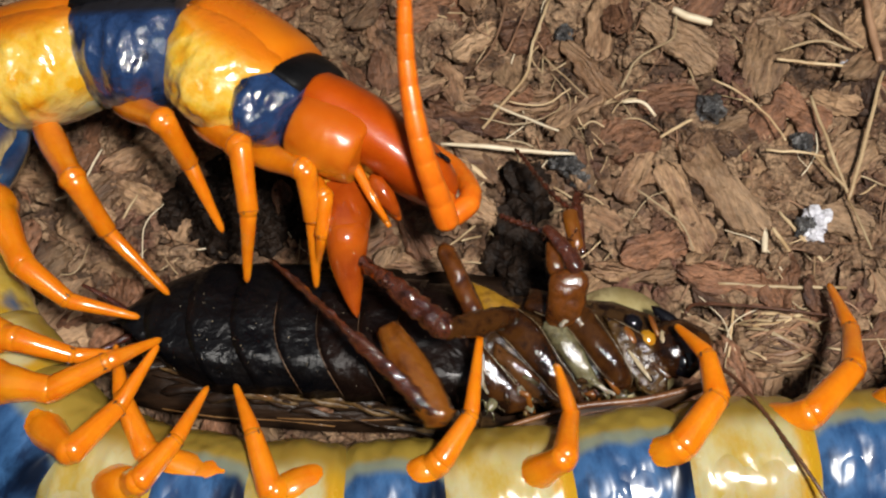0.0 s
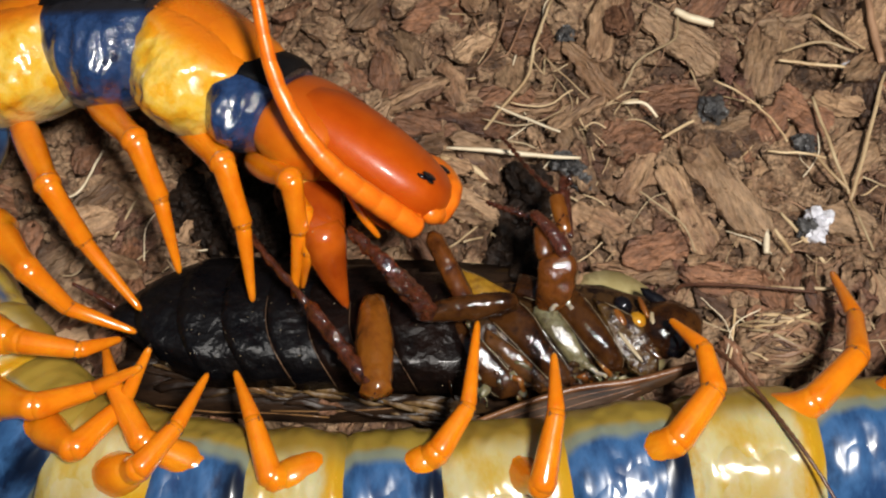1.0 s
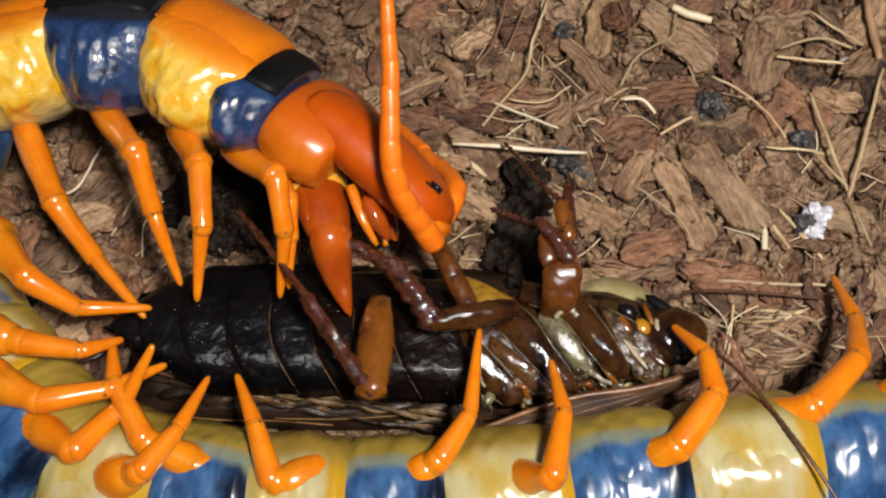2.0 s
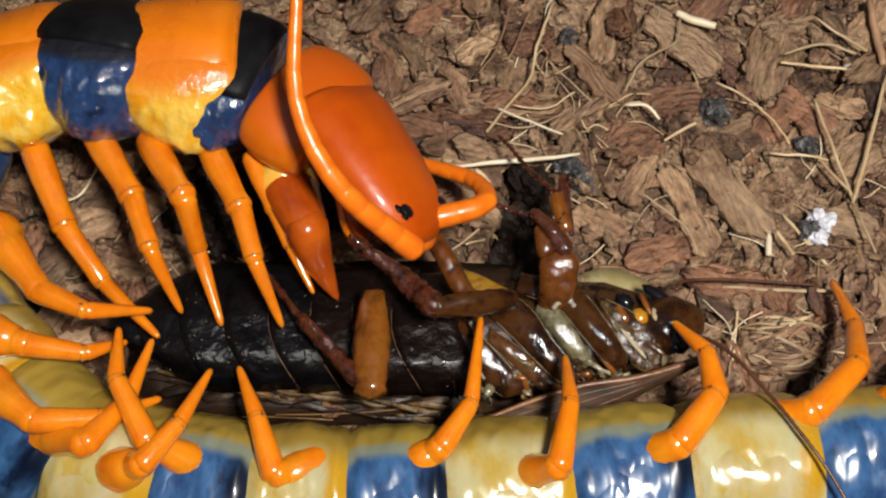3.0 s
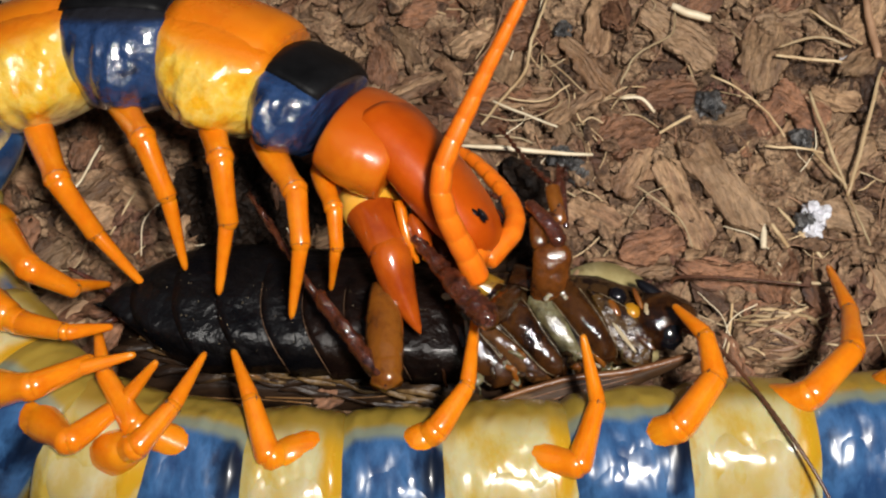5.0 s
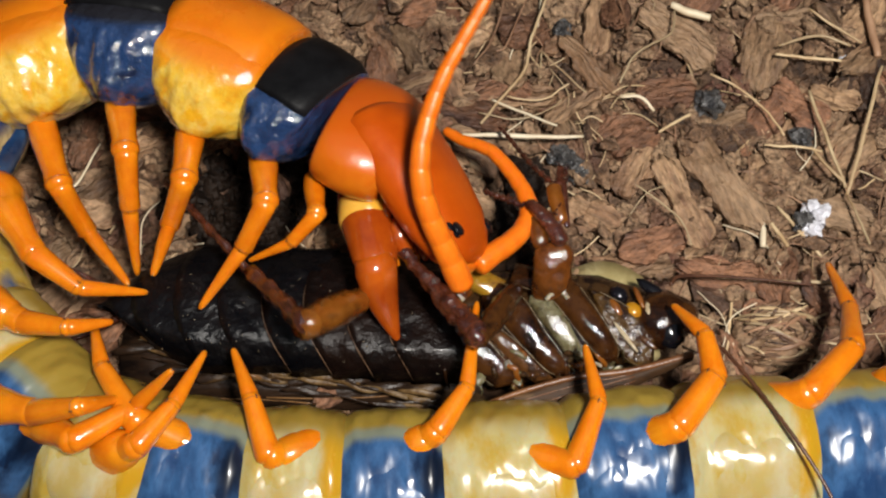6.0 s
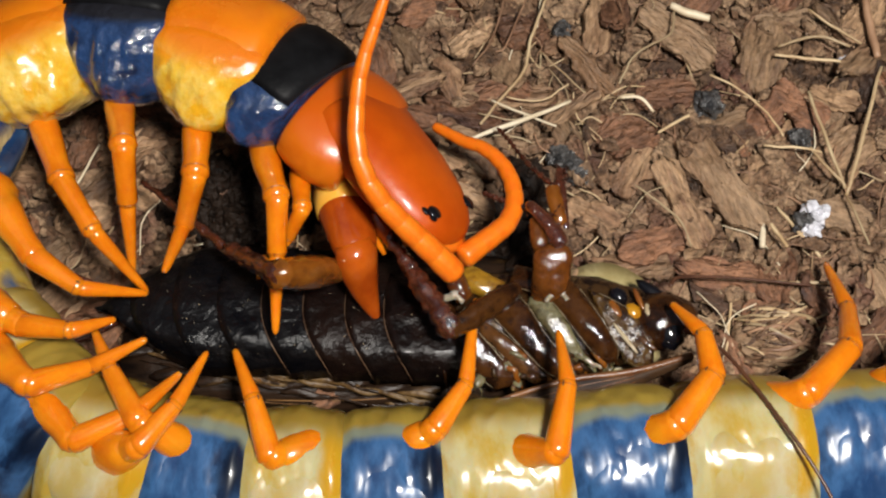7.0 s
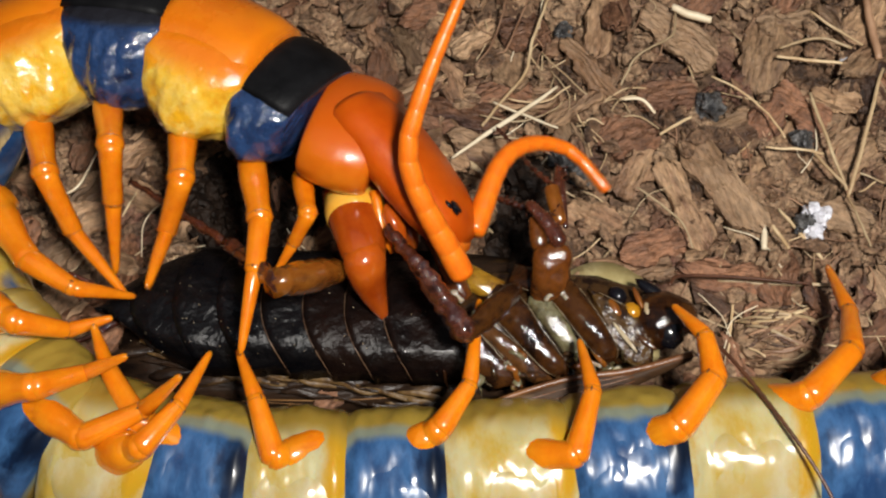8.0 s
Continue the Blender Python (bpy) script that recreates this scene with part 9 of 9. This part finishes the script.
        (6.5, (2.23, -3.35, 10.10), (3.29, -2.39, 9.82), (4.36, -1.46, 9.53), (5.35, -0.45, 9.23), (5.95, 0.83, 8.89), (6.03, 2.24, 8.58), (5.71, 3.63, 8.30), (5.13, 4.90, 7.94), (4.19, 5.92, 7.49), (2.93, 6.45, 7.02), (1.85, 7.35, 6.64), (0.81, 8.28, 6.29), (-0.24, 9.22, 5.93)),
        (7, (1.71, -4.22, 10.10), (2.77, -3.27, 9.82), (3.85, -2.35, 9.54), (4.87, -1.36, 9.24), (5.48, -0.08, 8.92), (5.61, 1.33, 8.62), (5.39, 2.74, 8.37), (4.86, 4.06, 8.09), (4.01, 5.20, 7.80), (2.97, 6.13, 7.40), (1.76, 6.74, 6.90), (0.65, 7.58, 6.47), (-0.45, 8.42, 6.04)),
        (7.5, (2.64, -4.62, 10.10), (3.70, -3.67, 9.82), (4.77, -2.72, 9.57), (5.83, -1.77, 9.32), (6.86, -0.78, 9.06), (7.82, 0.27, 8.80), (8.52, 1.52, 8.56), (9.01, 2.87, 8.35), (8.96, 4.29, 8.08), (8.35, 5.58, 7.80), (7.50, 6.71, 7.51), (6.40, 7.60, 7.18), (5.36, 8.56, 6.85)),
        (8, (2.25, -2.22, 11.00), (2.75, -0.86, 10.93), (3.21, 0.52, 10.90), (3.68, 1.89, 10.85), (4.26, 3.21, 10.73), (5.08, 4.36, 10.45), (6.14, 5.19, 9.92), (7.32, 5.71, 9.26), (8.56, 5.95, 8.55), (9.84, 5.80, 7.91), (10.97, 5.04, 7.43), (11.92, 4.01, 7.08), (12.82, 2.92, 6.76))])
    bend([pale_straw], [
        (0, (-0.38, 8.71, 3.20), (12.27, 7.75, 3.00)),
        (0.5, (0.38, 8.92, 3.20), (12.79, 7.65, 3.00)),
        (1, (-0.05, 8.45, 3.20), (12.36, 7.49, 3.00)),
        (1.5, (0.91, 8.81, 3.20), (12.60, 7.70, 3.00)),
        (2.8, (-0.19, 7.04, 3.20), (12.96, 8.17, 3.00)),
        (3, (-0.24, 6.78, 3.20), (13.16, 8.43, 3.00)),
        (3.5, (0.43, 7.14, 3.20), (11.91, 8.27, 3.00)),
        (4, (0.33, 6.98, 3.20), (12.24, 6.97, 3.00)),
        (4.5, (1.24, 7.35, 3.20), (12.64, 6.29, 3.00)),
        (5.8, (0.72, 9.08, 3.20), (12.23, 9.01, 3.00)),
        (6, (0.48, 9.02, 3.20), (11.75, 9.01, 3.00)),
        (6.5, (0.53, 8.39, 3.20), (12.31, 9.81, 3.00)),
        (7, (0.52, 7.92, 3.20), (12.44, 13.02, 3.00)),
        (7.5, (0.95, 8.03, 3.20), (11.75, 15.21, 3.00)),
        (8, (0.62, 7.14, 3.20), (11.66, 15.37, 3.00))])


motions()
